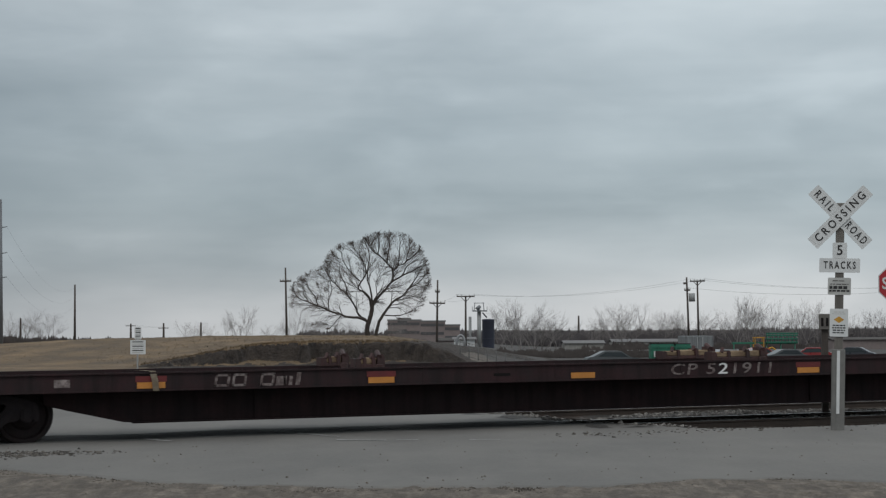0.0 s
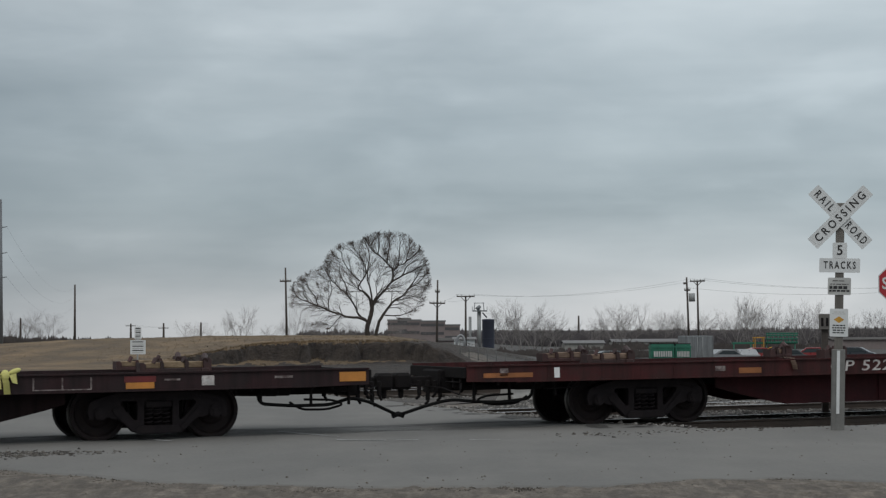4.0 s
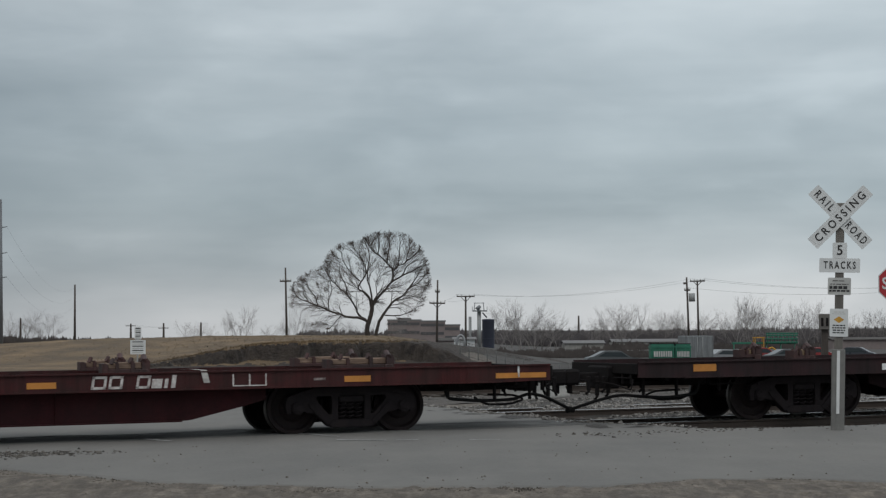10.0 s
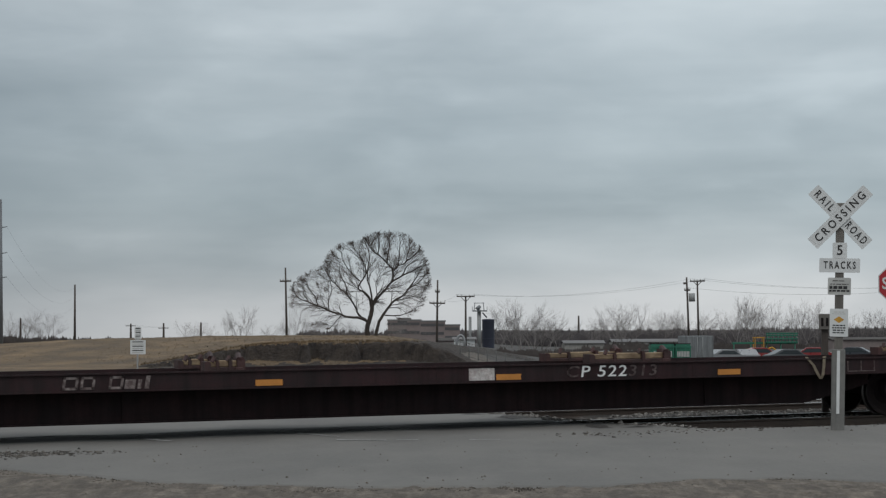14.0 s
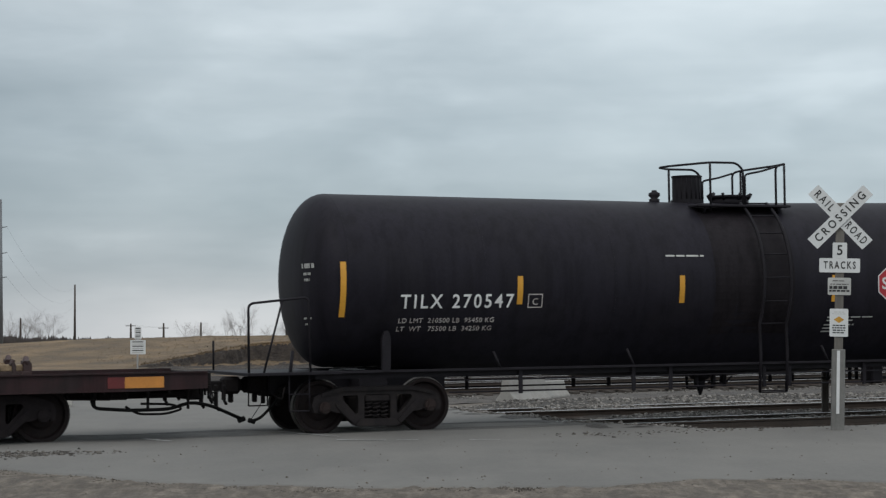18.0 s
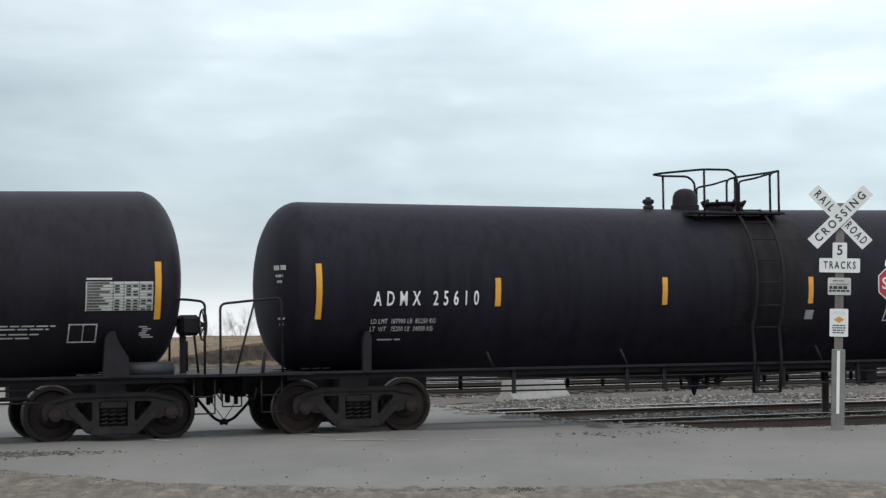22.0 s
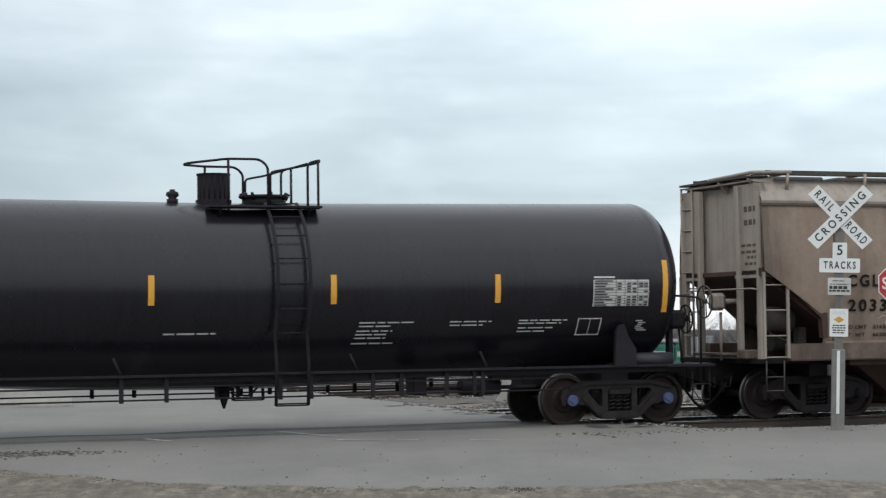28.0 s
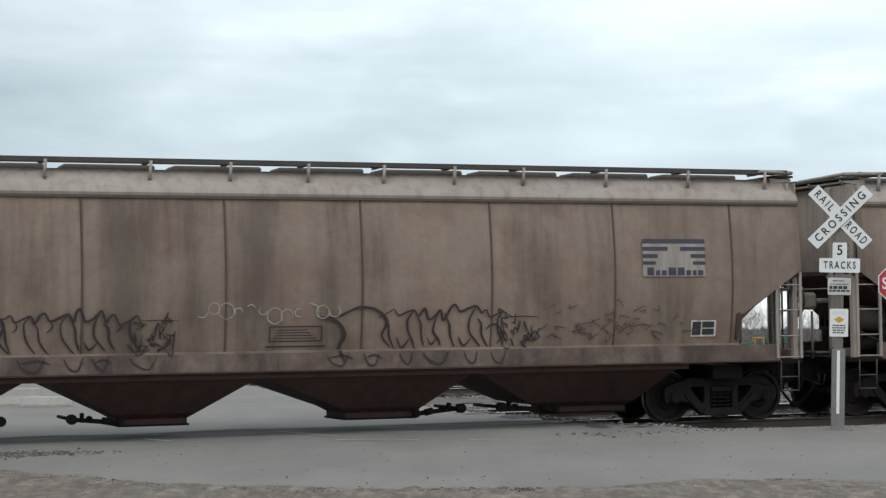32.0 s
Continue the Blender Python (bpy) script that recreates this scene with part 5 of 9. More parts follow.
    for side in (-1, 1):
        y = side * 0.82
        pipe(bm, rounded([(-0.58, 0, h - 0.03), (-0.56, side * 0.2, h - 0.03), (-0.06, y, h), (0.48, y, h), (0.62, y, h - 0.12), (0.62, y, top - 0.14)], 0.12), 0.022, 7)
        rod(bm, (-0.05, y, h), (-0.05, y, top - 0.2), 0.022, 7)
        pipe(bm, rounded([(1.68, 0, h + 0.02), (1.66, side * 0.3, h + 0.02), (1.5, y, h), (1.3, y, h - 0.05), (1.3, y, top - 0.14)], 0.1), 0.022, 7)
        pipe(bm, rounded([(1.3, y, h - 0.06), (1.0, y, h - 0.15), (0.78, y, h - 0.19), (0.66, y, h - 0.22), (0.66, y, top - 0.1)], 0.1), 0.02, 7)
        rod(bm, (1.48, y, h), (1.48, y, top - 0.14), 0.022, 7)
    part("top_railing", bm, M["black_steel"], car)
    # side ladders that follow the flank
    for side in (-1, 1):
        bm = B()
        lines = []
        for x in (0.56, 1.1):
            pts = []
            for i in range(13):
                a = radians(62 - i * 7.5)
                pts.append((x + 0.02 * (6 - i) / 6, side * (R + 0.14) * math.cos(a), mid(x) + (R + 0.14) * math.sin(a)))
            pts += [(x, side * 1.46, 1.2), (x, side * 1.4, 0.52)]
            pipe(bm, pts, 0.03, 5)
            lines.append(pts)
        for i in range(0, 15, 2):
            rod(bm, lines[0][i], lines[1][i], 0.014, 5)
        rod(bm, (0.56, side * 1.43, 0.85), (1.1, side * 1.43, 0.85), 0.014, 5)
        rod(bm, (0.56, side * 1.4, 0.55), (1.1, side * 1.4, 0.55), 0.014, 5)
        part("ladder", bm, M["black_steel"], car)
    for o in car.children:
        if o.name.split(".")[0] in ("top_platform", "manway", "valve_housing", "relief_valve", "top_railing", "ladder"):
            o.location.x += marks.get("fit", 0.0)
    # dark run-down below the manway
    if paint is not M["tank_gloss"]:
        part("spill_stain", plate(-0.35 + marks.get("stain", 0), 1.25 + marks.get("stain", 0), 1.25, mid(0) + R * 0.93, 0.003), M["tank_stain"], car)
    # print on the dished head
    zt = marks["stripe"]
    for u0, u1, z, tall in ((0.26, 0.46, zt + 0.16, 0.08), (0.28, 0.4, zt + 0.04, 0.045), (0.29, 0.38, zt - 0.06, 0.045), (0.36, 0.48, 1.95, 0.035), (0.4, 0.46, 1.85, 0.035)):
        bm = B()
        n = 9
        for i in range(n):
            if (i * 7 + int(z * 10)) % 5 == 0:
                continue
            quad = []
            for u, zz in ((i / n, z), ((i + 0.78) / n, z), ((i + 0.78) / n, z + tall), (i / n, z + tall)):
                xx, r = head_at(u0 + (u1 - u0) * u)
                up = zz - mid(xx)
                quad.append(bm.verts.new((xx - 0.012, -math.sqrt(max(0.0, r * r - up * up)) - 0.008, zz)))
            bm.faces.new(quad)
        part("head_print", bm, M["sign_grey"], car)
    # markings
    for k, x in enumerate(marks["stripes"]):
        tall = k in (0, len(marks["stripes"]) - 1)
        part("reflective_stripe", plate(x - 0.05, x + 0.05, zt - (0.68 if tall else 0.49), zt + (0.25 if tall else 0.0)), M["yellow"], car)
    a, b, z0, z1 = marks["number"]
    part("car_number", wrap(lettering(marks["text"], (z1 - z0) * 1.38, marks.get("gap", 1.05), 0.004, b - a), (a + b) / 2, (z0 + z1) / 2), M["white"], car, "white painted car number")
    for text, a, b, z in marks["lines"]:
        part("weight_line", wrap(lettering(text, 0.115, 1.1, 0.0, b - a), (a + b) / 2, z), M["white_worn2"], car)
    for a, b, z, h in marks["bars"]:
        x = a
        rnd = random.Random(int((a + 20) * 100 + z * 1000))
        bm = B()
        while x < b - 0.03:
            w = min(b - x, rnd.uniform(0.12, 0.3))
            vs = [bm.verts.new(on_shell(xx, zz, 0.006)) for xx, zz in ((x, z), (x + w, z), (x + w, z + h), (x, z + h))]
            bm.faces.new(vs)
            x += w + 0.035
        part("stencil_line", bm, M["sign_grey"], car)
    for a, b, lo, hi, kind in marks["plates"]:
        if kind == "frame":
            bm = B()
            for c, e, f, g in ((a, b, lo, lo + 0.02), (a, b, hi - 0.02, hi), (a, a + 0.02, lo, hi), (b - 0.02, b, lo, hi), ((a + b) / 2, (a + b) / 2 + 0.012, lo, hi)):
                strip(bm, c, e, f, g, 0.008)
            part("stencil_frame", bm, M["white_worn2"], car)
        elif kind == "letter":
            bm = B()
            for c, e, f, g in ((a, b, lo, lo + 0.016), (a, b, hi - 0.016, hi), (a, a + 0.016, lo, hi), (b - 0.016, b, lo, hi)):
                strip(bm, c, e, f, g, 0.008)
            part("stencil_frame", bm, M["white_worn2"], car)
            part("stencil_letter", wrap(lettering("C", 0.16), (a + b) / 2, lo + 0.1), M["white_worn2"], car)
        elif kind == "table":
            part("data_panel", plate(a, b, lo, hi, 0.005), M["sign_grey"], car, "grey data panel")
            rnd = random.Random(3)
            bm = B()
            for r in range(10):
                z = lo + (hi - lo) * (r + 0.5) / 10
                strip(bm, a + 0.015, b - 0.015, z - 0.0225 * (hi - lo) / 0.47, z - 0.0155 * (hi - lo) / 0.47, 0.009)
                strip(bm, a + 0.02, a + (b - a) * rnd.uniform(0.2, 0.37), z - 0.008, z + 0.012, 0.009)
                for k in (0.43, 0.6, 0.7, 0.82, 0.91):
                    if r not in (4, 9) and rnd.random() < 0.85:
                        strip(bm, a + (b - a) * k, a + (b - a) * (k + 0.07), z - 0.01, z + 0.014, 0.009)
            for x in (0.4, 0.56, 0.79):
                strip(bm, a + (b - a) * x, a + (b - a) * x + 0.008, lo, hi, 0.01)
            part("panel_print", bm, M["sign_black"], car)
        else:
            if kind == "sign_grey" and hi - lo > 0.1:
                rnd = random.Random(int(a * 100))
                bm = B()
                for i in range(6):
                    z = lo + (hi - lo) * (i + 0.2) / 6
                    strip(bm, a + rnd.uniform(0, 0.08), b - rnd.uniform(0, 0.12), z, z + (hi - lo) * 0.1, 0.007)
                part("stencil_block", bm, M["sign_grey"], car)
            else:
                part("patch", plate(a, b, lo, hi, 0.005), M[kind], car)
    if "logo" in marks:
        a, b, lo, hi = marks["logo"]
        w, h = b - a, hi - lo
        for name, colour, off, pts in (
                ("logo_rim", "logo_white", 0.004, [(0.0, 0.56), (0.02, 0.5), (0.52, 0.01), (0.58, 0.01), (0.98, 0.5), (1.0, 0.57), (0.97, 0.63), (0.46, 0.98), (0.4, 0.99), (0.36, 0.97), (0.02, 0.63)]),
                ("logo_field", "logo_blue", 0.007, [(0.025, 0.565), (0.035, 0.525), (0.53, 0.03), (0.575, 0.03), (0.965, 0.515), (0.98, 0.565), (0.955, 0.61), (0.455, 0.96), (0.405, 0.97), (0.365, 0.95), (0.035, 0.61)]),
                ("logo_leaf_rim", "logo_white", 0.010, [(0.2, 0.02), (0.25, 0.02), (0.29, 0.12), (0.42, 0.07), (0.55, 0.11), (0.635, 0.25), (0.665, 0.45), (0.645, 0.65), (0.55, 0.85), (0.29, 0.72), (0.15, 0.55), (0.12, 0.4), (0.15, 0.25), (0.22, 0.15)]),
                ("logo_leaf", "logo_green", 0.013, [(0.3, 0.16), (0.42, 0.1), (0.53, 0.13), (0.61, 0.26), (0.645, 0.45), (0.62, 0.64), (0.535, 0.81), (0.3, 0.69), (0.17, 0.53), (0.15, 0.4), (0.17, 0.28)]),
                ("logo_leaf_light", "logo_white", 0.016, [(0.3, 0.18), (0.42, 0.12), (0.51, 0.15), (0.57, 0.27), (0.6, 0.45), (0.58, 0.6), (0.51, 0.72), (0.33, 0.64), (0.21, 0.5), (0.18, 0.38), (0.22, 0.26)]),
                ("logo_vein", "logo_green", 0.019, [(0.24, 0.14), (0.27, 0.14), (0.34, 0.36), (0.49, 0.52), (0.5, 0.55), (0.46, 0.55), (0.31, 0.4)])):
            bm = B()
            n = len(pts)
            curve = []
            for i in range(n):
                p, q, r, s = (Vector(pts[(i + j) % n]) for j in (-1, 0, 1, 2))
                for t in ((0, 0.25, 0.5, 0.75) if "leaf" in name else (0,)):
                    curve.append(0.5 * (2 * q + (r - p) * t + (2 * p - 5 * q + 4 * r - s) * t * t + (3 * q - p - 3 * r + s) * t ** 3))
            bm.faces.new([bm.verts.new((a + w * c.x, 0, lo + h * c.y)) for c in curve])
            for i in range(1, 26):
                bmesh.ops.bisect_plane(bm, geom=bm.verts[:] + bm.edges[:] + bm.faces[:], plane_co=(0, 0, lo + h * i / 26), plane_no=(0, 0, 1))
            for v in bm.verts:
                v.co = on_shell(v.co.x, v.co.z, off)
            bmesh.ops.recalc_face_normals(bm, faces=bm.faces)
            part(name, bm, M[colour], car)
        a, b, lo, hi = marks["name"]
        bm = B()
        w = (b - a) / 3
        for i in range(3):
            x0, x1 = a + i * w + 0.03, a + (i + 1) * w - 0.03
            for c, e, f, g in ((x0, x1, lo, lo + 0.022), (x0, x1, hi - 0.022, hi), (x0, x0 + 0.022, lo, hi), (x1 - 0.022, x1, lo, hi)):
                n = max(1, int((g - f) / 0.04))
                cuts = [f + (g - f) * j / n for j in range(n + 1)]
                for z0, z1 in zip(cuts, cuts[1:]):
                    s0, s1 = 0.16 * (z0 - lo), 0.16 * (z1 - lo)
                    bm.faces.new([bm.verts.new(on_shell(xx, zz, 0.007)) for xx, zz in ((c + s0, z0), (e + s0, z0), (e + s1, z1), (c + s1, z1))])
        part("logo_bars", bm, M["sign_grey"], car, "outlined pale bars of a maker's name")
    return lengthen(car)


WARN = [(2.0, 2.95, 1.87, 0.022), (2.0, 2.55, 1.81, 0.022), (1.97, 2.6, 1.73, 0.022), (1.96, 2.5, 1.67, 0.022), (1.95, 2.5, 1.61, 0.022), (1.92, 2.65, 1.52, 0.022), (3.6, 4.35, 1.87, 0.022), (3.6, 4.2, 1.81, 0.022), (4.85, 5.75, 1.88, 0.022), (4.85, 5.65, 1.83, 0.022), (4.85, 5.5, 1.75, 0.022), (4.85, 5.4, 1.69, 0.022)]
END_PLATES = [(6.19, 7.25, 2.12, 2.59, "table"), (6.2, 6.6, 2.62, 2.65, "sign_grey"), (5.95, 6.4, 1.62, 1.92, "frame"), (7.05, 7.3, 1.68, 1.88, "sign_grey")]
tank_car(14.18, "black tank car with yellow reflective stripes and white lettering", 7.82, 1.52, 2.64, 0.09, 6.6, M["tank_black"], "drum", M["wheel_rust"], {
    "shift": -0.097, "fit": -0.1, "stripe": 2.66, "stripes": [-7.21, -4.08, -1.01, 2.07, 4.36, 7.33], "number": (-6.21, -4.19, 2.1, 2.34), "text": "TILX 270547", "gap": 1.3,
    "lines": [("LD LMT  210500 LB  95450 KG", -6.21, -4.51, 1.905), ("LT  WT   75500 LB  34250 KG", -6.22, -4.53, 1.765)],
    "bars": WARN + [(-1.3, -0.55, 3.0, 0.03), (-6.95, -6.2, 1.10, 0.03)], "plates": END_PLATES + [(-3.93, -3.66, 2.11, 2.35, "letter")]})
tank_car(32.18, "black tank car with a blue diamond leaf logo and yellow stripes", 8.16, 1.475, 2.535, 0.07, 6.81, M["tank_navy"], "cap", M["wheel_rust"], {
    "fit": -0.1, "stripe": 2.63, "stripes": [-7.58, -4.44, -1.30, 1.63, 4.73, 7.58], "number": (-6.64, -4.79, 2.15, 2.4), "text": "ADMX 25610", "gap": 1.9, "stain": 0.45,
    "lines": [("LD LMT  187900 LB  85250 KG", -6.66, -5.53, 1.9), ("LT  WT   75200 LB  34050 KG", -6.66, -5.56, 1.77)],
    "bars": [(-6.5, -6.1, 1.58, 0.025), (-4.9, -4.45, 1.42, 0.02), (-7.6, -7.1, 1.1, 0.025)],
    "plates": [(6.48, 7.49, 2.1, 2.5, "table"), (5.9, 6.4, 1.6, 1.82, "frame"), (7.0, 7.25, 1.62, 1.8, "sign_grey"), (1.55, 1.72, 1.85, 2.02, "galvanised"), (1.35, 1.55, 1.87, 1.99, "tank_stain")],
    "logo": (3.22, 4.5, 2.22, 3.34), "name": (3.17, 4.48, 1.8, 2.16)}, "rust")
tank_car(50.52, "glossy black tank car with yellow stripes and white lettering", 8.09, 1.485, 2.56, 0.08, 6.8, M["tank_gloss"], "drum", M["blue_cap"], {
    "shift": -0.05, "fit": -0.05, "stripe": 2.69, "stripes": [-7.57, -4.40, -1.475, 1.53, 4.42, 7.57], "number": (-6.6, -4.51, 2.13, 2.37), "text": "TILX 254025", "gap": 1.3,
    "lines": [("LD LMT  211100 LB  95700 KG", -6.61, -4.85, 1.9), ("LT  WT   74900 LB  34000 KG", -6.63, -4.87, 1.75)],
    "bars": WARN + [(-1.25, -0.4, 1.72, 0.026), (-7.2, -6.5, 1.1, 0.025)], "plates": END_PLATES + [(-4.29, -4.02, 2.12, 2.36, "letter")]}, "rust")
# ---- covered grain hoppers ----
def spray(bm, pts, r, flank):
    """A sprayed line: a flat ribbon on the flank through points (x, z), thinning out at its ends."""
    pts = [Vector((x, 0, z)) for x, z in pts]
    fine = []
    for i in range(len(pts) - 1):
        a, b, c, d = pts[max(0, i - 1)], pts[i], pts[i + 1], pts[min(len(pts) - 1, i + 2)]
        for k in range(6):
            t = k / 6
            fine.append(0.5 * ((2 * b) + (c - a) * t + (2 * a - 5 * b + 4 * c - d) * t * t + (3 * b - a - 3 * c + d) * t ** 3))
    fine.append(pts[-1])
    prev = None
    n = len(fine)
    for i, p in enumerate(fine):
        d = (fine[min(n - 1, i + 1)] - fine[max(0, i - 1)]).normalized()
        w = 1.05 * r * (0.4 + 0.6 * math.sin(math.pi * min(1, max(0.06, i / n)))) * (0.85 + 0.3 * noise.noise(p * 5))
        s = Vector((-d.z, 0, d.x)) * w
        row = []
        for q in (p - s, p + s):
            row.append(bm.verts.new((q.x, flank(q.z), q.z)))
        if prev:
            bm.faces.new((prev[0], prev[1], row[1], row[0]))
        prev = row


def hopper_car(q, label, numbered):
    """A tan covered hopper: bulged sides with seams, sloping ends, four discharge bays, roof walk, ladders, trucks."""
    car = thing("hopper_car", label, "hopper car", "hopper cars of the train")
    CARS.append((car, q))
    L, eave, sill = 9.4, 3.98, 1.40
    o = -0.22

    def half_width(z):
        u = (z - sill) / (eave - sill)
        return 1.50 + 0.13 * math.sin(math.pi * min(1.0, max(0.0, u)) ** 0.9) + 0.04 * u

    def low(x):
        a = abs(x)
        return sill if a < 8.15 else sill + (a - 8.15) / 0.02 * 0.5 if a < 8.17 else 1.9 + (a - 8.17) * 0.69

    xs = sorted(set([-L, -8.95, -8.55, -8.18, -8.15, 8.15, 8.18, 8.55, 8.95, L] + list(np.linspace(-8.1, 8.1, 29))))
    rows = 12
    for side in (-1, 1):
        cuts = [-L] + [-7.94 + 2.28 * k for k in range(8)] + [L]
        body = None
        for c0, c1 in zip(cuts, cuts[1:]):
          bm = B()
          grid = []
          for x in [c0] + [x for x in xs if c0 + 0.02 < x < c1 - 0.02] + [c1]:
            z0 = low(x)
            col = []
            for i in range(rows + 1):
                z = z0 + (eave - z0) * i / rows
                # panels belly out a little between the seams
                k = 0.5 + 0.5 * math.cos(2 * math.pi * (x + 7.94) / 2.28)
                col.append(bm.verts.new((x, side * (half_width(z) - 0.012 * k), z)))
            grid.append(col)
          for a, b in zip(grid, grid[1:]):
            for i in range(rows):
                bm.faces.new((a[i], b[i], b[i + 1], a[i + 1]))
          bmesh.ops.recalc_face_normals(bm, faces=bm.faces)
          bmesh.ops.solidify(bm, geom=bm.faces[:], thickness=0.012)
          body = part("side_panel", bm, M["hopper_tan"], car, auto=30)
        for k in range(8):
            x = -7.94 + 2.28 * k
            bm = B()
            prev = None
            for i in range(13):
                z = max(sill, low(x)) + (eave - 0.04 - max(sill, low(x))) * i / 12
                y = side * (half_width(z) + 0.012)
                row = [bm.verts.new((x + a, y - side * b, z)) for a, b in ((-0.022, 0.03), (-0.008, 0), (0.008, 0), (0.022, 0.03))]
                if prev:
                    for j in range(3):
                        bm.faces.new((prev[j], prev[j + 1], row[j + 1], row[j]))
                prev = row
            bmesh.ops.recalc_face_normals(bm, faces=bm.faces)
            part("seam", bm, M["seam"], body, auto=20)
        # side sill: a tall pressed band with a lip
        bm = B()
        y = side
        prism(bm, [(-8.89, 1.11), (8.98, 1.11), (8.98, 1.4), (-8.89, 1.4)], *sorted((y * 1.42, y * 1.6)))
        part("side_sill", bm, M["hopper_sill"], car)
        bm = B()
        prism(bm, [(-8.89, 1.085), (8.98, 1.085), (8.98, 1.112), (-8.89, 1.112)], *sorted((y * 1.4, y * 1.63)))
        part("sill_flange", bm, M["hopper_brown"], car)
        bm = B()
        prism(bm, [(-8.15, 1.395), (8.15, 1.395), (8.15, 1.435), (-8.15, 1.435)], *sorted((y * 1.48, y * 1.585)))
        part("sill_ledge", bm, M["hopper_tan"], car)
        bm = B()
        prism(bm, [(-7.6, 0.985), (7.2, 0.985), (7.2, 1.09), (-7.6, 1.09)], *sorted((y * 1.4, y * 1.5)))
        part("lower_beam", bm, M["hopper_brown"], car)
        # top chord with its lip, whose dark seam colour stands for shadow, then the sloping edge of the roof
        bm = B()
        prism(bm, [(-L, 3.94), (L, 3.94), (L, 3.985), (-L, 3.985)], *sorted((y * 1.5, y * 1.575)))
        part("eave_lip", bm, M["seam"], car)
        bm = B()
        edge = [(1.56, 3.98), (1.575, 4.03), (1.55, 4.1), (1.3, 4.36), (1.2, 4.43), (0.0, 4.5)]
        n = len(edge)
        grid = [[bm.verts.new((x, side * a, b)) for a, b in edge] for x in np.linspace(-L, L, 9)]
        for a, b in zip(grid, grid[1:]):
            for i in range(n - 1):
                bm.faces.new((a[i], b[i], b[i + 1], a[i + 1]))
        bmesh.ops.recalc_face_normals(bm, faces=bm.faces)
        bmesh.ops.solidify(bm, geom=bm.faces[:], thickness=0.01)
        part("roof_sheet", bm, M["hopper_pale"], car, auto=30)
        for x in (-8.57, -6.95, -5.33, -3.7, -2.05, -0.75, 0.55, 1.85, 3.1, 4.35, 5.9, 7.49, 9.03):
            bm = B()
            pipe(bm, [(x + o, side * 1.42, 4.25), (x + 0.02 + o, side * 1.43, 4.54), (x + 0.02 + o, side * 0.8, 4.54)], 0.034, 4)
            part("walk_bracket", bm, M["hopper_pale"], car)
        bm = B()
        box(bm, -9.2, 9.3, min(side * 0.85, side * 1.38), max(side * 0.85, side * 1.38), 4.55, 4.585)
        box(bm, -9.2, 9.3, min(side * 1.36, side * 1.4), max(side * 1.36, side * 1.4), 4.52, 4.6)
        part("roof_walk", bm, M["hopper_dark"], car, "dark grating roof walk")
    for i in range(10):
        x = -8.1 + i * 1.8
        bm = B()
        box(bm, x - 0.75, x + 0.75, -0.33, 0.33, 4.48, 4.58, 0.03)
        part("roof_hatch", bm, M["hopper_dark"], car)
    for d in (-1, 1):
        # upright end sheet above, slope sheet below
        bm = B()
        w = 1.46
        prism(bm, [(d * (L - 0.16), 2.62), (d * (L - 0.13), 2.62), (d * (L - 0.13), 4.36), (d * (L - 0.16), 4.36)], -w, w)
        part("end_sheet", bm, M["hopper_pale"], car)
        bm = B()
        box(bm, min(d * (L - 0.02), d * L), max(d * (L - 0.02), d * L), -1.5, -0.55, 2.62, 4.36)
        panel = part("corner_panel", bm, M["hopper_pale"], car)
        bm = B()
        box(bm, min(d * (L - 0.02), d * L), max(d * (L - 0.02), d * L), 0.9, 1.5, 2.62, 4.36)
        part("corner_panel", bm, M["hopper_pale"], car)
        bm = B()
        for i, (w0, z0, h) in enumerate(((0.5, 3.85, 0.1), (0.5, 3.6, 0.1), (0.62, 3.2, 0.05), (0.66, 3.08, 0.05), (0.4, 2.98, 0.05), (0.5, 2.86, 0.05))):
            for k in range(3):
                y = -1.38 + w0 * k / 3
                box(bm, min(d * L, d * (L + 0.004)), max(d * L, d * (L + 0.004)), y, y + w0 / 3 - 0.05, z0, z0 + h)
        part("stencil_print", bm, M["seam"], panel)
        bm = B()
        prism(bm, [(d * L, 2.76), (d * L, 2.68), (d * 8.15, 1.8), (d * 6.8, 0.98), (d * 6.7, 1.05), (d * 8.1, 1.9)], -1.44, 1.44)
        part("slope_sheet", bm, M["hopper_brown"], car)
        for y in (-1.52, 1.52):
            bm = B()
            prism(bm, [(d * (L + 0.02), 2.8), (d * (L - 0.1), 2.8), (d * 9.02, 2.74), (d * 8.2, 2.0), (d * 8.1, 2.0), (d * 8.1, 1.5), (d * 8.2, 1.5), (d * 8.22, 1.86), (d * 9.05, 2.58), (d * (L + 0.02), 2.66)], y - 0.07, y + 0.07)
            part("slope_flange", bm, M["hopper_brown"], car)
        # corner posts and the bare end frame
        for y in (-1.42, -0.75, 0.75, 1.42):
            bm = B()
            x = L - 0.1 + (0.06 if abs(y) < 1 else 0.02)
            box(bm, min(d * x, d * (x + 0.1)), max(d * x, d * (x + 0.1)), y - 0.055, y + 0.055, 1.12, 4.34 if abs(y) < 1 else 4.2, 0.01)
            part("corner_post", bm, M["hopper_pale"], car)
        bm = B()
        box(bm, min(d * 8.4, d * 9.5), max(d * 8.4, d * 9.5), -1.5, 1.5, 1.04, 1.13, 0.01)
        box(bm, min(d * 6.6, d * 9.9), max(d * 6.6, d * 9.9), -0.3, 0.3, 0.68, 1.04, 0.02)
        box(bm, d * 8.05 - 0.3, d * 8.05 + 0.3, -1.35, 1.35, 0.78, 1.04, 0.02)
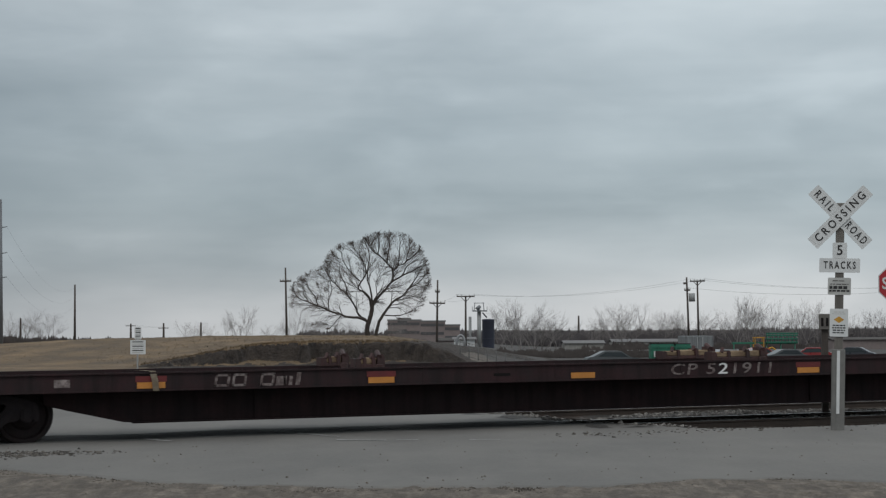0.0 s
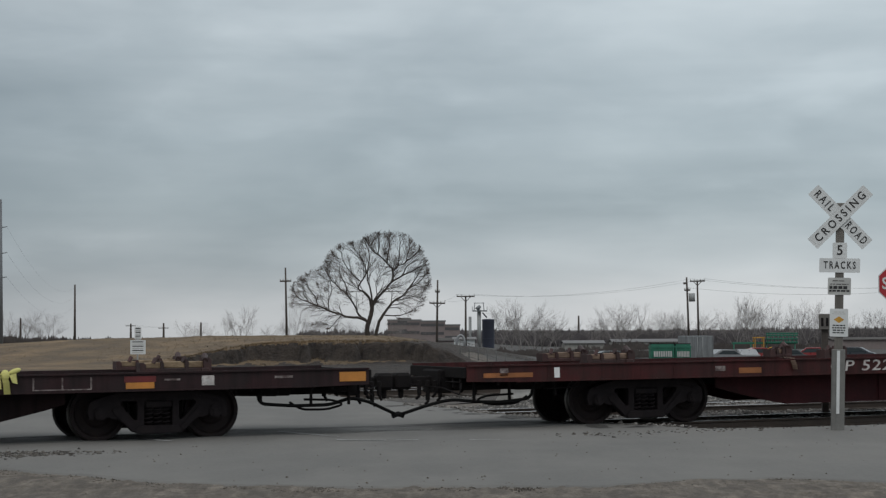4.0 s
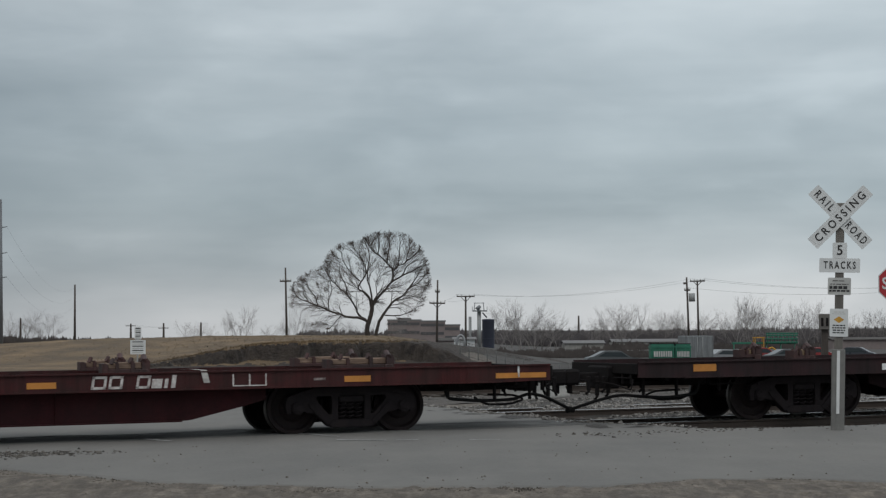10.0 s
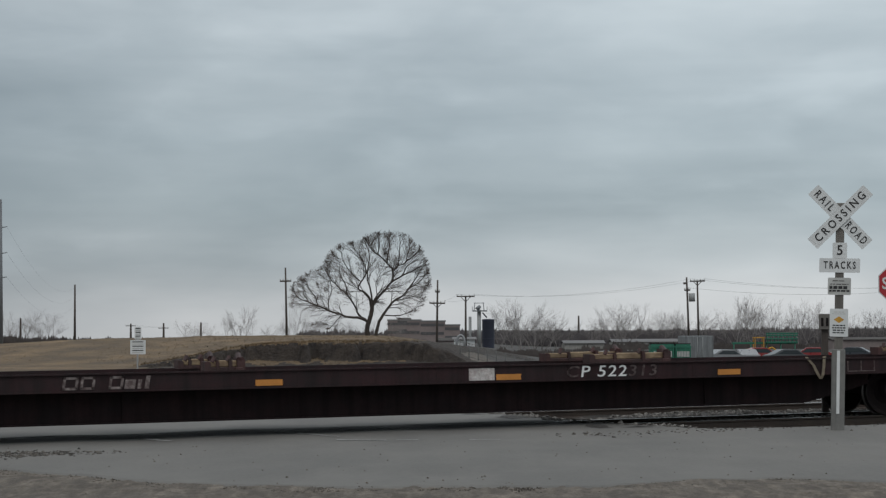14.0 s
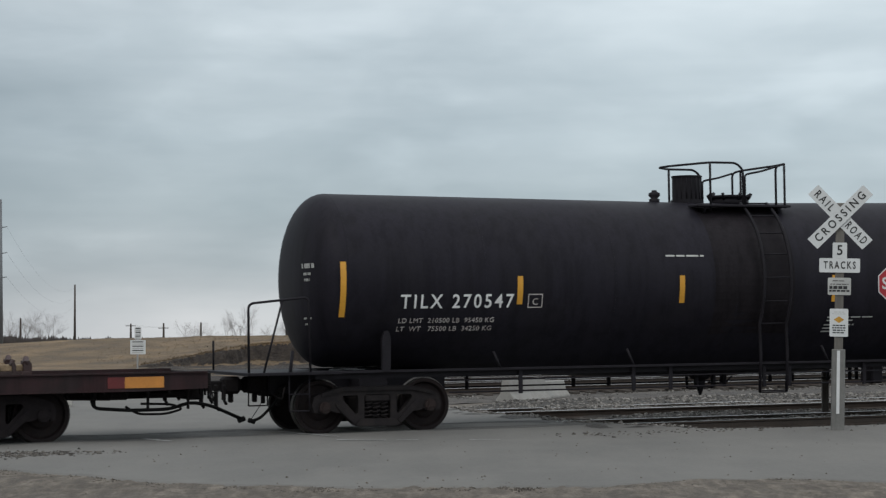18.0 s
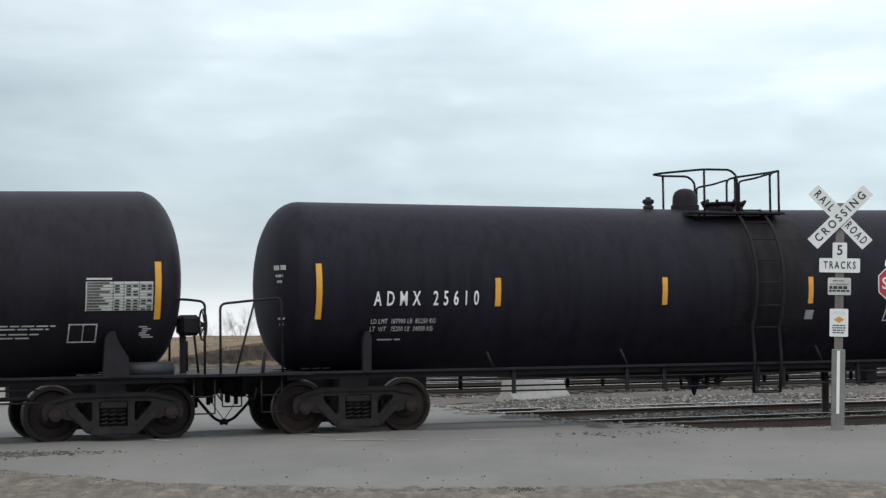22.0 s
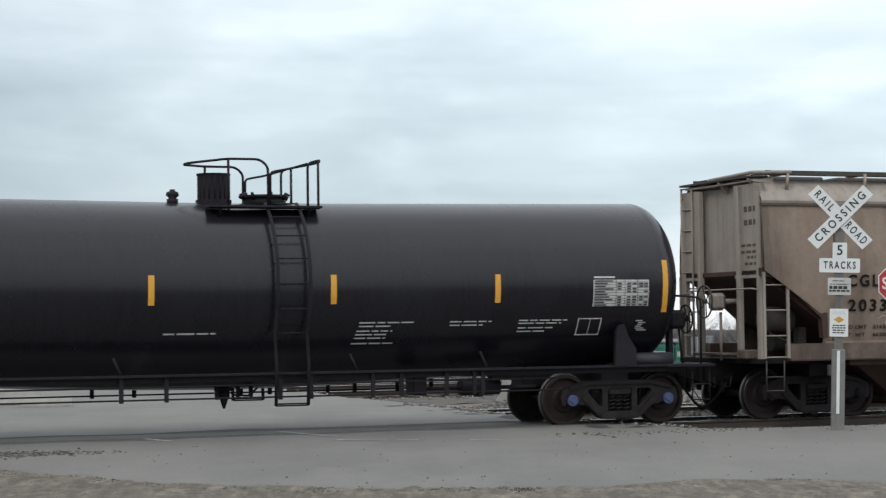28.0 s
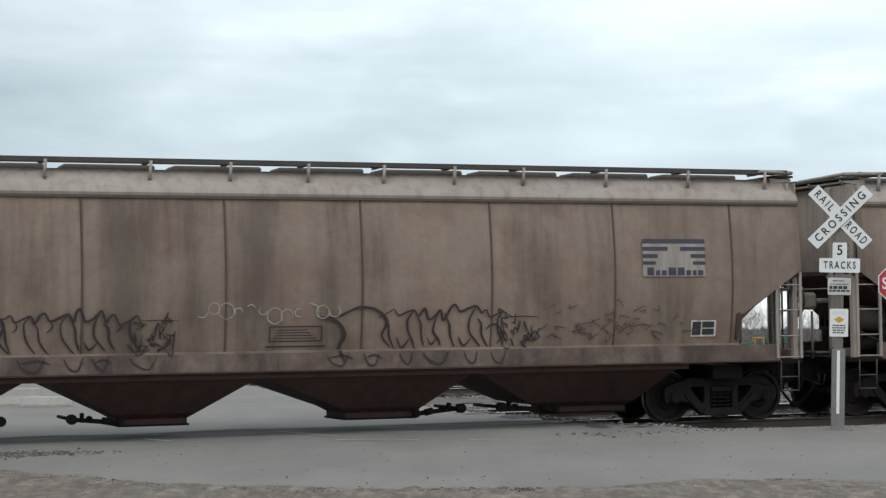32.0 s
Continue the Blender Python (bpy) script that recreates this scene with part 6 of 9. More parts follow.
        part("end_platform", bm, M["grime"], car)
        bm = B()
        prism(bm, [(d * (L - 0.4), 4.36), (d * (L + 0.03), 4.4), (d * (L + 0.03), 4.43), (d * (L - 0.4), 4.46)], -1.3, 1.3)
        part("roof_end", bm, M["hopper_pale"], car)
        bm = B()
        for y in (1.05, 1.48):
            rod(bm, (d * (L + 0.02), y, 0.95), (d * (L + 0.02), y, 4.45), 0.024, 6)
        for i in range(9):
            rod(bm, (d * (L + 0.02), 1.05, 1.15 + i * 0.41), (d * (L + 0.02), 1.48, 1.15 + i * 0.41), 0.016, 5)
        for z in (1.2, 2.7, 4.2):
            rod(bm, (d * (L - 0.05), 1.48, z), (d * (L + 0.02), 1.48, z), 0.016, 5)
        part("end_ladder", bm, M["hopper_pale"], car)
        # walk across the roof's end on pale brackets
        bm = B()
        box(bm, min(d * (L - 0.3), d * (L + 0.08)), max(d * (L - 0.3), d * (L + 0.08)), -1.3, 1.45, 4.47, 4.51, 0.006)
        part("end_walk", bm, M["hopper_dark"], car, "dark grating walk across the roof's end")
        for y in (-1.2, -0.1, 1.1):
            bm = B()
            prism(bm, [(d * (L - 0.14), 4.46), (d * (L + 0.07), 4.46), (d * (L + 0.07), 4.42), (d * (L - 0.14), 4.2)], y - 0.02, y + 0.02)
            part("walk_bracket", bm, M["hopper_pale"], car)
        bm = B()
        pipe(bm, rounded([(d * (L + 0.05), 0.3, 4.52), (d * (L + 0.03), -1.35, 4.56), (d * (L - 0.7), -1.43, 4.57)], 0.05), 0.035, 6)
        part("roof_rail", bm, M["hopper_pale"], car)
        # grab rail and brake step between the end posts
        bm = B()
        pipe(bm, rounded([(d * (L + 0.04), -1.45, 2.4), (d * (L + 0.16), -1.45, 2.42), (d * (L + 0.16), 1.0, 2.42), (d * (L + 0.04), 1.0, 2.4)], 0.06), 0.016, 6)
        part("grab_rail", bm, M["hopper_pale"], car)
        bm = B()
        box(bm, min(d * (L + 0.02), d * (L + 0.4)), max(d * (L + 0.02), d * (L + 0.4)), -0.8, 0.4, 1.2, 1.24, 0.006)
        box(bm, min(d * (L - 0.1), d * (L + 0.22)), max(d * (L - 0.1), d * (L + 0.22)), -1.3, -0.95, 1.13, 1.3, 0.02)
        part("brake_step", bm, M["hopper_sill"], car)
        for side in (-1, 1):
            bm = B()
            for x in (L, 8.92):
                box(bm, d * x - 0.025, d * x + 0.025, side * 1.6 - 0.02, side * 1.6 + 0.02, 1.14, 2.72 if x == L else 2.55)
            for z in (1.16, 1.55, 2.02, 2.48):
                rod(bm, (d * 8.92, side * 1.6, z), (d * L, side * 1.6, z), 0.014, 5)
            part("side_ladder", bm, M["hopper_pale"], car)
            bm = B()
            for x in (9.36, 9.0):
                rod(bm, (d * x, side * 1.56, 0.55), (d * x, side * 1.58, 1.1), 0.014, 5)
            rod(bm, (d * 9.0, side * 1.56, 0.55), (d * 9.36, side * 1.56, 0.55), 0.014, 5)
            rod(bm, (d * 9.0, side * 1.56, 0.8), (d * 9.36, side * 1.56, 0.8), 0.014, 5)
            part("step", bm, M["hopper_dark"], car)
        add_coupler(car, d * 9.9, d, reach=0.17)
        add_truck(car, d * 8.05, M["truck_steel"])
    # hand brake on the leading end
    bm = B()
    hand_wheel(bm, (-9.93, -0.35, 2.2), 0.3)
    part("brake_wheel", bm, M["hopper_dark"], car, "spoked hand-brake wheel")
    bm = B()
    box(bm, -9.8, -9.55, -0.5, -0.2, 2.03, 2.36, 0.06)
    rod(bm, (-9.55, -0.35, 2.2), (-9.2, -0.35, 2.2), 0.05, 8)
    rod(bm, (-9.6, -0.35, 2.0), (-9.6, -0.35, 1.1), 0.03, 6)
    part("brake_housing", bm, M["hopper_pale"], car)
    bm = B()
    rod(bm, (-9.05, -0.9, 1.85), (-8.5, -0.9, 1.85), 0.24, 20)
    rod(bm, (-8.6, -0.4, 1.4), (-8.1, -0.4, 1.4), 0.15, 14)
    box(bm, -8.35, -8.2, -1.0, -0.8, 1.12, 1.7)
    pipe(bm, rounded([(-9.0, -1.0, 1.75), (-8.98, -1.0, 1.6), (-8.5, -1.0, 1.4), (-8.2, -1.0, 1.14)], 0.08), 0.02, 5)
    part("brake_reservoir", bm, M["hopper_dark"], car)
    bm = B()
    box(bm, -8.12, -7.77, -1.62, -1.56, 0.8, 1.0, 0.01)
    part("hinge_box", bm, M["hopper_dark"], car)
    # discharge bays
    for t0, k0, b0, b1, k1, t1, tip in ((-7.4, -6.31, -6.19, -5.2, -5.16, -4.27, -4.5), (-3.8, -2.74, -2.6, -1.5, -1.39, -0.53, -3.39), (-0.37, 1.07, 1.2, 2.44, 2.52, 3.17, 3.23), (3.32, 4.46, 5.05, 6.4, 6.5, 7.0, 3.98)):
        bm = B()
        ring_t = [(t0, -1.4), (t1, -1.4), (t1, 1.4), (t0, 1.4)]
        ring_m = [(k0, -0.75), (k1, -0.75), (k1, 0.75), (k0, 0.75)]
        ring_b = [(b0, -0.55), (b1, -0.55), (b1, 0.55), (b0, 0.55)]
        levels = [(ring_t, 1.03), (ring_t, 0.985), (ring_m, 0.42), (ring_b, 0.33), (ring_b, 0.225)]
        vs = [[bm.verts.new((x, y, z)) for x, y in r] for r, z in levels]
        for a, b in zip(vs, vs[1:]):
            for i in range(4):
                bm.faces.new((a[i], a[(i + 1) % 4], b[(i + 1) % 4], b[i]))
        bm.faces.new(vs[-1])
        bmesh.ops.recalc_face_normals(bm, faces=bm.faces)
        bay = part("discharge_bay", bm, M["hopper_brown"], car, "rusty brown hopper bay")
        bm = B()
        box(bm, b0 - 0.03, b1 + 0.03, -0.58, 0.58, 0.205, 0.24, 0.008)
        bar = 1 if tip > b1 else -1
        near = b1 if bar > 0 else b0
        rod(bm, (tip, -0.62, 0.36), (tip, 0.62, 0.36), 0.03, 8)
        prism(bm, [(near, 0.24), (near, 0.32), (tip, 0.39), (tip, 0.32)], -0.6, -0.52)
        rod(bm, (tip, -0.74, 0.36), (tip, -0.6, 0.36), 0.085, 10)
        box(bm, near - 0.05, near + 0.05, -0.64, -0.54, 0.22, 0.38, 0.012)
        rod(bm, (near + bar * 0.16, -0.62, 0.3), (near + bar * 0.3, -0.62, 0.33), 0.06, 8)
        box(bm, tip - 0.03 - bar * 0.18, tip + 0.03 - bar * 0.18, -0.62, -0.52, 0.3, 0.46, 0.01)
        rod(bm, (tip - bar * 0.3, -0.6, 0.36), (tip - bar * 0.3, -0.5, 0.36), 0.05, 8)
        part("outlet_gate", bm, M["grime"], bay, "greasy black outlet gate and crank")
    if not numbered:
        return lengthen(car)

    def flank(z, off=0.022):
        return -(half_width(z) + off) if z > 1.44 else -(1.6 + 0.012)

    def flat_text(text, a, b, z0, z1, ink, name, label=""):
        a, b = a + o, b + o
        bm = lettering(text, (z1 - z0) * 1.38, 1.3 if z1 - z0 > 0.15 else 1.1, 0.008 if z1 - z0 > 0.15 else 0.002, b - a)
        for v in bm.verts:
            v.co = Vector((v.co.x + (a + b) / 2, flank(v.co.z + (z0 + z1) / 2, 0.016 - v.co.y), v.co.z + (z0 + z1) / 2))
        part(name, bm, M[ink], car, label)

    flat_text("CGLX", -7.49, -6.56, 2.43, 2.65, "hopper_ink", "car_initials", "black painted initials")
    flat_text("2033", -7.47, -6.66, 1.97, 2.19, "hopper_ink", "car_number", "black painted car number")
    flat_text("LD LMT   216300 LBS   98100 KG", -7.5, -5.6, 1.655, 1.725, "spray_black", "weight_line")
    flat_text("LT  WT    66200 LBS   30030 KG   NEW 1-97", -7.5, -5.0, 1.51, 1.58, "spray_black", "weight_line")

    def outline(a, b, lo, hi, t, ink, name, mids=()):
        a, b = a + o, b + o
        bm = B()
        for c, e, f, g in [(a, b, lo, lo + t), (a, b, hi - t, hi), (a, a + t, lo, hi), (b - t, b, lo, hi)] + [(m, m + t, lo, hi) for m in mids]:
            bm.faces.new([bm.verts.new((x, flank(z, 0.018), z)) for x, z in ((c, f), (e, f), (e, g), (c, g))])
        part(name, bm, M[ink], car)

    def patch(a, b, lo, hi, ink, name, off=0.015):
        a, b = a + o, b + o
        bm = B()
        n = max(1, int((hi - lo) / 0.12))
        rows_ = [[bm.verts.new((x, flank(lo + (hi - lo) * i / n, off), lo + (hi - lo) * i / n)) for x in (a, b)] for i in range(n + 1)]
        for r, s in zip(rows_, rows_[1:]):
            bm.faces.new((r[0], r[1], s[1], s[0]))
        part(name, bm, M[ink], car)

    outline(-5.9, -5.63, 2.19, 2.45, 0.016, "spray_black", "stencil_frame")
    flat_text("C", -5.82, -5.71, 2.23, 2.33, "spray_black", "stencil_letter")
    outline(-0.17, 0.72, 1.58, 1.84, 0.02, "sign_black", "stencil_frame")
    for i in range(4):
        patch(-0.1 + 0.02 * i, 0.62 - 0.05 * i, 1.63 + i * 0.045, 1.645 + i * 0.045, "spray_black", "stencil_line")
    patch(-0.22, 0.78, 1.49, 1.515, "spray_black", "stencil_line")
    patch(7.43, 7.92, 1.56, 1.85, "white_worn2", "stencil_back", 0.014)
    for a, b, lo, hi in ((7.45, 7.62, 1.59, 1.83), (7.645, 7.88, 1.72, 1.83), (7.645, 7.88, 1.59, 1.7)):
        patch(a, b, lo, hi, "sign_black", "stencil_field", 0.02)
    # company mark: pale panel, dark bars with gaps about a leaf shape, and a bar for the name
    patch(6.48, 7.69, 2.64, 3.31, "hopper_pale", "logo_panel", 0.014)
    for lo, hi, gap in ((3.23, 3.31, 0.0), (3.1, 3.17, 0.12), (2.97, 3.04, 0.32), (2.85, 2.91, 0.36)):
        for a, b in ((6.48, 7.085 - gap), (7.085 + gap, 7.69)):
            patch(a, b, lo, hi, "logo_navy", "logo_bar", 0.018)
    x = 6.56
    for w in (0.13, 0.08, 0.09, 0.15, 0.13, 0.09, 0.07, 0.1):
        patch(x, x + w, 2.66, 2.80 if w > 0.11 else 2.75, "logo_navy", "logo_bar", 0.018)
        x += w + 0.035
    # sprayed scrawl, no words: a swash, a row of tall rounded arches with inner strokes, a tangle at the end
    for a, b, ink, seed in ((-5.64, -1.97, "spray_black", 4), (0.48, 4.33, "spray_black", 9)):
        rnd = random.Random(seed)
        w = b - a
        bm = B()
        spray(bm, [(a - 0.02, 1.98), (a + 0.07 * w, 1.9), (a + 0.1 * w, 1.68), (a + 0.08 * w, 1.45), (a + 0.1 * w, 1.24)], 0.042, flank)
        spray(bm, [(a, 1.96), (a + 0.08 * w, 2.0), (a + 0.16 * w, 2.13), (a + 0.24 * w, 2.1), (a + 0.29 * w, 1.9), (a + 0.27 * w, 1.66), (a + 0.31 * w, 1.46)], 0.03, flank)
        # one restless line runs along the tops of the arches; slanting legs hang from it
        x = a + 0.27 * w
        sky = [(x - 0.06, 1.96)]
        while x < a + 0.8 * w:
            k, high, foot = rnd.uniform(0.46, 0.82), rnd.uniform(2.04, 2.2), rnd.uniform(1.42, 1.5)
            r = rnd.uniform(0.017, 0.027)
            notch = high - rnd.uniform(0.1, 0.2)
            sky += [(x + 0.2 * k, high - 0.04), (x + 0.32 * k, high), (x + 0.45 * k, notch), (x + 0.7 * k, notch + 0.06), (x + 0.88 * k, high - 0.02), (x + k, notch - 0.02)]
            spray(bm, [(x + 0.02, high - 0.14), (x + 0.16 * k, 1.84), (x + 0.2 * k, 1.64), (x + rnd.uniform(0.28, 0.42) * k, foot)], r, flank)
            spray(bm, [(x + 0.86 * k, high - 0.03), (x + 0.7 * k, 1.92), (x + rnd.uniform(0.6, 0.74) * k, 1.72), (x + 0.84 * k, 1.58), (x + rnd.uniform(0.9, 1.05) * k, foot)], r, flank)
            pick = rnd.random()
            if pick < 0.4:
                spray(bm, [(x + 0.34 * k, 1.74), (x + 0.5 * k, 1.83), (x + 0.72 * k, 1.8), (x + 0.9 * k, 1.66)], r * 0.8, flank)
            elif pick < 0.7:
                spray(bm, [(x + 0.42 * k, 1.62), (x + 0.56 * k, foot + 0.02), (x + 0.76 * k, 1.6)], r * 0.8, flank)
            else:
                spray(bm, [(x + 0.46 * k, notch), (x + 0.5 * k, 1.86), (x + 0.36 * k, 1.78)], r * 0.7, flank)
            x += k * rnd.uniform(0.86, 1.0)
        spray(bm, sky, 0.025, flank)
        spray(bm, [(x - 0.05, 1.95), (x + 0.08 * w, 1.96), (x + 0.16 * w, 1.95)], 0.01, flank)
        for i in range(26):
            x, z = a + w * rnd.uniform(0.81, 0.98), rnd.uniform(1.52, 1.92)
            spray(bm, [(x, z), (x + rnd.uniform(-0.1, 0.14), z + rnd.uniform(-0.2, 0.2)), (x + rnd.uniform(-0.05, 0.2), z + rnd.uniform(-0.14, 0.14))], 0.014, flank)
        part("sprayed_scrawl", bm, M[ink], car, "dark sprayed scrawl")
        bm = B()
        x = a + 0.02 * w
        while x < a + 0.85 * w:
            k = rnd.uniform(0.5, 1.1)
            spray(bm, [(x, 1.36), (x + 0.1 * k, 1.2 + rnd.uniform(0, 0.06)), (x + 0.3 * k, 1.17), (x + 0.42 * k, 1.37)], rnd.uniform(0.014, 0.03), flank)
            if rnd.random() < 0.6:
                spray(bm, [(x + 0.05, 1.3), (x + 0.3 * k, 1.34), (x + 0.5 * k, 1.28)], 0.02, flank)
            x += rnd.uniform(0.4, 0.8)
        part("sprayed_scrawl", bm, M[ink], car, "dark sprayed arcs along the sill")
    rnd = random.Random(12)
    for a, b, z in ((-1.5, 0.7, 2.08), (-6.95, -5.7, 1.78)):
        bm = B()
        x = a
        while x < b:
            r, zz, turn = rnd.uniform(0.06, 0.15), z + rnd.uniform(-0.08, 0.06), rnd.uniform(0, 6)
            spray(bm, [(x + r * math.cos(turn + i * 1.1), zz + r * math.sin(turn + i * 1.1)) for i in range(rnd.choice((3, 5, 7)))], 0.009, flank)
            x += 0.2
        part("sprayed_scrawl", bm, M["spray_pale"], car, "thin pale sprayed scrawl")
    bm = B()
    for i in range(46):
        x, z = (rnd.uniform(4.6, 7.4), rnd.gauss(1.72, 0.12)) if i < 30 else (rnd.uniform(4.4, 6.5), rnd.uniform(1.6, 2.2))
        spray(bm, [(x, z), (x + rnd.uniform(-0.12, 0.12), z + rnd.uniform(-0.1, 0.1)), (x + rnd.uniform(0, 0.2), z + rnd.uniform(-0.08, 0.08))], 0.012, flank)
    part("sprayed_scrawl", bm, M["seam"], car, "faded rusty scrawl")
    return lengthen(car)


hopper_car(69.9, "weathered tan covered hopper car with sprayed scrawl on its side", True)
hopper_car(90.49, "weathered tan covered hopper car at the train's visible end", False)
# ---- signs at the crossing ----
def ground_at(x, y):
    return Vector((x, y, ground_z(x, y)))


CROSS = Vector((6.5, 31.8, 0))


def flat_sign(bm, w, h, r, t=0.004):
    """A plate with rounded corners, facing -y, its middle at the origin."""
    pts = []
    for cx, cz, a0 in ((w / 2 - r, h / 2 - r, 0), (-w / 2 + r, h / 2 - r, 90), (-w / 2 + r, -h / 2 + r, 180), (w / 2 - r, -h / 2 + r, 270)):
        for k in range(4):
            a = radians(a0 + k * 30)
            pts.append((cx + r * math.cos(a), cz + r * math.sin(a)))
    return prism(bm, pts, -t, 0)


def crossing_sign():
    base = ground_at(CROSS.x, CROSS.y)
    sign = thing("crossing_sign", "white railroad crossbuck with plates on a grey post", "railroad sign", at=Matrix.Translation(base - Vector((0, 0, 0.02))) @ pose(0, 0, 0, 0, 1.5, -11))
    bm = B()
    box(bm, -0.07, 0.07, -0.06, 0.06, -0.3, 3.78, 0.01)
    part("post", bm, M["weathered_wood"], sign, "weathered grey square post")
    bm = B()
    box(bm, -0.11, 0.11, -0.09, 0.09, -0.3, 1.36, 0.012)
    part("post_base", bm, M["post_sleeve"], sign, "grey steel post sleeve")
    bm = B()
    box(bm, -0.025, 0.025, -0.099, -0.093, 0.3, 1.34)
    part("reflective_strip", bm, M["sign_white"], sign, "white reflective strip")
    z = 3.545
    for turn, y in ((45.5, -0.075), (-45.5, -0.1)):
        m = pose(0, y, z, 0, turn, 0)
        bm = moved(flat_sign(B(), 1.27, 0.23, 0.012), m)
        blade = part("blade", bm, M["sign_white"], sign)
        if turn < 0:
            words = [("CROSSING", 0.0, 1.08)]
        else:
            words = [("RAIL", -0.37, 0.38), ("ROAD", 0.37, 0.42)]
        for word, x, w in words:
            part("lettering", moved(lettering(word, 0.185, 1.5, 0.003, w), m @ pose(x, -0.006, 0)), M["sign_black"], blade)
    for z, w, h, text, size in ((2.99, 0.235, 0.265, "5", 0.23), (2.745, 0.66, 0.235, "TRACKS", 0.17)):
        bm = moved(flat_sign(B(), w, h, 0.02), pose(0, -0.075, z))
        p = part("count_plate", bm, M["sign_white"], sign)
        part("lettering", moved(lettering(text, size, 1.4, 0.003, 0.52 if len(text) > 2 else 0.09), pose(0, -0.082, z)), M["sign_black"], p)
    bm = moved(flat_sign(B(), 0.375, 0.285, 0.02), pose(-0.0, -0.075, 2.4))
    p = part("notice_plate", bm, M["sign_grey"], sign, "dull grey notice with dark print")
    rnd = random.Random(2)
    for i, (w, h, ink) in enumerate(((0.22, 0.012, "truck_steel"), (0.3, 0.012, "truck_steel"), (0.32, 0.05, "sign_black"), (0.33, 0.03, "sign_black"))):
        bm = B()
        zz = 2.49 - i * 0.055
        x = -w / 2
        while x < w / 2 - 0.02:
            k = rnd.uniform(0.03, 0.09)
            box(bm, x, min(w / 2, x + k), -0.083, -0.079, zz - h / 2, zz + h / 2)
            x += k + 0.014
        part("line_of_print", bm, M[ink], p)
    bm = moved(flat_sign(B(), 0.3, 0.46, 0.02), pose(0, -0.075, 1.8))
    p = part("emergency_plate", bm, M["sign_white"], sign, "white notice with a yellow diamond")
    bm = B()
    prism(bm, [(-0.085, 1.85), (0, 1.795), (0.085, 1.85), (0, 1.905)], -0.083, -0.079)
    part("diamond", bm, M["machine_yellow"], p)
    for i, (w, h, z) in enumerate(((0.16, 0.012, 1.975), (0.22, 0.01, 1.945), (0.2, 0.02, 1.755), (0.22, 0.022, 1.715), (0.2, 0.02, 1.675), (0.2, 0.02, 1.635))):
        bm = B()
        x = -w / 2
        while x < w / 2 - 0.015:
            k = rnd.uniform(0.025, 0.06)
            box(bm, x, min(w / 2, x + k), -0.083, -0.079, z - h / 2, z + h / 2)
            x += k + 0.012
        part("line_of_print", bm, M["sign_black" if i > 1 else "sign_grey"], p)
    return sign


crossing_sign()


def stop_sign():
    base = ground_at(7.54, 31.9)
    sign = thing("stop_sign", "red octagonal stop sign on a galvanised post", "stop sign", at=Matrix.Translation(base) @ pose(0, 0, 0, 0, 0, -14))
    bm = B()
    box(bm, -0.03, 0.03, -0.02, 0.02, -0.3, 2.7)
    part("post", bm, M["galvanised"], sign)
    for name, r, y, ink in (("rim", 0.33, -0.024, "sign_white"), ("face", 0.312, -0.029, "sign_red")):
        bm = B()
        prism(bm, [(0.03 + r * 1.0824 * math.cos(radians(22.5 + 45 * i)), 2.42 + r * 1.0824 * math.sin(radians(22.5 + 45 * i))) for i in range(8)], y, y + 0.004)
        part(name, bm, M[ink], sign)
    part("lettering", moved(lettering("STOP", 0.27, 1.0, 0.006, 0.53), pose(0.03, -0.034, 2.42)), M["sign_white"], sign)
    return sign


stop_sign()


def far_side_signal():
    """The same crossing's other sign, seen from behind on the far side of the near track."""
    base = ground_at(7.75, 39.1)
    sign = thing("crossing_sign", "back of a weathered crossing sign post with a small box", "railroad sign", at=Matrix.Translation(base) @ pose(0, 0, 0, 0, 0.3, 0))
    bm = B()
    box(bm, -0.065, 0.065, -0.06, 0.06, -0.3, 2.15, 0.01)
    part("post", bm, M["pole_wood"], sign)
    bm = B()
    box(bm, -0.14, 0.1, -0.14, -0.09, 1.92, 2.24, 0.01)
    part("plate", bm, M["weathered_wood"], sign, "small dull plate")
    bm = B()
    box(bm, -0.1, -0.05, -0.15, -0.141, 1.99, 2.16)
    box(bm, 0.0, 0.05, -0.15, -0.141, 1.99, 2.16)
    part("print", bm, M["truck_steel"], sign)
    return sign


far_side_signal()
# ---- what lies beyond the tracks ----
EYE_Z = 1.73
REACH = 3400 / 2800


def ahead(a, b, d):
    """A place REACH * d metres ahead, a to the right and b over the eye's level, both in 1/2800 of d."""
    return Vector((a * d / 2800, d * REACH, EYE_Z + (b - 0.0052 * a) * d / 2800))


def stand(a, d):
    x, y = a * d / 2800, d * REACH
    return Vector((x, y, ground_z(x, y) - 0.02))


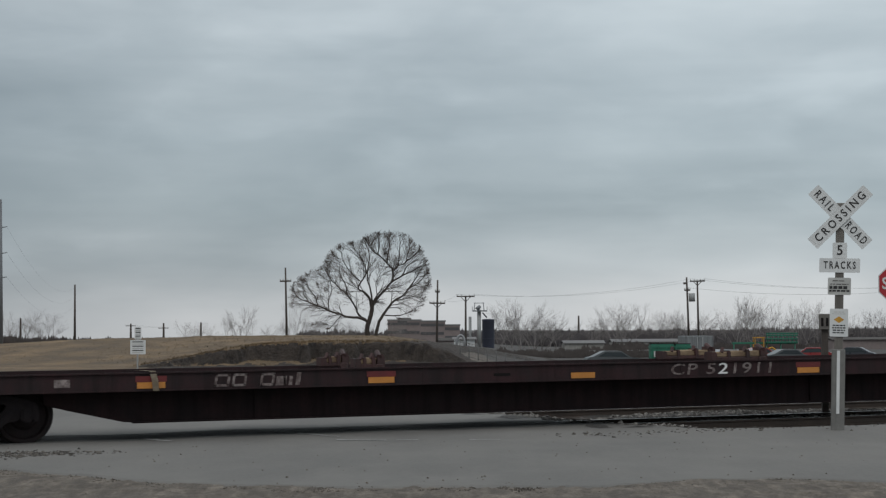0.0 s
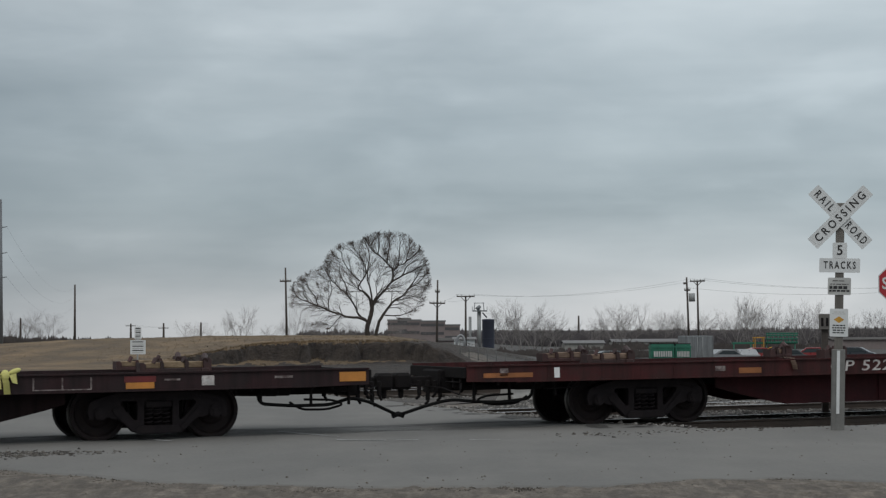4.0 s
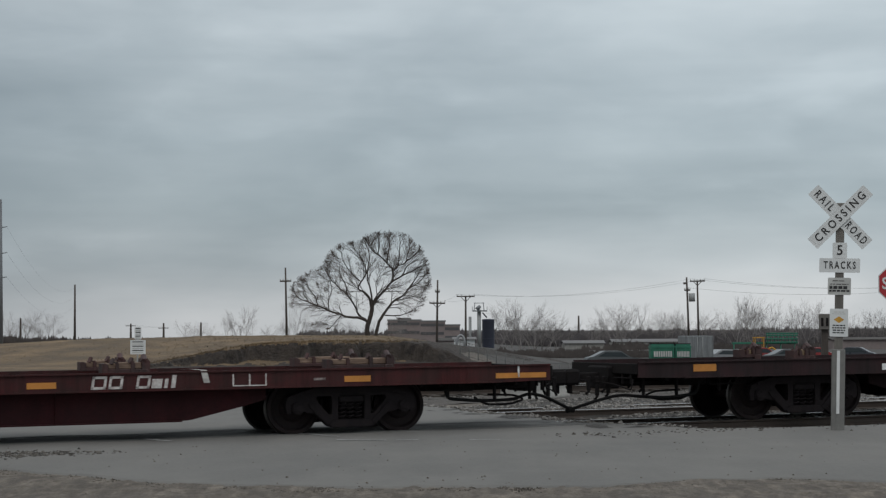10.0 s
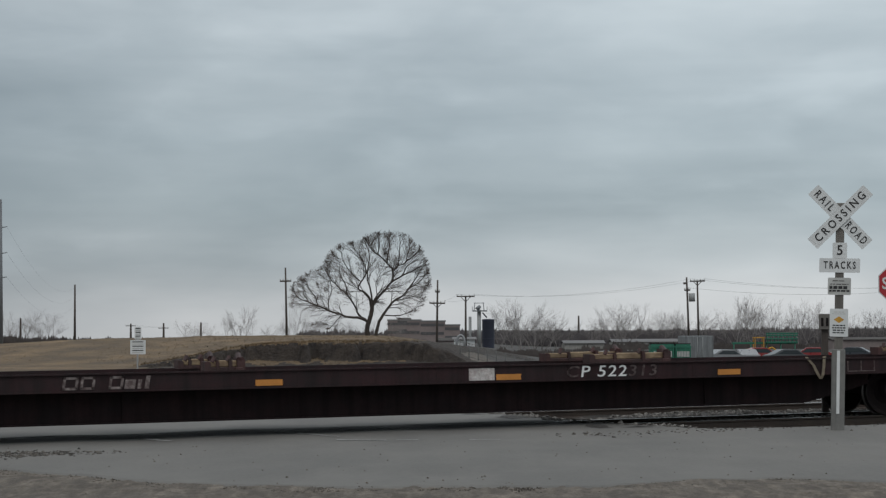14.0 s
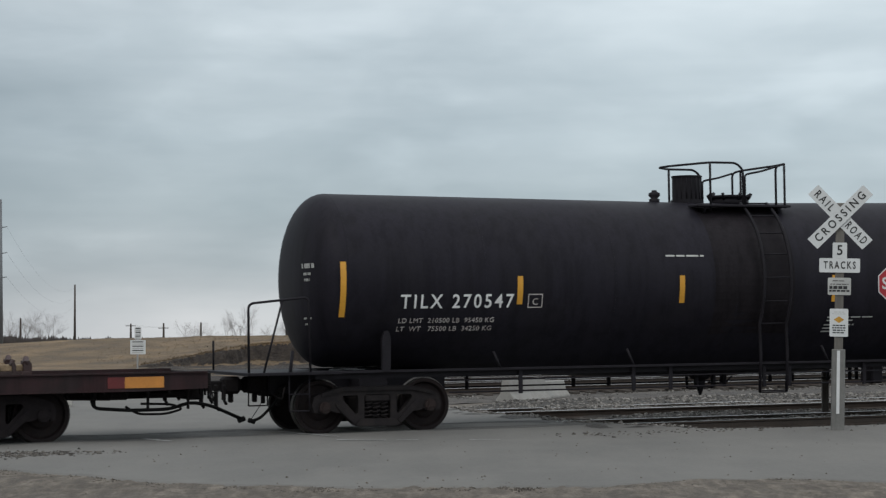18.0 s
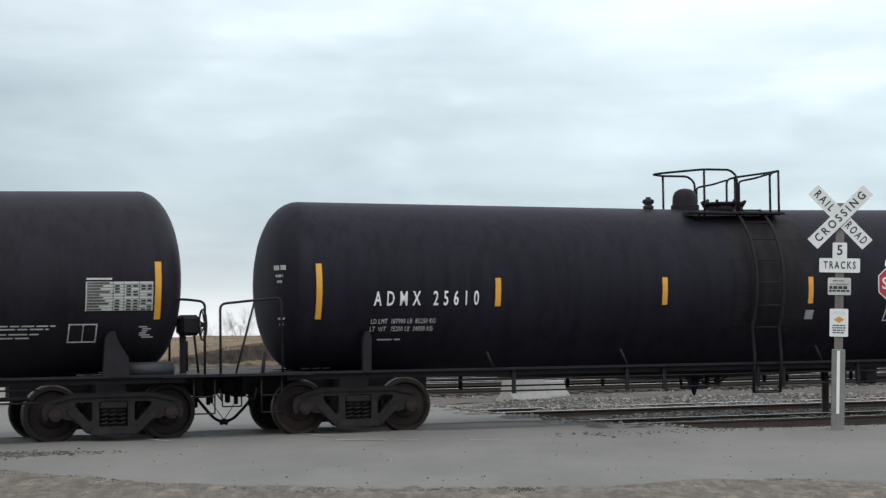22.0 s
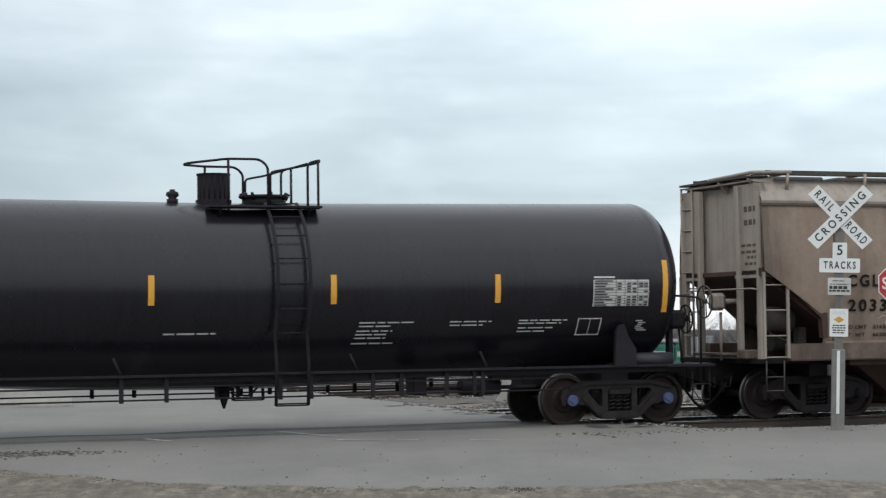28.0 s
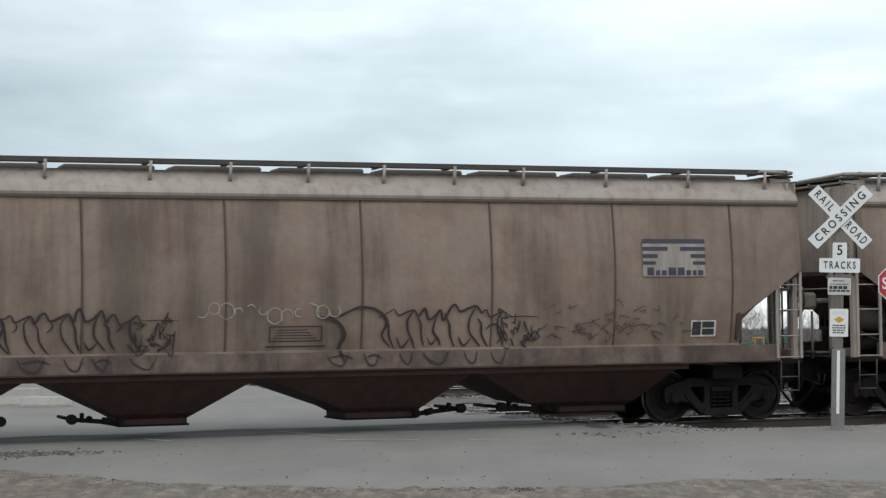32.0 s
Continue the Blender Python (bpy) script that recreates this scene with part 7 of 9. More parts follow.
def earth_mound():
    """A low grassed bank with a raw cut face towards the tracks."""
    def height(x, y):
        n1 = noise.noise(Vector((x * 0.13, y * 0.09, 2)))
        n2 = noise.noise(Vector((x * 0.6, y * 0.4, 5)))
        n3 = noise.noise(Vector((x * 1.9, y * 1.2, 8)))
        k = y / 120
        crest = (0.75 + 0.59 * smooth_step(-40 * k, -23 * k, x)) * (1 - 0.9 * smooth_step(-6.5 * k, 2.5 * k, x) ** 1.3)
        bank = 1.22 * smooth_step(-17, -7.0, x) * (1 - 0.75 * smooth_step(-1.5, 2.2, x))
        n4 = noise.noise(Vector((x * 4.5, y * 3.5, 3)))
        face = 74 + 1.3 * n1 + 1.3 * n2 + 0.6 * n3
        face += 0.35 * n4
        cut = 0.72 * smooth_step(face, face + 0.55 + 0.35 * n3, y) + 0.28 * smooth_step(face - 2.6, face + 0.2, y)
        bank += 0.1 * n3 * smooth_step(-15, -10, x)
        roll = smooth_step(74, 122, y)
        h = bank * cut * (1 - roll) + crest * roll
        h *= smooth_step(240, 190, y)
        h *= 1 - (1 - smooth_step(165, 118, y)) * smooth_step(-0.15, -0.23, x / y)
        edge = smooth_step(0.02, 0.2, h)
        return h + edge * (0.03 * n1 + (0.06 + 0.14 * cut * (1 - cut) * 4) * n2 + (0.03 + 0.12 * cut * (1 - cut) * 4) * n3 + 0.08 * cut * (1 - cut) * 4 * n4) - 0.06
    xs, ys = list(np.arange(-62, -20, 0.6)) + list(np.arange(-20, 6, 0.16)) + list(np.arange(6, 12.1, 0.6)), list(np.arange(69, 78.5, 0.1)) + list(np.arange(78.5, 84, 0.3)) + list(np.arange(84, 130, 1.0)) + list(np.arange(130, 250, 3.0))
    verts = [(float(x), float(y) * REACH, height(float(x), float(y)) - lot_drop(float(x), float(y) * REACH) - 0.005 * max(0.0, float(y) * REACH - 200)) for y in ys for x in xs]
    n = len(xs)
    faces = [(j * n + i, j * n + i + 1, (j + 1) * n + i + 1, (j + 1) * n + i) for j in range(len(ys) - 1) for i in range(n - 1)]
    me = bpy.data.meshes.new("earth_mound")
    me.from_pydata(verts, [], faces)
    me.materials.append(M["dry_grass"])
    me.materials.append(M["bare_soil"])
    for p in me.polygons:
        x, y, z = p.center.x, p.center.y / REACH, p.center.z
        rough = noise.noise(Vector((x * 0.9, y * 0.9, 1))) + 0.5 * noise.noise(Vector((x * 3.0, y * 3.0, 6)))
        soil = y < 80 and -16.5 + 2 * rough < x and (p.normal.z < 0.9 or y < 74.0 + 1.2 * rough)
        soil = soil or (y < 88 and x > -2.5 + 2.5 * rough and z > -0.05)
        soil = soil or x / max(1.0, y) > -0.012 + 0.01 * noise.noise(Vector((x * 0.2, y * 0.1, 9)))
        p.material_index = 1 if soil else 0
    shade(me, True)
    return tagged(new("earth_mound", me), "low bank of dry tan grass with a dark raw soil face", "earth bank", kind="structure")


earth_mound()


def field(name, label, category, x0, x1, y0, y1, material, step):
    xs, ys = np.arange(x0, x1 + 0.1, step), np.concatenate([np.arange(y0, 130, step), np.geomspace(130, y1, 30)])
    verts = []
    for j, y in enumerate(ys):
        for i, x in enumerate(xs):
            rag = 3.0 * noise.noise(Vector((x * 0.2, y * 0.2, 3))) if j == 0 else 0.0
            verts.append((float(x), float(y) + rag, ground_z(float(x), float(y)) + (0.03 if j else -0.05)))
    n = len(xs)
    faces = [(j * n + i, j * n + i + 1, (j + 1) * n + i + 1, (j + 1) * n + i) for j in range(len(ys) - 1) for i in range(n - 1)]
    me = bpy.data.meshes.new(name)
    me.from_pydata(verts, [], faces)
    me.materials.append(material)
    shade(me, True)
    return tagged(new(name, me), label, category, kind="structure")


field("far_lot", "dark worn ground of the lot beyond the tracks", "ground", -8, 260, 76, 820, M["far_ground"], 4.0)
def bare_patch():
    """Raw soil before the foot of the cut bank."""
    xs, ys = np.arange(-16.0, 1.0, 0.5), np.arange(70.0, 92.0, 0.5)
    index, verts, faces = {}, [], []

    def vert(i, j):
        if (i, j) not in index:
            x, y = float(xs[i]), float(ys[j])
            index[(i, j)] = len(verts)
            verts.append((x, y, ground_z(x, y) + 0.045 + 0.03 * noise.noise(Vector((x, y, 0)))))
        return index[(i, j)]

    for j in range(len(ys) - 1):
        for i in range(len(xs) - 1):
            x, y = float(xs[i]), float(ys[j])
            if x > -13.5 + 3 * noise.noise(Vector((x * 0.4, y * 0.4, 8))) + 0.12 * (88 - y):
                faces.append((vert(i, j), vert(i + 1, j), vert(i + 1, j + 1), vert(i, j + 1)))
    me = bpy.data.meshes.new("bare_patch")
    me.from_pydata(verts, [], faces)
    me.materials.append(M["bare_soil"])
    shade(me, True)
    return tagged(new("bare_patch", me), "dark raw soil before the cut bank", "ground", kind="structure")


bare_patch()
field("dry_field", "dry tan grass beside the bank", "ground", -260, -8, 70, 820, M["dry_grass"], 4.0)


def tufts():
    """Dry grass blades over the bank and hanging from the lip of its cut face."""
    rnd = random.Random(17)
    top = bpy.data.objects["earth_mound"].data
    verts, faces = [], []
    polys = [q for q in top.polygons if q.material_index == 0 and q.center.z > 0.1 and q.center.y < 260]
    lip = [q for q in polys if q.center.y < 97 and q.center.x > -20 and q.center.z > 0.35]
    for i in range(9000):
        near = i % 3 == 0 and bool(lip)
        c = rnd.choice(lip if near else polys).center
        x, y = c.x + rnd.uniform(-0.3, 0.3), c.y + rnd.uniform(-0.15, 0.15)
        h, w = (rnd.uniform(0.03, 0.13), rnd.uniform(0.015, 0.05)) if near else (rnd.uniform(0.03, 0.09), rnd.uniform(0.02, 0.05))
        b = len(verts)
        verts += [(x - w, y, c.z - 0.06), (x + w, y, c.z - 0.06), (x + rnd.uniform(-0.12, 0.12), y + rnd.uniform(-0.12, 0.1), c.z + h)]
        faces.append((b, b + 1, b + 2))
    me = bpy.data.meshes.new("dry_grass")
    me.from_pydata(verts, [], faces)
    me.materials.append(M["dry_grass"])
    return tagged(new("dry_grass", me), "dry tan grass blades on the bank", "grass", kind="stuff")


tufts()


# -- trees in winter --
def tube_lists(verts, faces, pts, radii, seg):
    side = None
    base = len(verts)
    n = len(pts)
    for i, p in enumerate(pts):
        d = (pts[min(i + 1, n - 1)] - pts[max(i - 1, 0)]).normalized()
        if side is None:
            side = d.orthogonal().normalized()
        side = (side - d * side.dot(d)).normalized()
        up = d.cross(side)
        for k in range(seg):
            a = 2 * math.pi * k / seg
            verts.append(p + (side * math.cos(a) + up * math.sin(a)) * radii[i])
    for i in range(n - 1):
        for k in range(seg):
            a, b = base + i * seg + k, base + i * seg + (k + 1) % seg
            faces.append((a, b, b + seg, a + seg))


def grow(out, twigs, rnd, start, direction, length, radius, level, depth, spread_, lift, droop=0.0):
    """One branch that bends as it goes, with side branches; the last ones are twigs."""
    steps = 5 if level < 2 else 4 if level < depth - 1 else 3
    pts, radii = [start], [radius]
    d = direction.normalized()
    for i in range(steps):
        wob = Vector((rnd.uniform(-1, 1), rnd.uniform(-1, 1), rnd.uniform(-0.7, 0.7))) * (0.22 if level < depth - 1 else 0.3)
        d = (d + wob + Vector((0, 0, lift - droop * i / steps))).normalized()
        pts.append(pts[-1] + d * length / steps)
        radii.append(radius * (1 - 0.62 * (i + 1) / steps))
    (out if level < depth - 1 else twigs).append((pts, radii, level))
    if level >= depth:
        return
    n = rnd.choice((4, 5)) if level < depth - 1 else 4
    for k in range(n):
        t = 0.3 + 0.68 * (k + rnd.random() * 0.8) / n
        i = min(steps - 1, int(t * steps))
        p = pts[i].lerp(pts[i + 1], t * steps - i)
        along = (pts[i + 1] - pts[i]).normalized()
        side = along.orthogonal().normalized()
        side.rotate(Matrix.Rotation(rnd.uniform(0, 6.283), 3, along))
        nd = along * math.cos(spread_) + side * math.sin(spread_) * rnd.uniform(0.7, 1.2)
        grow(out, twigs, rnd, p, nd, length * rnd.uniform(0.48, 0.68), radii[i] * rnd.uniform(0.42, 0.6), level + 1, depth, spread_, lift, droop)
    grow(out, twigs, rnd, pts[-1], d, length * 0.6, radii[-1] * 0.9, level + 1, depth, spread_, lift, droop)


def branch_mesh(name, branches, seg, material, least):
    verts, faces = [], []
    for pts, radii, level in branches:
        tube_lists(verts, faces, pts, [max(r, least) for r in radii], seg if level < 3 else 3)
    me = bpy.data.meshes.new(name)
    me.from_pydata(verts, [], faces)
    me.materials.append(material)
    shade(me, True)
    return me


def lone_tree():
    """The broad bare tree on the bank: a dark forked stem with a second one beside it, crooked limbs and a haze of twigs."""
    rnd = random.Random(21)
    d = 150.0
    k = d / 2800
    base = Vector((-133 * k, d * REACH, 1.2))
    tree = thing("bare_tree", "broad leafless tree with twin dark stems on the grassy bank", "tree", at=Matrix.Translation(base))
    out, twigs, limbs = [], [], []

    def limb(r0, r1, *points, depth=0.0, bare=0.0):
        """A crooked limb through (across, up) points; depth is how far its tip swings back or forward."""
        n = len(points) - 1
        pts = [Vector((x * k, depth * (i / n), z * k)) for i, (x, z) in enumerate(points)]
        fine = []
        for i in range(n):
            a, b, c, e = pts[max(0, i - 1)], pts[i], pts[i + 1], pts[min(n, i + 2)]
            for t in (0, 0.33, 0.66):
                p = 0.5 * ((2 * b) + (c - a) * t + (2 * a - 5 * b + 4 * c - e) * t * t + (3 * b - a - 3 * c + e) * t ** 3)
                fine.append(p + Vector((rnd.uniform(-1, 1), rnd.uniform(-1, 1), rnd.uniform(-1, 1))) * 0.035)
        fine.append(pts[-1])
        m = len(fine) - 1
        radii = [r0 + (r1 - r0) * (i / m) ** 0.8 for i in range(m + 1)]
        out.append((fine, radii, 0))
        limbs.append((fine, radii, bare))

    # the two stems
    limb(0.25, 0.19, (0, -8), (-1, 12), (1, 24), (6, 38), (8, 52), (9, 60), bare=1.0)
    limb(0.19, 0.05, (13, -8), (17, 14), (23, 32), (36, 50), (45, 62), (61, 71), (75, 89), (86, 104), depth=1.0, bare=0.45)
    # long low limb to one side, with its risers
    limb(0.15, 0.035, (-1, 26), (-12, 32), (-32, 34), (-48, 39), (-68, 46), (-88, 55), (-104, 61), (-120, 68), (-128, 78), depth=-1.4, bare=0.3)
    limb(0.06, 0.025, (-88, 55), (-93, 71), (-104, 86), (-106, 98), depth=-1.2)
    limb(0.06, 0.025, (-68, 46), (-70, 64), (-64, 82), (-68, 98), depth=1.0)
    limb(0.05, 0.025, (-104, 61), (-112, 72), (-116, 88), depth=0.8)
    limb(0.05, 0.02, (-48, 37), (-57, 25), (-65, 16), depth=-0.6)
    # second limb on that side
    limb(0.12, 0.03, (-3, 29), (-16, 38), (-23, 54), (-36, 73), (-54, 89), (-68, 104), (-77, 119), depth=1.6, bare=0.25)
    limb(0.06, 0.025, (-36, 73), (-40, 94), (-50, 112), (-50, 130), depth=1.0)
    # crooked inner limbs
    limb(0.13, 0.03, (6, 50), (4, 66), (-5, 77), (-16, 84), (-11, 96), (-2, 111), (-4, 125), (-11, 139), (-25, 157), depth=-1.5, bare=0.3)
    limb(0.1, 0.03, (8, 58), (5, 82), (0, 100), (0, 121), (3, 146), (-4, 166), depth=0.8, bare=0.3)
    limb(0.06, 0.025, (-11, 96), (-28, 112), (-42, 132), (-46, 150), depth=-1.0)
    # the strong limb to the other side and what rises from it
    limb(0.16, 0.035, (8, 54), (18, 68), (32, 84), (43, 96), (61, 107), (79, 116), (95, 124), depth=1.5, bare=0.35)
    limb(0.12, 0.03, (43, 96), (45, 116), (39, 125), (29, 136), (18, 145), (5, 157), (-2, 170), depth=-1.0)
    limb(0.09, 0.03, (44, 114), (54, 125), (66, 130), (70, 143), (75, 158), depth=1.4)
    limb(0.07, 0.025, (35, 128), (37, 150), (40, 168), (36, 180), depth=0.8)
    limb(0.06, 0.025, (18, 145), (21, 164), (18, 178), depth=-0.8)
    limb(0.06, 0.025, (66, 130), (82, 142), (92, 152), depth=-0.9)
    limb(0.06, 0.025, (54, 125), (56, 146), (58, 170), depth=-0.6)
    limb(0.07, 0.025, (61, 107), (72, 126), (90, 138), depth=1.2)
    limb(0.07, 0.02, (30, 37), (54, 36), (75, 43), (93, 54), depth=-1.3, bare=0.2)
    limb(0.07, 0.02, (45, 62), (64, 66), (82, 71), (100, 79), depth=1.5)
    limb(0.07, 0.02, (70, 82), (90, 94), (104, 108), depth=-1.0)
    limb(0.05, 0.02, (18, 68), (14, 90), (22, 112), depth=1.4)

    def inside(p):
        """Whether a twig's tip lies within the uneven outline of the crown."""
        x, z = p.x / k, p.z / k
        lump = 1 + 0.1 * noise.noise(Vector((x * 0.03, z * 0.03, 4)))
        dome = ((x - 33) / 81) ** 2 + ((z - 104) / 82) ** 2
        lobe = ((x + 62) / 76) ** 2 + ((z - 66) / 62) ** 2
        shoulder = ((x + 22) / 62) ** 2 + ((z - 108) / 60) ** 2
        return min(dome, lobe, shoulder) < lump + rnd.uniform(-0.12, 0.12) and z > 12

    def spray_out(start, along, length, radius, level):
        steps = 4
        away = start - Vector((0.5, 0, 4.4))
        along = along.normalized() + away.normalized() * 0.3
        bend = Vector((rnd.uniform(-1, 1), rnd.uniform(-1, 1), rnd.uniform(-0.3, 0.7))) * 0.06
        for attempt in range(4):
            pts, radii, dvec = [start], [radius], along.normalized()
            for i in range(steps):
                dvec = (dvec + bend + Vector((rnd.uniform(-1, 1), rnd.uniform(-1, 1), rnd.uniform(-1, 1))) * 0.12).normalized()
                pts.append(pts[-1] + dvec * length / steps)
                radii.append(radius * (1 - 0.6 * (i + 1) / steps))
            if inside(pts[-1]):
                break
            length *= 0.6
        else:
            return
        (out if level < 2 else twigs).append((pts, radii, level + 1))
        if level == 3:
            return
        n = (4, 4, 3)[level]
        for j in range(n):
            t = 0.25 + 0.75 * (j + rnd.random()) / n
            i = min(steps - 1, int(t * steps))
            p = pts[i].lerp(pts[i + 1], t * steps - i)
            ax = (pts[i + 1] - pts[i]).normalized()
            side = ax.orthogonal().normalized()
            side.rotate(Matrix.Rotation(rnd.uniform(0, 6.283), 3, ax))
            spray_out(p, ax * 0.8 + side * rnd.uniform(0.5, 0.8), length * rnd.uniform(0.5, 0.75), radii[i] * 0.55, level + 1)

    for pts, radii, bare in limbs:
        n = len(pts)
        for j in range(1, n):
            if j / n < bare * 0.75 or rnd.random() < 0.12:
                continue
            ax = (pts[j] - pts[j - 1]).normalized()
            for _ in range(1 if j < n - 2 else 2):
                side = ax.orthogonal().normalized()
                side.rotate(Matrix.Rotation(rnd.uniform(0, 6.283), 3, ax))
                spray_out(pts[j], ax * 0.7 + side * rnd.uniform(0.45, 0.85) + Vector((0, 0, 0.12)), rnd.uniform(1.0, 1.9), max(0.016, radii[j] * 0.42), 0)
    t = new("trunk", branch_mesh("trunk", out, 7, M["bark"], 0.01))
    t.parent = tree
    c = new("crown", branch_mesh("crown", twigs, 3, M["twig"], 0.0058))
    c.parent = tree
    return tree


lone_tree()


def small_tree_meshes(seed, high, upright):
    rnd = random.Random(seed)
    out, twigs = [], []
    stems = rnd.choice((2, 3, 3))
    for i in range(stems):
        lean = (i - (stems - 1) / 2) / stems * 1.5
        grow(out, twigs, rnd, Vector((lean * 0.6, rnd.uniform(-0.4, 0.4), -0.3)), Vector((lean + rnd.uniform(-0.1, 0.1), rnd.uniform(-0.5, 0.5), 1)), high * rnd.uniform(0.38, 0.52), 0.085, 0, 3, 0.55 if upright else 0.68, 0.06)
    top = max(p.z for pts, _, _ in twigs for p in pts)
    for pts, _, _ in out + twigs:
        for i in range(len(pts)):
            pts[i] = pts[i] * (high / top)
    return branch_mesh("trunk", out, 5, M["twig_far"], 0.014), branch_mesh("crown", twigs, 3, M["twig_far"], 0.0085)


KINDS = [small_tree_meshes(s, 9.0, s % 2) for s in (31, 32, 33, 34, 35)]


def distant_tree(a, top, base, d, kind, turn=0.0, wide=1.0):
    tree = thing("distant_tree", "leafless tree in the distance, paled by haze in its colour", "tree", "distant bare trees")
    p, q = ahead(a, base, d), ahead(a, top, d)
    p.z = ground_z(p.x, p.y) - 0.08
    h = q.z - p.z
    tree.matrix_basis = Matrix.Translation(p) @ pose(0, 0, 0, 0, 0, turn)
    for name, me in zip(("trunk", "crown"), KINDS[kind]):
        o = new(name, me)
        o.parent = tree
        o.scale = (h / 9.0 * wide * 1.15, h / 9.0 * wide * 1.15, h / 9.0)
    return tree


def row_of_trees(*rows):
    for i, (a, top, base, d, kind, wide) in enumerate(rows):
        distant_tree(a, top, base, d, kind, i * 77.0 + a, wide)


# beyond the field
row_of_trees((-752, 42, -8, 420, 0, 1.1), (-700, 32, -8, 430, 2, 1.2), (-725, 26, -8, 440, 1, 1.3), (-768, 30, -8, 440, 3, 1.0), (-445, 22, -10, 400, 1, 1.1), (-358, 46, -8, 400, 2, 0.8), (-376, 30, -8, 410, 0, 0.9), (-318, 24, -8, 420, 3, 1.2), (-262, 56, -8, 380, 4, 0.6), (-272, 30, -8, 390, 1, 0.9), (-430, 18, -9, 400, 4, 1.2))
# round the brick building
row_of_trees((-190, 24, -8, 300, 3, 1.5), (-215, 20, -8, 310, 2, 1.4), (-90, 26, -8, 320, 4, 1.4), (-60, 18, -8, 330, 1, 1.6), (-145, 22, -8, 300, 0, 1.3))
# behind the plant
row_of_trees((118, 54, -14, 330, 0, 0.8), (140, 60, -14, 330, 2, 0.8), (160, 48, -14, 340, 3, 1.0), (182, 36, -14, 330, 1, 1.1), (100, 40, -14, 340, 4, 1.0), (204, 20, -12, 360, 2, 1.3), (128, 40, -14, 320, 1, 1.1), (172, 30, -14, 315, 4, 1.3))
# past the lot
row_of_trees((282, 30, -6, 420, 1, 1.2), (306, 50, -6, 400, 2, 0.9), (332, 56, -6, 410, 0, 0.9), (352, 40, -6, 420, 3, 1.0), (378, 38, -6, 430, 4, 1.2), (398, 46, -6, 400, 1, 0.8), (416, 38, -6, 410, 2, 1.1), (262, 24, -6, 430, 4, 1.3), (440, 36, -6, 420, 0, 1.2), (320, 34, -6, 380, 4, 1.4))
# by the crossing sign
row_of_trees((470, 36, -6, 420, 3, 1.1), (492, 28, -6, 430, 1, 1.2), (524, 62, -6, 380, 2, 0.7), (540, 72, -6, 370, 4, 0.7), (566, 62, -6, 380, 0, 0.8), (588, 48, -6, 390, 3, 0.9), (550, 50, -6, 360, 1, 1.1), (515, 44, -6, 400, 0, 1.0), (506, 30, -6, 410, 4, 1.3))
# at the far right
row_of_trees((608, 40, -6, 400, 1, 1.0), (634, 58, -6, 390, 2, 0.8), (652, 50, -6, 400, 0, 0.9), (668, 38, -6, 410, 4, 1.1), (730, 40, -6, 400, 1, 1.0), (748, 34, -6, 410, 3, 1.0), (776, 40, -6, 400, 2, 0.9), (700, 34, -6, 410, 0, 1.1), (800, 44, -6, 400, 4, 1.0))


def far_woods(name, label, bands, crowns, seed, material="brush"):
    """A belt of leafless woods: rounded crowns of many fine sprays over one another, uneven along the top."""
    rnd = random.Random(seed)
    verts, faces = [], []
    for a0, a1, d, base, top, share in bands:
        for _ in range(int(crowns * share)):
            a = rnd.uniform(a0, a1)
            t = base + (top(a) - base) * rnd.uniform(0.6, 1.0)
            dd, half = d * rnd.uniform(0.97, 1.05), rnd.uniform(7, 17)
            for _ in range(46):
                u = rnd.uniform(-1, 1)
                high = math.sqrt(max(0.0, 1 - u * u)) * rnd.uniform(0.55, 1.0) + rnd.uniform(0.0, 0.08)
                p = ahead(a + u * half * rnd.uniform(0.3, 0.9), base + (t - base) * max(0.0, high - 0.5), dd)
                q = ahead(a + u * half, base + (t - base) * high, dd)
                w = dd / 2800 * rnd.uniform(0.35, 0.9)
                b = len(verts)
                m = p.lerp(q, 0.5)
                y = rnd.uniform(-2, 2)
                verts += [p + Vector((-w, y, 0)), p + Vector((w, y, 0)), m + Vector((w * 1.8, y, 0)), q + Vector((rnd.uniform(-w, w), y, 0)), m + Vector((-w * 1.8, y, 0))]
                faces += [(b, b + 1, b + 2, b + 4), (b + 4, b + 2, b + 3)]
    me = bpy.data.meshes.new(name)
    me.from_pydata(verts, [], faces)
    me.materials.append(M[material])
    return tagged(new(name, me), label, "woods", kind="stuff")


def wavy(base, amp, seed, freq=0.02):
    return lambda a: base + amp * noise.noise(Vector((a * freq, seed, 0))) + amp * 0.6 * noise.noise(Vector((a * freq * 4.5, seed, 3)))


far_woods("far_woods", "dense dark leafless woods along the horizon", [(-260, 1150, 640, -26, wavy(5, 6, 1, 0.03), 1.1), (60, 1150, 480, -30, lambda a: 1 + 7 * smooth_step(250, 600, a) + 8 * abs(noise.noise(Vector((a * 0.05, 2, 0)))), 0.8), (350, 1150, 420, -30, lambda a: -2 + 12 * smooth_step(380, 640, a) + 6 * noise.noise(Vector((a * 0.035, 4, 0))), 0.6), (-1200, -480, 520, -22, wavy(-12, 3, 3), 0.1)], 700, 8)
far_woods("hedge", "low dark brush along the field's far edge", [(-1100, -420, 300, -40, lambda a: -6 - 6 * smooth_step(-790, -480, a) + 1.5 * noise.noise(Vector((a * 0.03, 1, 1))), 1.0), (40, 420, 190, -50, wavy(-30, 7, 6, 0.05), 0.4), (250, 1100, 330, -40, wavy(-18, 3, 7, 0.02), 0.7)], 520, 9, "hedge")


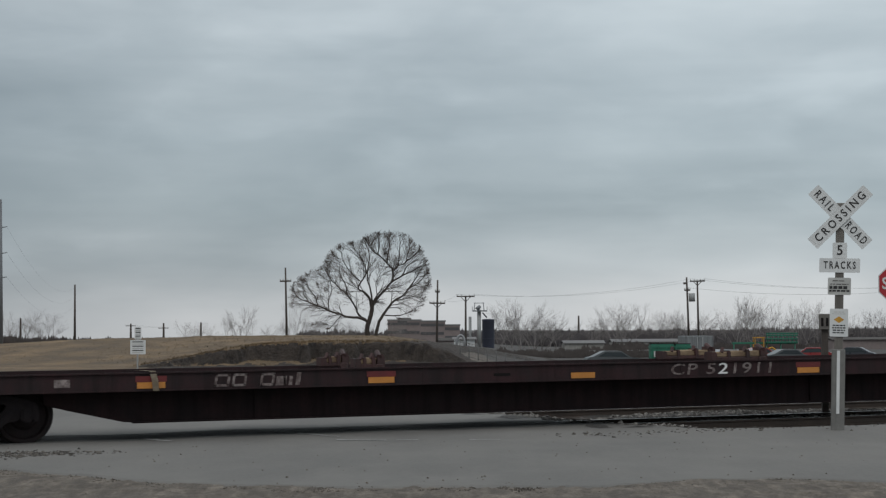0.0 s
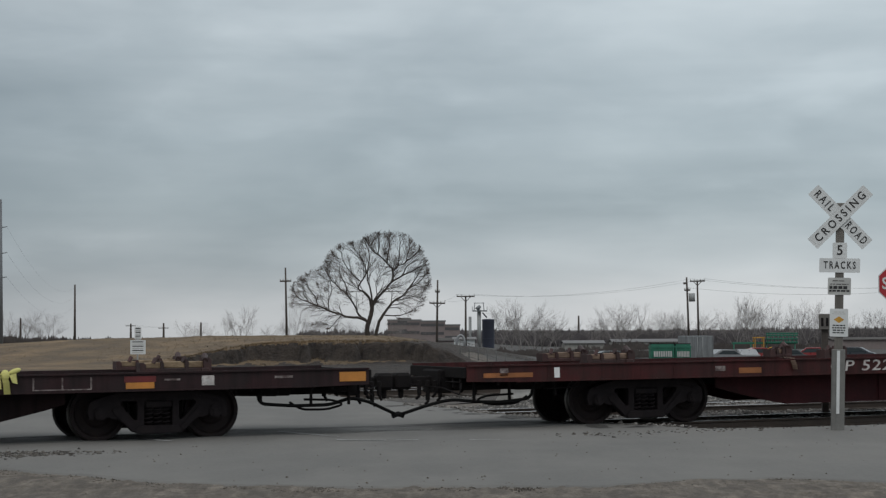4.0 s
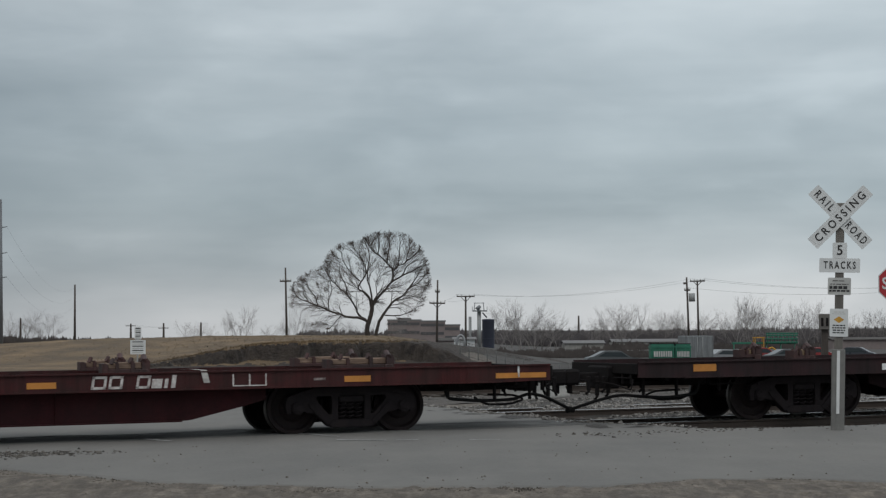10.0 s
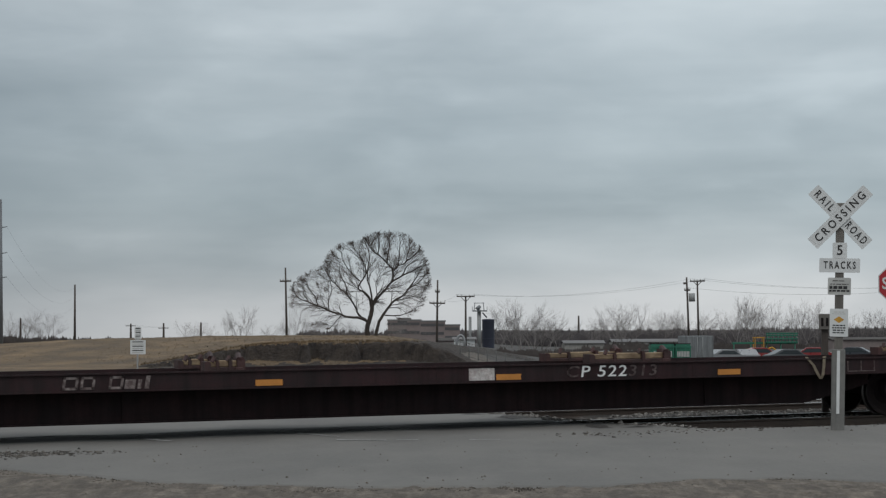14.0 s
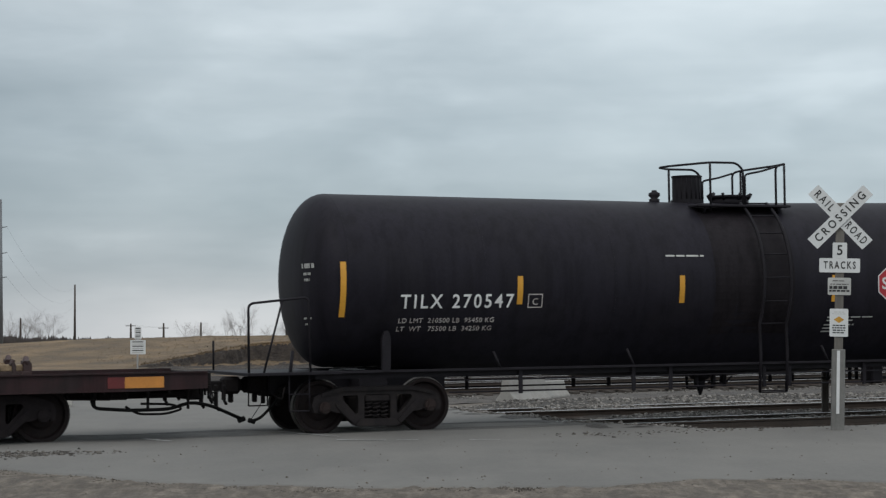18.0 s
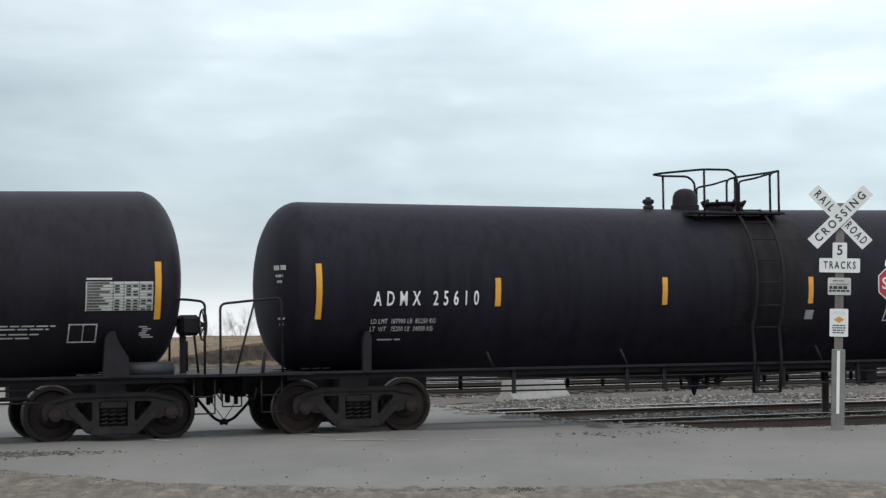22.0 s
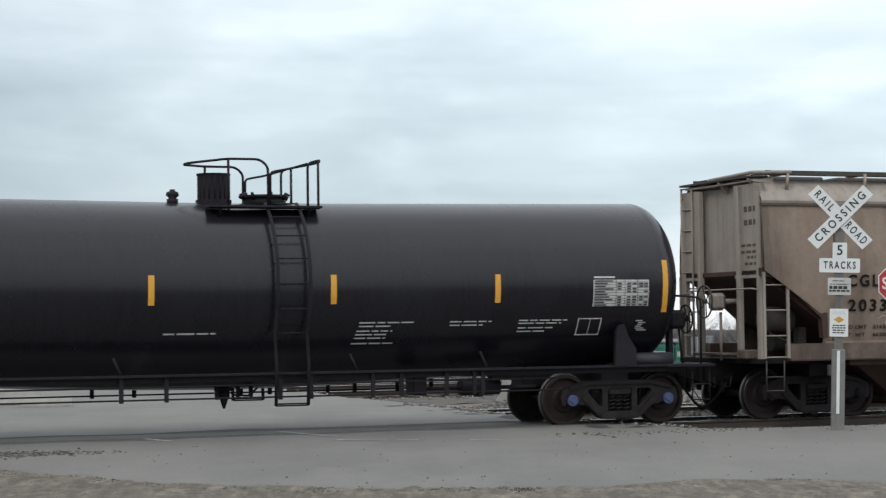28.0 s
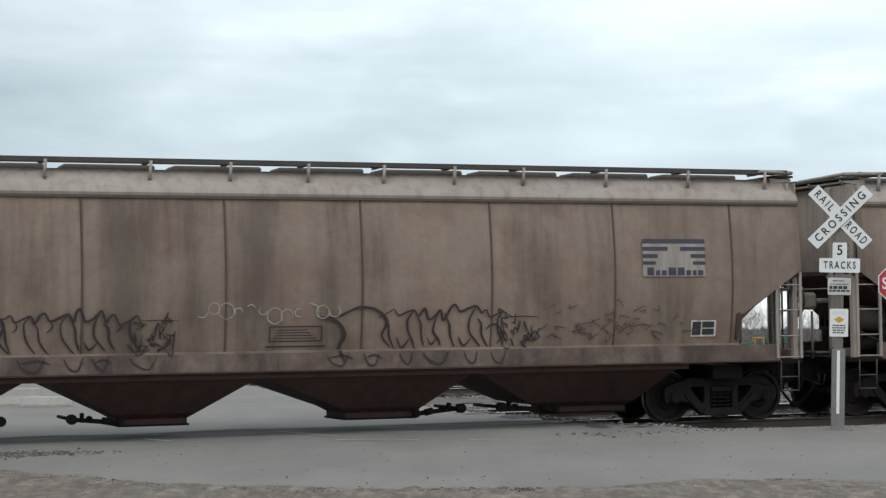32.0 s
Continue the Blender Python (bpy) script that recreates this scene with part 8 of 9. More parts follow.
def rolling_ridge():
    """The hazy rise of land that closes the view."""
    xs = np.linspace(-70, 900, 80)
    verts, faces = [], []
    for j, (d, b) in enumerate(((700, -28), (760, -4), (900, -1), (1100, 0))):
        for x in xs:
            n = noise.noise(Vector((x * 0.006, j * 0.3, 1)))
            rise = smooth_step(-70, 0, float(x))
            verts.append((float(x) * d / 700, d * REACH, EYE_Z + (-28 + (b + 28 + (6 * n if j else 0)) * rise) * d / 2800))
    n = len(xs)
    for j in range(3):
        faces += [(j * n + i, j * n + i + 1, (j + 1) * n + i + 1, (j + 1) * n + i) for i in range(n - 1)]
    me = bpy.data.meshes.new("distant_ridge")
    me.from_pydata(verts, [], faces)
    me.materials.append(M["hedge"])
    shade(me, True)
    return tagged(new("distant_ridge", me), "low wooded rise on the horizon", "ridge", kind="structure")


rolling_ridge()


# -- poles and wires --
TIPS = {}


def utility_pole(key, a, top, base, d, arms=(), lean=0.0, steel=False, extra=""):
    p, q = ahead(a, base, d), ahead(a, top, d)
    pole = thing("utility_pole", "tall tapered grey steel power pole" if steel else "dark wooden utility pole with cross-arms" if arms else "plain dark wooden utility pole", "utility pole", "utility poles", at=Matrix.Translation((p.x, p.y, 0)) @ pose(0, 0, 0, 0, lean, 0))
    z0, z1 = min(p.z, ground_z(p.x, p.y)) - 0.3, q.z
    r = (4.5 if steel else 1.9) * d / 2800
    bm = B()
    rod(bm, (0, 0, z0), (0, 0, z1), r * 1.25, 10, r * (0.45 if steel else 0.75))
    part("shaft", bm, M["pole_steel" if steel else "pole_wood"], pole)
    tips = [Vector((p.x, p.y, z1))]
    for b, half, braced in arms:
        z = ahead(a, b, d).z
        w = half * d / 2800
        bm = B()
        box(bm, -w, w, -0.12 - r, -r, z - 0.09, z + 0.09)
        part("cross_arm", bm, M["pole_wood"], pole)
        if braced:
            bm = B()
            for s in (-1, 1):
                rod(bm, (s * w * 0.55, -0.06 - r, z - 0.05), (0, -0.06 - r, z - w * 0.6), 0.045, 5)
            part("brace", bm, M["pole_wood"], pole)
        for s in (-1, -0.45, 0.45, 1):
            bm = B()
            rod(bm, (s * w * 0.95, -0.06 - r, z + 0.08), (s * w * 0.95, -0.06 - r, z + 0.32), 0.06, 6, 0.035)
            part("insulator", bm, M["sign_grey"], pole)
        tips += [Vector((p.x - w * 0.95, p.y - r, z + 0.32)), Vector((p.x + w * 0.95, p.y - r, z + 0.32))]
    if steel:
        for b in (182, 136, 93):
            z = ahead(a, b, d).z
            bm = B()
            rod(bm, (0, 0, z), (12 * d / 2800, 0, z + 0.1), 0.07, 6, 0.04)
            part("stand_off_arm", bm, M["pole_steel"], pole)
            tips.append(Vector((p.x + 12 * d / 2800, p.y, z)))
    if extra == "transformer":
        z = ahead(a, 58, d).z
        bm = B()
        rod(bm, (8 * d / 2800, 0, z - 0.5), (8 * d / 2800, 0, z + 0.5), 0.38, 12)
        part("transformer", bm, M["galvanised"], pole, "grey pole transformer can")
        bm = B()
        box(bm, -6 * d / 2800, 0, -0.15, 0.15, z + 1.6, z + 1.85)
        part("bracket", bm, M["pole_wood"], pole)
    TIPS[key] = tips
    return pole


utility_pole("steel", -783, 232, -35, 170, steel=True)
utility_pole("l1", -651, 81, -12, 300)
utility_pole("l2", -552, 12, -14, 420, ((8, 9, 0),))
utility_pole("l3", -494, 13, -14, 420, ((4, 9, 0),))
utility_pole("m1", -276, 111, -14, 190, ((87, 10, 0),), -1.0)
utility_pole("m2", -11, 89, -40, 200, ((48, 14, 1), (68, 4, 0)), 1.0)
utility_pole("m3", 40, 60, -40, 230, ((60, 16, 1),), 0.3)
utility_pole("r1", 435, 94, -40, 190, ((71, 5, 0),), -1.6, extra="transformer")
utility_pole("r2", 452, 87, -30, 210, ((87, 13, 1),), -0.8)
utility_pole("l4", -747, 22, -12, 380)
utility_pole("l5", -428, 14, -14, 420)
utility_pole("off_right", 1000, 92, -30, 200, ((88, 13, 1),))
utility_pole("far_mast", 240, 26, -10, 650)


def wire(p, q, sag, r=0.012):
    bm = B()
    pts = []
    for i in range(15):
        t = i / 14
        v = p.lerp(q, t)
        v.z -= sag * 4 * t * (1 - t)
        pts.append(v)
    pipe(bm, pts, r, 3)
    return solid("overhead_wire", bm, M["wire"], "thin dark overhead wire between poles", "wire", "overhead wires", smooth=True)


for i in (1, 2):
    wire(TIPS["m3"][i], TIPS["r2"][i], 1.1)
    wire(TIPS["r2"][i], TIPS["off_right"][i], 1.3)
    wire(TIPS["m2"][i], TIPS["m3"][i], 0.5)
    wire(TIPS["l2"][i], TIPS["l3"][i], 0.3)
wire(TIPS["r1"][1], TIPS["off_right"][1], 1.4)
for i in (1, 2, 3):
    wire(TIPS["steel"][i], TIPS["l1"][0] + Vector((0, 0, 1.0 - i * 1.6)), 3.0, 0.008)


# -- buildings and plant --
def far_building():
    d = 560.0
    p = ahead(-50, -16, d)
    b = thing("brick_building", "long low red-brown brick building behind the trees", "building", at=Matrix.Translation((p.x, p.y, p.z - 2)))
    k = d / 2800
    for x0, x1, h in ((-48, 11, 33), (11, 54, 31), (54, 80, 24), (-30, -8, 36)):
        bm = B()
        box(bm, x0 * k, x1 * k, 0.02 * h, 12, 0, h * k + 2)
        wall = part("wall", bm, M["brick_far"], b)
        bm = B()
        box(bm, x0 * k - 0.2, x1 * k + 0.2, 0.02 * h - 0.2, 12.2, h * k + 2, h * k + 2.5)
        part("roof", bm, M["roof_far"], b)
        n = int((x1 - x0) / 8)
        bm = B()
        box(bm, -0.9, 0.9, -0.08, 0.0, 0, 1.0)
        me = finish(bm, "window", M["window_dark"])
        for i in range(n):
            for z in (h * k + 0.4, h * k - 2.6):
                o = new("window", me)
                o.parent = wall
                o.matrix_basis = pose((x0 + 4 + i * 8) * k, 0.02 * h - 0.02, z)
    return b


far_building()


def shed(a0, a1, base, eave, ridge, d, label, roof="roof_far", wall="concrete"):
    x0, x1 = a0 * d / 2800, a1 * d / 2800
    z0, z1, z2 = (ahead(0, v, d).z for v in (base, eave, ridge))
    s = thing("shed", label, "shed", "low sheds beyond the yard", at=Matrix.Translation(((x0 + x1) / 2, d * REACH, z0 - 0.5)))
    w = (x1 - x0) / 2
    bm = B()
    box(bm, -w, w, 0, 10, 0, z1 - z0 + 0.5)
    part("wall", bm, M[wall], s)
    bm = B()
    prof = [(-0.5, z1 - z0 + 0.5), (5, z2 - z0 + 0.5), (10.5, z1 - z0 + 0.5), (5, z2 - z0 + 0.3)]
    m = Matrix(((0, 1, 0, 0), (1, 0, 0, 0), (0, 0, 1, 0), (0, 0, 0, 1)))
    prism(bm, prof, -w - 0.3, w + 0.3, m)
    part("roof", bm, M[roof], s)
    return s


shed(215, 285, -30, -24, -19, 330, "long low shed with a pale metal roof")
shed(300, 420, -32, -22, -17, 380, "long grey shed with a pale metal roof")
shed(690, 900, -34, -20, -16, 300, "low dark shed behind the parked cars", "hopper_dark", "brick_far")
shed(20, 56, -30, -16, -12, 230, "small white shed by the tanks", wall="sign_white")
shed(-10, 30, -34, -18, -13, 420, "low brown shed beyond the mound", "hopper_dark", "brick_far")


def batch_plant():
    d = 240.0
    k = d / 2800
    p = stand(64, d)
    t = thing("batch_plant", "slim steel column with a top platform and pipes", "industrial plant", at=Matrix.Translation(p))
    z = lambda b: EYE_Z + b * k - p.z
    bm = B()
    rod(bm, (0, 0, -0.2), (0, 0, z(36)), 3.4 * k, 14)
    part("column", bm, M["galvanised"], t)
    bm = B()
    box(bm, -12 * k, 14 * k, -0.8, 0.8, z(33), z(35))
    part("platform", bm, M["pole_steel"], t)
    bm = B()
    for x in (-9, 9):
        rod(bm, (x * k, 0, z(34)), (x * k * 0.8, 0, z(49)), 0.06, 6)
    rod(bm, (-9 * k, 0, z(48)), (9 * k, 0, z(48)), 0.05, 6)
    for x in (-12, 14):
        rod(bm, (x * k, -0.7, z(35)), (x * k, -0.7, z(42)), 0.04, 5)
    part("railing", bm, M["pole_steel"], t)
    bm = B()
    rod(bm, (-4 * k, -0.2, z(36)), (2 * k, -0.2, z(43)), 4.5 * k, 10, 2.5 * k)
    rod(bm, (6 * k, 0, z(31)), (14 * k, 0, z(22)), 0.12, 6)
    part("filter_head", bm, M["pole_steel"], t)
    bm = B()
    rod(bm, (-16 * k, 0.5, -0.2), (-16 * k, 0.5, z(24)), 2.6 * k, 12)
    part("vent_pipe", bm, M["galvanised"], t)
    u = thing("storage_tank", "upright dark blue storage tank", "storage tank", at=Matrix.Translation(stand(80, d + 4)))
    bm = B()
    lathe(bm, [(-0.2, 11 * k), (z(19), 11 * k), (z(20.5), 11.4 * k), (z(22), 10 * k), (z(22.5), 1 * k)], "z", 28)
    part("shell", bm, M["tank_blue"], u, auto=40)
    for zz in (0.3, 0.6):
        bm = B()
        lathe(bm, [(z(22) * zz, 11.2 * k), (z(22) * zz + 0.12, 11.2 * k)], "z", 28)
        part("hoop", bm, M["tank_blue"], u)
    return t


batch_plant()


def white_pipe_arch():
    d = 200.0
    p = stand(31, d)
    k = d / 2800
    bm = B()
    pipe(bm, [(-7 * k, 0, -0.1)] + [(-7 * k * math.cos(a), 0, 0.5 + 13 * k * math.sin(a)) for a in np.linspace(0, math.pi, 12)] + [(7 * k, 0, -0.1)], 2.2 * k, 8)
    return solid("pipe_arch", bm, M["car_white"], "white bent pipe arch beside the plant", "pipe", at=Matrix.Translation(p), smooth=True)


white_pipe_arch()


# -- vehicles and clutter on the far lot --
def parked_car(a, d, turn, paint, label, length=4.6, tall=1.45, kind="car"):
    car = thing("parked_car", label, "car", "cars on the far lot", at=Matrix.Translation(stand(a, d)) @ pose(0, 0, 0, 0, 0, turn))
    L = length / 2
    bm = B()
    if kind == "pickup":
        prof = [(-L, 0.35), (L, 0.35), (L, 0.95), (L * 0.55, 1.0), (L * 0.3, tall), (-L * 0.1, tall), (-L * 0.15, 1.0), (-L, 1.0)]
    else:
        prof = [(-L, 0.32), (L, 0.32), (L, 0.7), (L * 0.92, 0.82), (L * 0.52, 0.93), (L * 0.18, tall), (-L * 0.4, tall), (-L * 0.78, 0.98), (-L * 0.97, 0.92), (-L, 0.7)]
    prism(bm, prof, -0.88, 0.88)
    bmesh.ops.bevel(bm, geom=bm.edges[:], offset=0.06, segments=2, affect="EDGES")
    part("body", bm, paint, car, auto=40)
    for y in (-0.9, 0.89):
        bm = B()
        prism(bm, [(L * 0.42, 0.96), (L * 0.17, tall - 0.1), (-L * 0.36, tall - 0.1), (-L * 0.62, 1.0)], y, y + 0.01) if kind != "pickup" else prism(bm, [(L * 0.45, 1.03), (L * 0.27, tall - 0.1), (-L * 0.08, tall - 0.1), (-L * 0.1, 1.03)], y, y + 0.01)
        part("window", bm, M["glass"], car)
    for x in (-L * 0.62, L * 0.62):
        for y in (-0.8, 0.8):
            bm = B()
            rod(bm, (x, y - 0.1, 0.33), (x, y + 0.1, 0.33), 0.33, 16)
            w = part("wheel", bm, M["rubber"], car)
            bm = B()
            rod(bm, (x, y - 0.11, 0.33), (x, y + 0.11, 0.33), 0.19, 12)
            part("rim", bm, M["galvanised"], w)
    return car


for a, d, turn, paint, label, length, tall, kind in (
        (302, 124, 6, "car_silver", "silver saloon car parked on the far lot", 4.6, 1.42, "car"),
        (500, 138, 20, "car_white", "white car parked on the far lot", 4.2, 1.4, "car"),
        (531, 142, 100, "car_white", "white hatchback parked on the far lot", 4.2, 1.4, "car"),
        (562, 150, 5, "car_red", "red car parked on the far lot", 4.4, 1.45, "car"),
        (612, 138, 10, "car_silver", "silver car parked beside the loaders", 4.4, 1.4, "car"),
        (650, 150, 170, "car_red", "red car parked beside others", 4.4, 1.45, "car"),
        (722, 150, 160, "car_dark", "dark blue car parked on the far lot", 4.5, 1.45, "car")):
    parked_car(a, d, turn, M[paint], label, length, tall, kind)


def dumpster(a, d, w, h, turn, label):
    t = thing("dumpster", label, "dumpster", "green dumpsters", at=Matrix.Translation(stand(a, d)) @ pose(0, 0, 0, 0, 0, turn))
    bm = B()
    prism(bm, [(-w / 2, 0.12), (w / 2, 0.12), (w / 2, h * 0.85), (w / 2 - 0.05, h), (-w / 2 + 0.05, h), (-w / 2, h * 0.85)], -0.6, 0.6)
    part("bin", bm, M["bin_green"], t)
    bm = B()
    for x in np.linspace(-w / 2 + 0.06, w / 2 - 0.06, 4):
        box(bm, x - 0.04, x + 0.04, -0.66, -0.6, 0.12, h * 0.9)
    box(bm, -w / 2 - 0.03, w / 2 + 0.03, -0.66, 0.66, h * 0.86, h * 0.92)
    part("rib", bm, M["bin_green"], t)
    bm = B()
    x = -w * 0.38
    while x < w * 0.36:
        box(bm, x, x + w * 0.07, -0.675, -0.662, h * 0.5, h * 0.72)
        x += w * 0.1
    part("print", bm, M["sign_grey"], t)
    bm = B()
    box(bm, -w / 2, w / 2, -0.6, 0.62, h, h + 0.06)
    part("lid", bm, M["rubber"], t)
    return t


def storage_container():
    t = thing("storage_container", "pale grey ribbed steel storage container", "container", at=Matrix.Translation(stand(446, 134)) @ pose(0, 0, 0, 0, 0, 2))
    bm = B()
    box(bm, -1.14, 1.14, -2.2, 2.2, 0.1, 2.6, 0.03)
    part("shell", bm, M["container_grey"], t)
    for x in (-1.1, -0.55, -0.02, 0.06, 0.6, 1.1):
        bm = B()
        box(bm, x - 0.035, x + 0.035, -2.25, -2.19, 0.12, 2.58, 0.01)
        part("rib", bm, M["container_grey"], t)
    bm = B()
    for x in (-0.2, 0.24):
        rod(bm, (x, -2.27, 0.2), (x, -2.27, 2.5), 0.025, 6)
    part("lock_bar", bm, M["galvanised"], t)
    return t


storage_container()


def farm_implement():
    """A folded green field implement: wheels, a low frame and a raised rack of bars."""
    t = thing("farm_implement", "large green folded field implement with many bars", "farm machine", at=Matrix.Translation(stand(597, 165)) @ pose(0, 0, 0, 0, 0, 6))
    bm = B()
    box(bm, -5.2, 1.7, -0.1, 0.1, 1.65, 1.85, 0.02)
    for x in (-5.0, -3.2, -1.5, 0.0, 1.5):
        rod(bm, (x, 0, 0.0), (x, 0, 1.75), 0.07, 6)
    part("frame", bm, M["bin_green"], t)
    for i in range(9):
        bm = B()
        x = -1.5 + i * 0.38
        rod(bm, (x, -0.3, 1.65), (x + 0.15, 0.3, 2.8), 0.06, 6)
        part("bar", bm, M["bin_green"], t)
    for z in (1.85, 2.2, 2.55, 2.77):
        bm = B()
        box(bm, -1.65, 1.75, -0.35, -0.2, z - 0.1, z + 0.05, 0.02)
        part("rack_rail", bm, M["bin_green"], t)
    for x in (-4.6, -0.8, 1.0):
        bm = B()
        rod(bm, (x, -0.5, 0.42), (x, -0.2, 0.42), 0.42, 16)
        part("wheel", bm, M["rubber"], t)
    return t


farm_implement()
dumpster(386, 122, 1.8, 1.95, 2, "green steel dumpster with pale print on its front")
dumpster(422, 122, 1.2, 1.95, 2, "narrow green steel dumpster with pale print")




def lift(a, d, paint, label, boom):
    """A wheeled loader with cab, boom and bucket."""
    t = thing("loader", label, "loader", "machines on the far lot", at=Matrix.Translation(stand(a, d)))
    bm = B()
    box(bm, -1.2, 1.1, -0.7, 0.7, 0.5, 1.15, 0.08)
    part("chassis", bm, paint, t)
    bm = B()
    for x in (-0.35, 0.55):
        for y in (-0.55, 0.55):
            box(bm, x - 0.04, x + 0.04, y - 0.04, y + 0.04, 1.1, 2.3)
    box(bm, -0.45, 0.65, -0.65, 0.65, 2.28, 2.38)
    part("cab_frame", bm, paint, t)
    bm = B()
    pipe(bm, [(0.8, -0.5, 1.1), (1.4, -0.5, 1.1 + boom), (2.0, -0.5, 0.7 + boom)], 0.1, 5)
    part("boom", bm, paint, t)
    bm = B()
    prism(bm, [(1.9, 0.5 + boom), (2.4, 0.4 + boom), (2.5, 0.9 + boom), (2.05, 0.95 + boom)], -0.8, 0.8)
    part("bucket", bm, M["pole_steel"], t)
    for x in (-0.75, 0.75):
        for y in (-0.7, 0.7):
            bm = B()
            rod(bm, (x, y - 0.15, 0.45), (x, y + 0.15, 0.45), 0.45, 14)
            part("wheel", bm, M["rubber"], t)


lift(556, 165, M["machine_yellow"], "small yellow wheeled loader", 0.2)


def bollard(a, d, h):
    bm = B()
    rod(bm, (0, 0, -0.1), (0, 0, h), 0.12, 12)
    return solid("bollard", bm, M["sign_white"], "white pipe bollard on the far lot", "bollard", "bollards", at=Matrix.Translation(stand(a, d)))


for a, d, h in ((724, 95, 0.75), (768, 96, 0.7), (620, 100, 0.7)):
    bollard(a, d, h)


def yard_fence():
    """A wire fence on steel posts between the lot and the tracks."""
    f = thing("fence", "grey chain-link fence with steel posts and rails", "fence")
    d = 96.0
    pts = [stand(a, d + 0.01 * a) for a in range(30, 460, 16)]
    bm0 = B()
    rod(bm0, (0, 0, -0.1), (0, 0, 0.95), 0.028, 6)
    me = finish(bm0, "fence_post", M["fence_wire"])
    for p in pts:
        o = new("fence_post", me)
        o.parent = f
        o.matrix_basis = Matrix.Translation(p)
    for z in (0.92, 0.5, 0.1):
        bm = B()
        pipe(bm, [p + Vector((0, 0, z)) for p in pts], 0.02, 4)
        part("fence_rail", bm, M["fence_wire"], f)
    bm = B()
    for p, q in zip(pts, pts[1:]):
        for i in range(8):
            s, t = p.lerp(q, i / 8), p.lerp(q, (i + 1) / 8)
            rod(bm, s + Vector((0, 0, 0.1)), t + Vector((0, 0, 0.9)), 0.006, 3, cap=False)
            rod(bm, s + Vector((0, 0, 0.9)), t + Vector((0, 0, 0.1)), 0.006, 3, cap=False)
    part("fence_mesh", bm, M["fence_wire"], f)


yard_fence()


def notice_post():
    d = 64.0
    k = d / 2800
    p = stand(-540, d)
    s = thing("notice_sign", "two small white notices on a steel post", "notice sign", at=Matrix.Translation(p))
    bm = B()
    box(bm, -0.03, 0.03, -0.02, 0.02, -0.2, 1.9)
    part("post", bm, M["galvanised"], s)
    for name, x, z0, z1, w in (("upper_plate", 0.02, 1.42, 1.92, 0.27), ("lower_plate", 0.02, 0.82, 1.39, 0.62)):
        bm = moved(flat_sign(B(), w, z1 - z0, 0.02, 0.01), pose(x, -0.03, (z0 + z1) / 2))
        q = part(name, bm, M["sign_white"], s)
        n = 6
        for i in range(n):
            z = z1 - (i + 0.8) * (z1 - z0) / (n + 0.6)
            bm = B()
            box(bm, x - w * 0.36, x + w * 0.36, -0.046, -0.041, z - 0.02, z + 0.015)
            part("line_of_print", bm, M["sign_grey"] if i % 2 else M["truck_steel"], q)


notice_post()


def concrete_barrier(a, d, length, turn, h=0.62):
    bm = B()
    prof = [(-0.3, 0), (0.3, 0), (0.3, 0.08), (0.16, 0.26), (0.1, h), (-0.1, h), (-0.16, 0.26), (-0.3, 0.08)]
    m = Matrix(((0, 1, 0, 0), (1, 0, 0, 0), (0, 0, 1, 0), (0, 0, 0, 1)))
    prism(bm, prof, -length / 2, length / 2, m)
    bmesh.ops.bevel(bm, geom=bm.edges[:], offset=0.02, segments=1, affect="EDGES")
    return solid("concrete_barrier", bm, M["concrete"], "pale chipped concrete road barrier", "concrete barrier", "concrete barriers", at=Matrix.Translation(stand(a, d)) @ pose(0, 0, 0, 0, 0, turn))


concrete_barrier(-700, 37.5, 1.2, 10, 0.27)
concrete_barrier(-800, 38.5, 2.4, 14, 0.45)
concrete_barrier(142, 43.5, 2.3, 62, 0.64)
concrete_barrier(190, 45.0, 1.3, 60, 0.5)


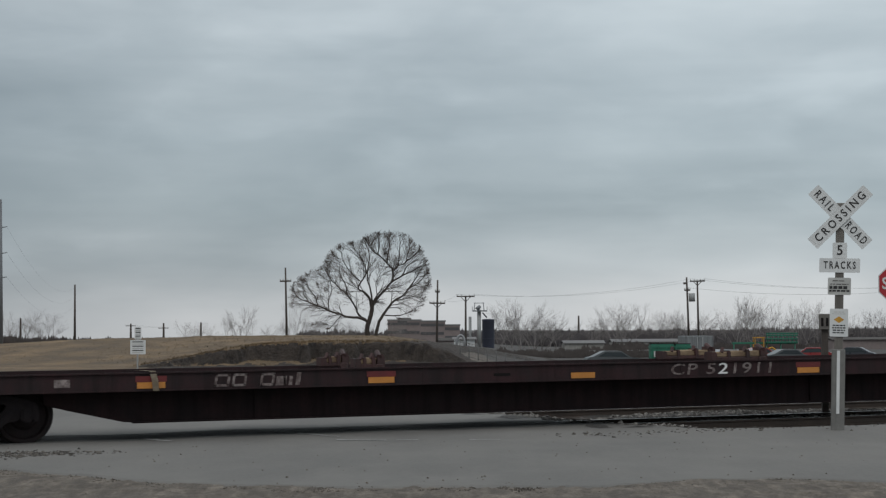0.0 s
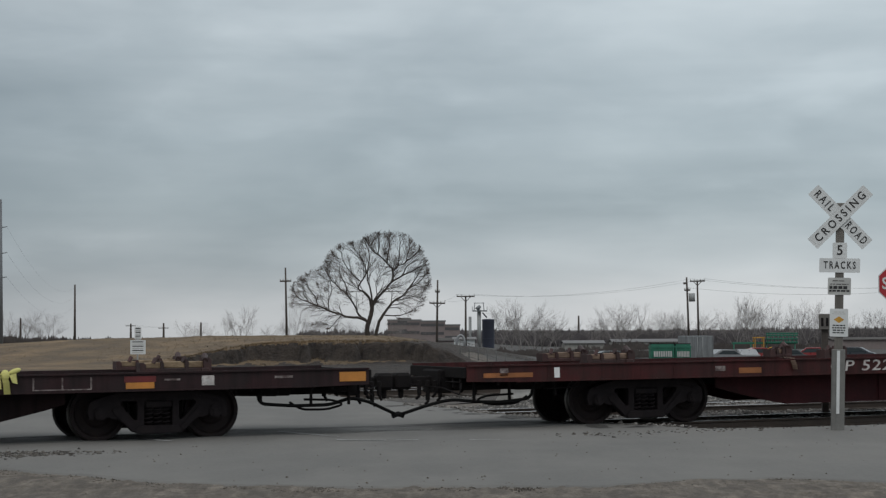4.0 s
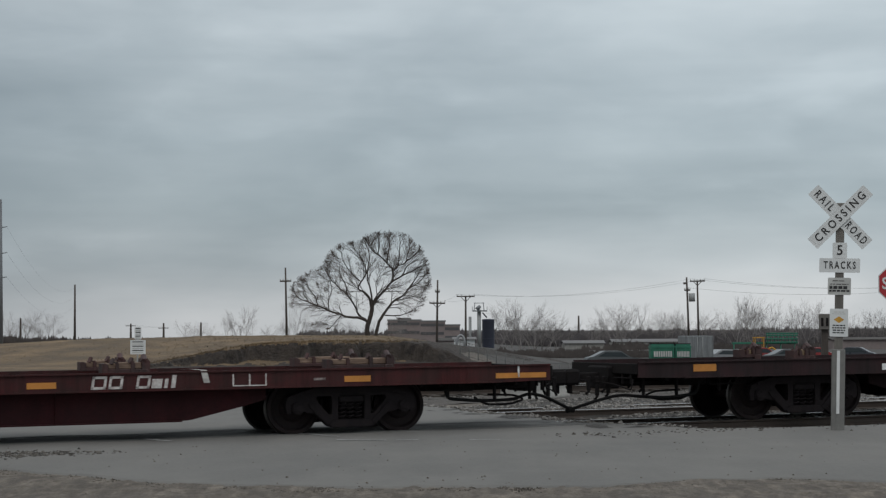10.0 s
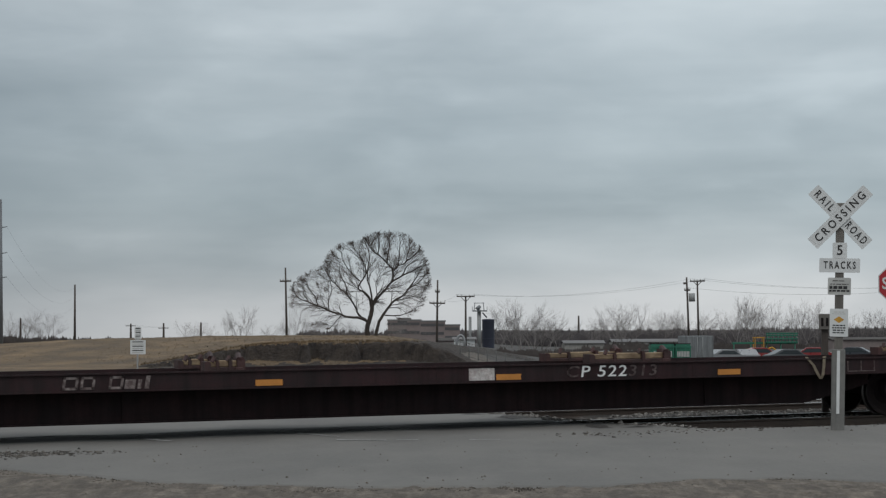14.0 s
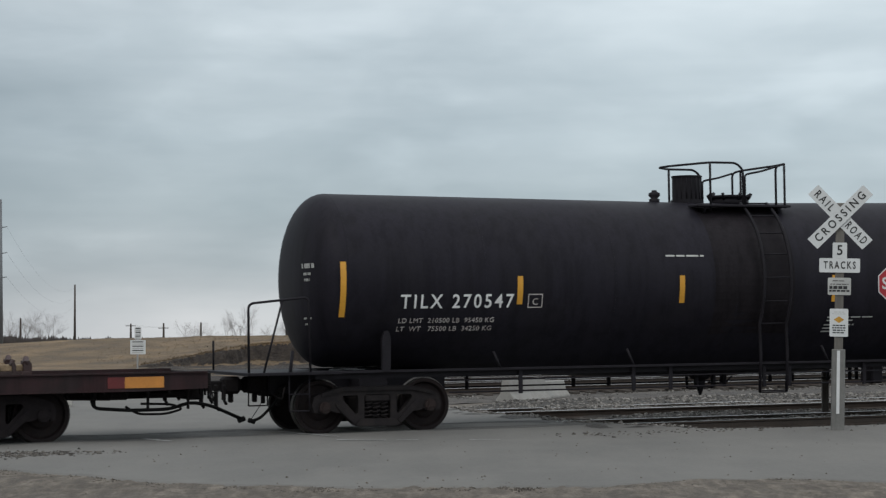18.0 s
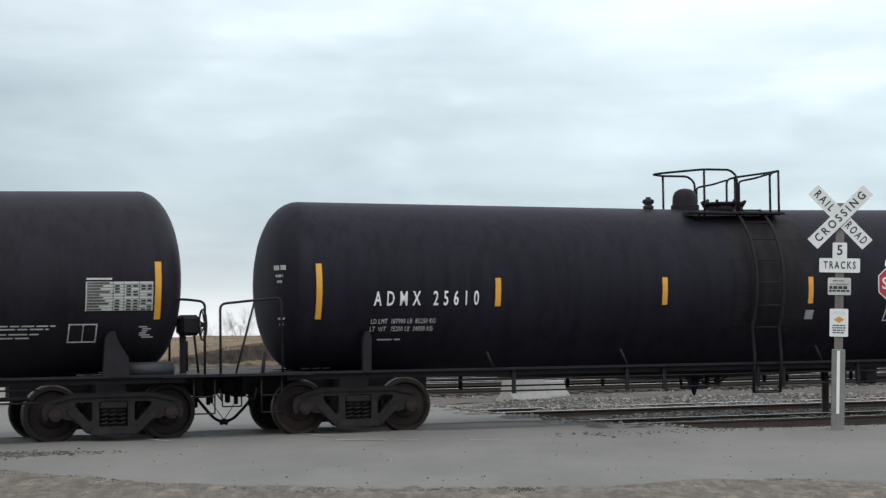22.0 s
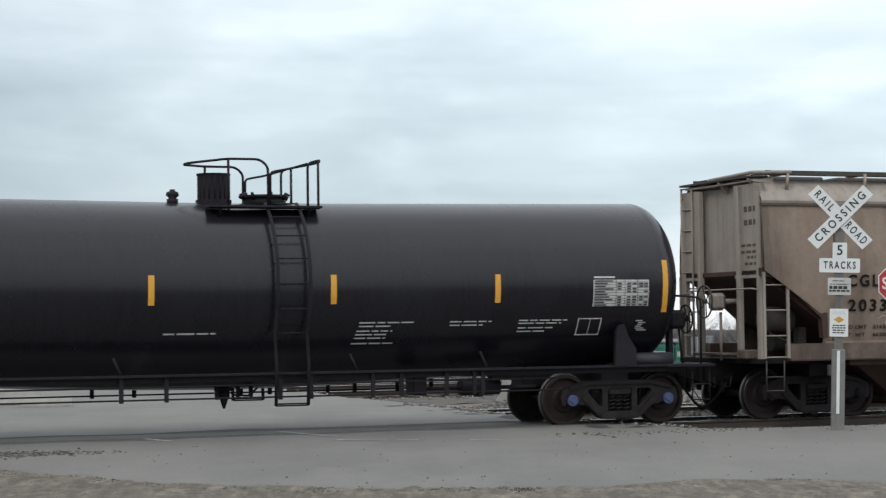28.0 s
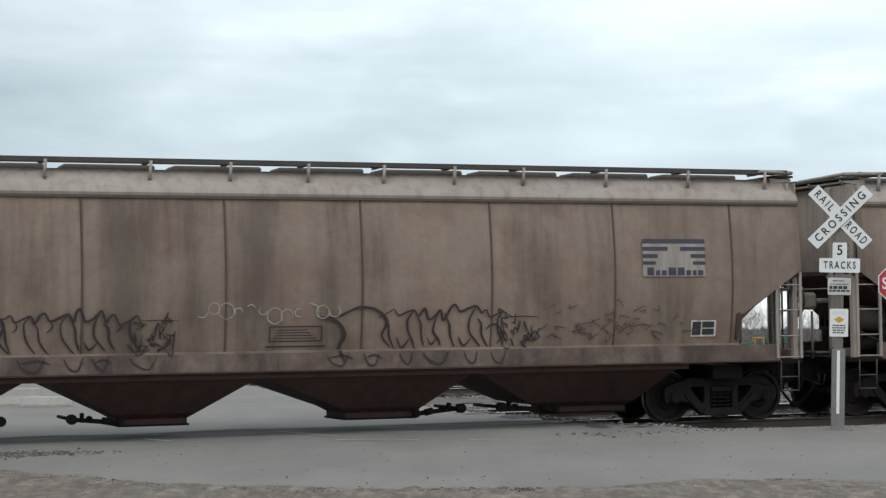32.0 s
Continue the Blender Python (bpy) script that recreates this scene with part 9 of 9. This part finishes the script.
# -- bird --
def bird():
    t = thing("bird", "dark bird in flight against the clouds", "bird")
    bm = B()
    lathe(bm, [(-0.2, 0.01), (-0.12, 0.045), (0.0, 0.06), (0.12, 0.045), (0.18, 0.03), (0.22, 0.012)], "x", 10)
    part("body", bm, M["bird"], t, smooth=True)
    bm = B()
    prism(bm, [(-0.2, 0.0), (-0.34, 0.01), (-0.34, -0.01)], -0.05, 0.05)
    part("tail", bm, M["bird"], t)
    wings = []
    for s in (-1, 1):
        bm = B()
        m = Matrix.Diagonal((1, s, 1, 1))
        vs = [bm.verts.new(m @ Vector(v)) for v in ((0.1, 0.03, 0), (0.12, 0.25, 0), (0.02, 0.52, 0), (-0.05, 0.5, 0), (-0.08, 0.25, 0), (-0.1, 0.03, 0))]
        f = bm.faces.new(vs)
        bmesh.ops.solidify(bm, geom=[f], thickness=0.012)
        bmesh.ops.recalc_face_normals(bm, faces=bm.faces)
        wings.append(part("wing", bm, M["bird"], t))
    for o in t.children:
        o.data.transform(Matrix.Scale(0.72, 4))
    return t, wings


BIRD, WINGS = bird()
# ---- what moves ----
def motions():
    times = [float(i) for i in range(33)]
    for car, q in CARS:
        walk(car, [(t, track_pose(q - travelled(t))) for t in times])
    steps = [i * 4 / FPS for i in range(241)]
    for axle, place, car, mid in ROLLING:
        turns = [(t, -math.degrees((travelled(t) - travelled(0.0)) / WHEEL_R)) for t in steps]
        walk(axle, [(t, pose(*place, 0, a % 360 - 360, 0)) for t, a in turns])
    # the bird crosses the sky to the right, falling a little
    path = [(0.0, -1900), (18.0, -1350), (18.5, -960), (19.0, -626), (19.5, -252), (20.0, 116), (20.5, 461), (21.0, 800), (21.6, 1250), (32.0, 2200)]
    level = {19.0: 342, 19.5: 370, 20.0: 323, 20.5: 270}
    rows = []
    for t, a in path:
        b = level.get(t, 330 if t < 19 else 235)
        rows.append((t, Matrix.Translation(ahead(a, b, 62.0)) @ pose(0, 0, 0, -8, 6, 12)))
    walk(BIRD, rows)
    for wing, side in zip(WINGS, (-1, 1)):
        walk(wing, [(i * 0.1, pose(0, 0, 0, side * (28 * math.sin(i * 1.9) + 8), 0, 0)) for i in range(321)])


motions()
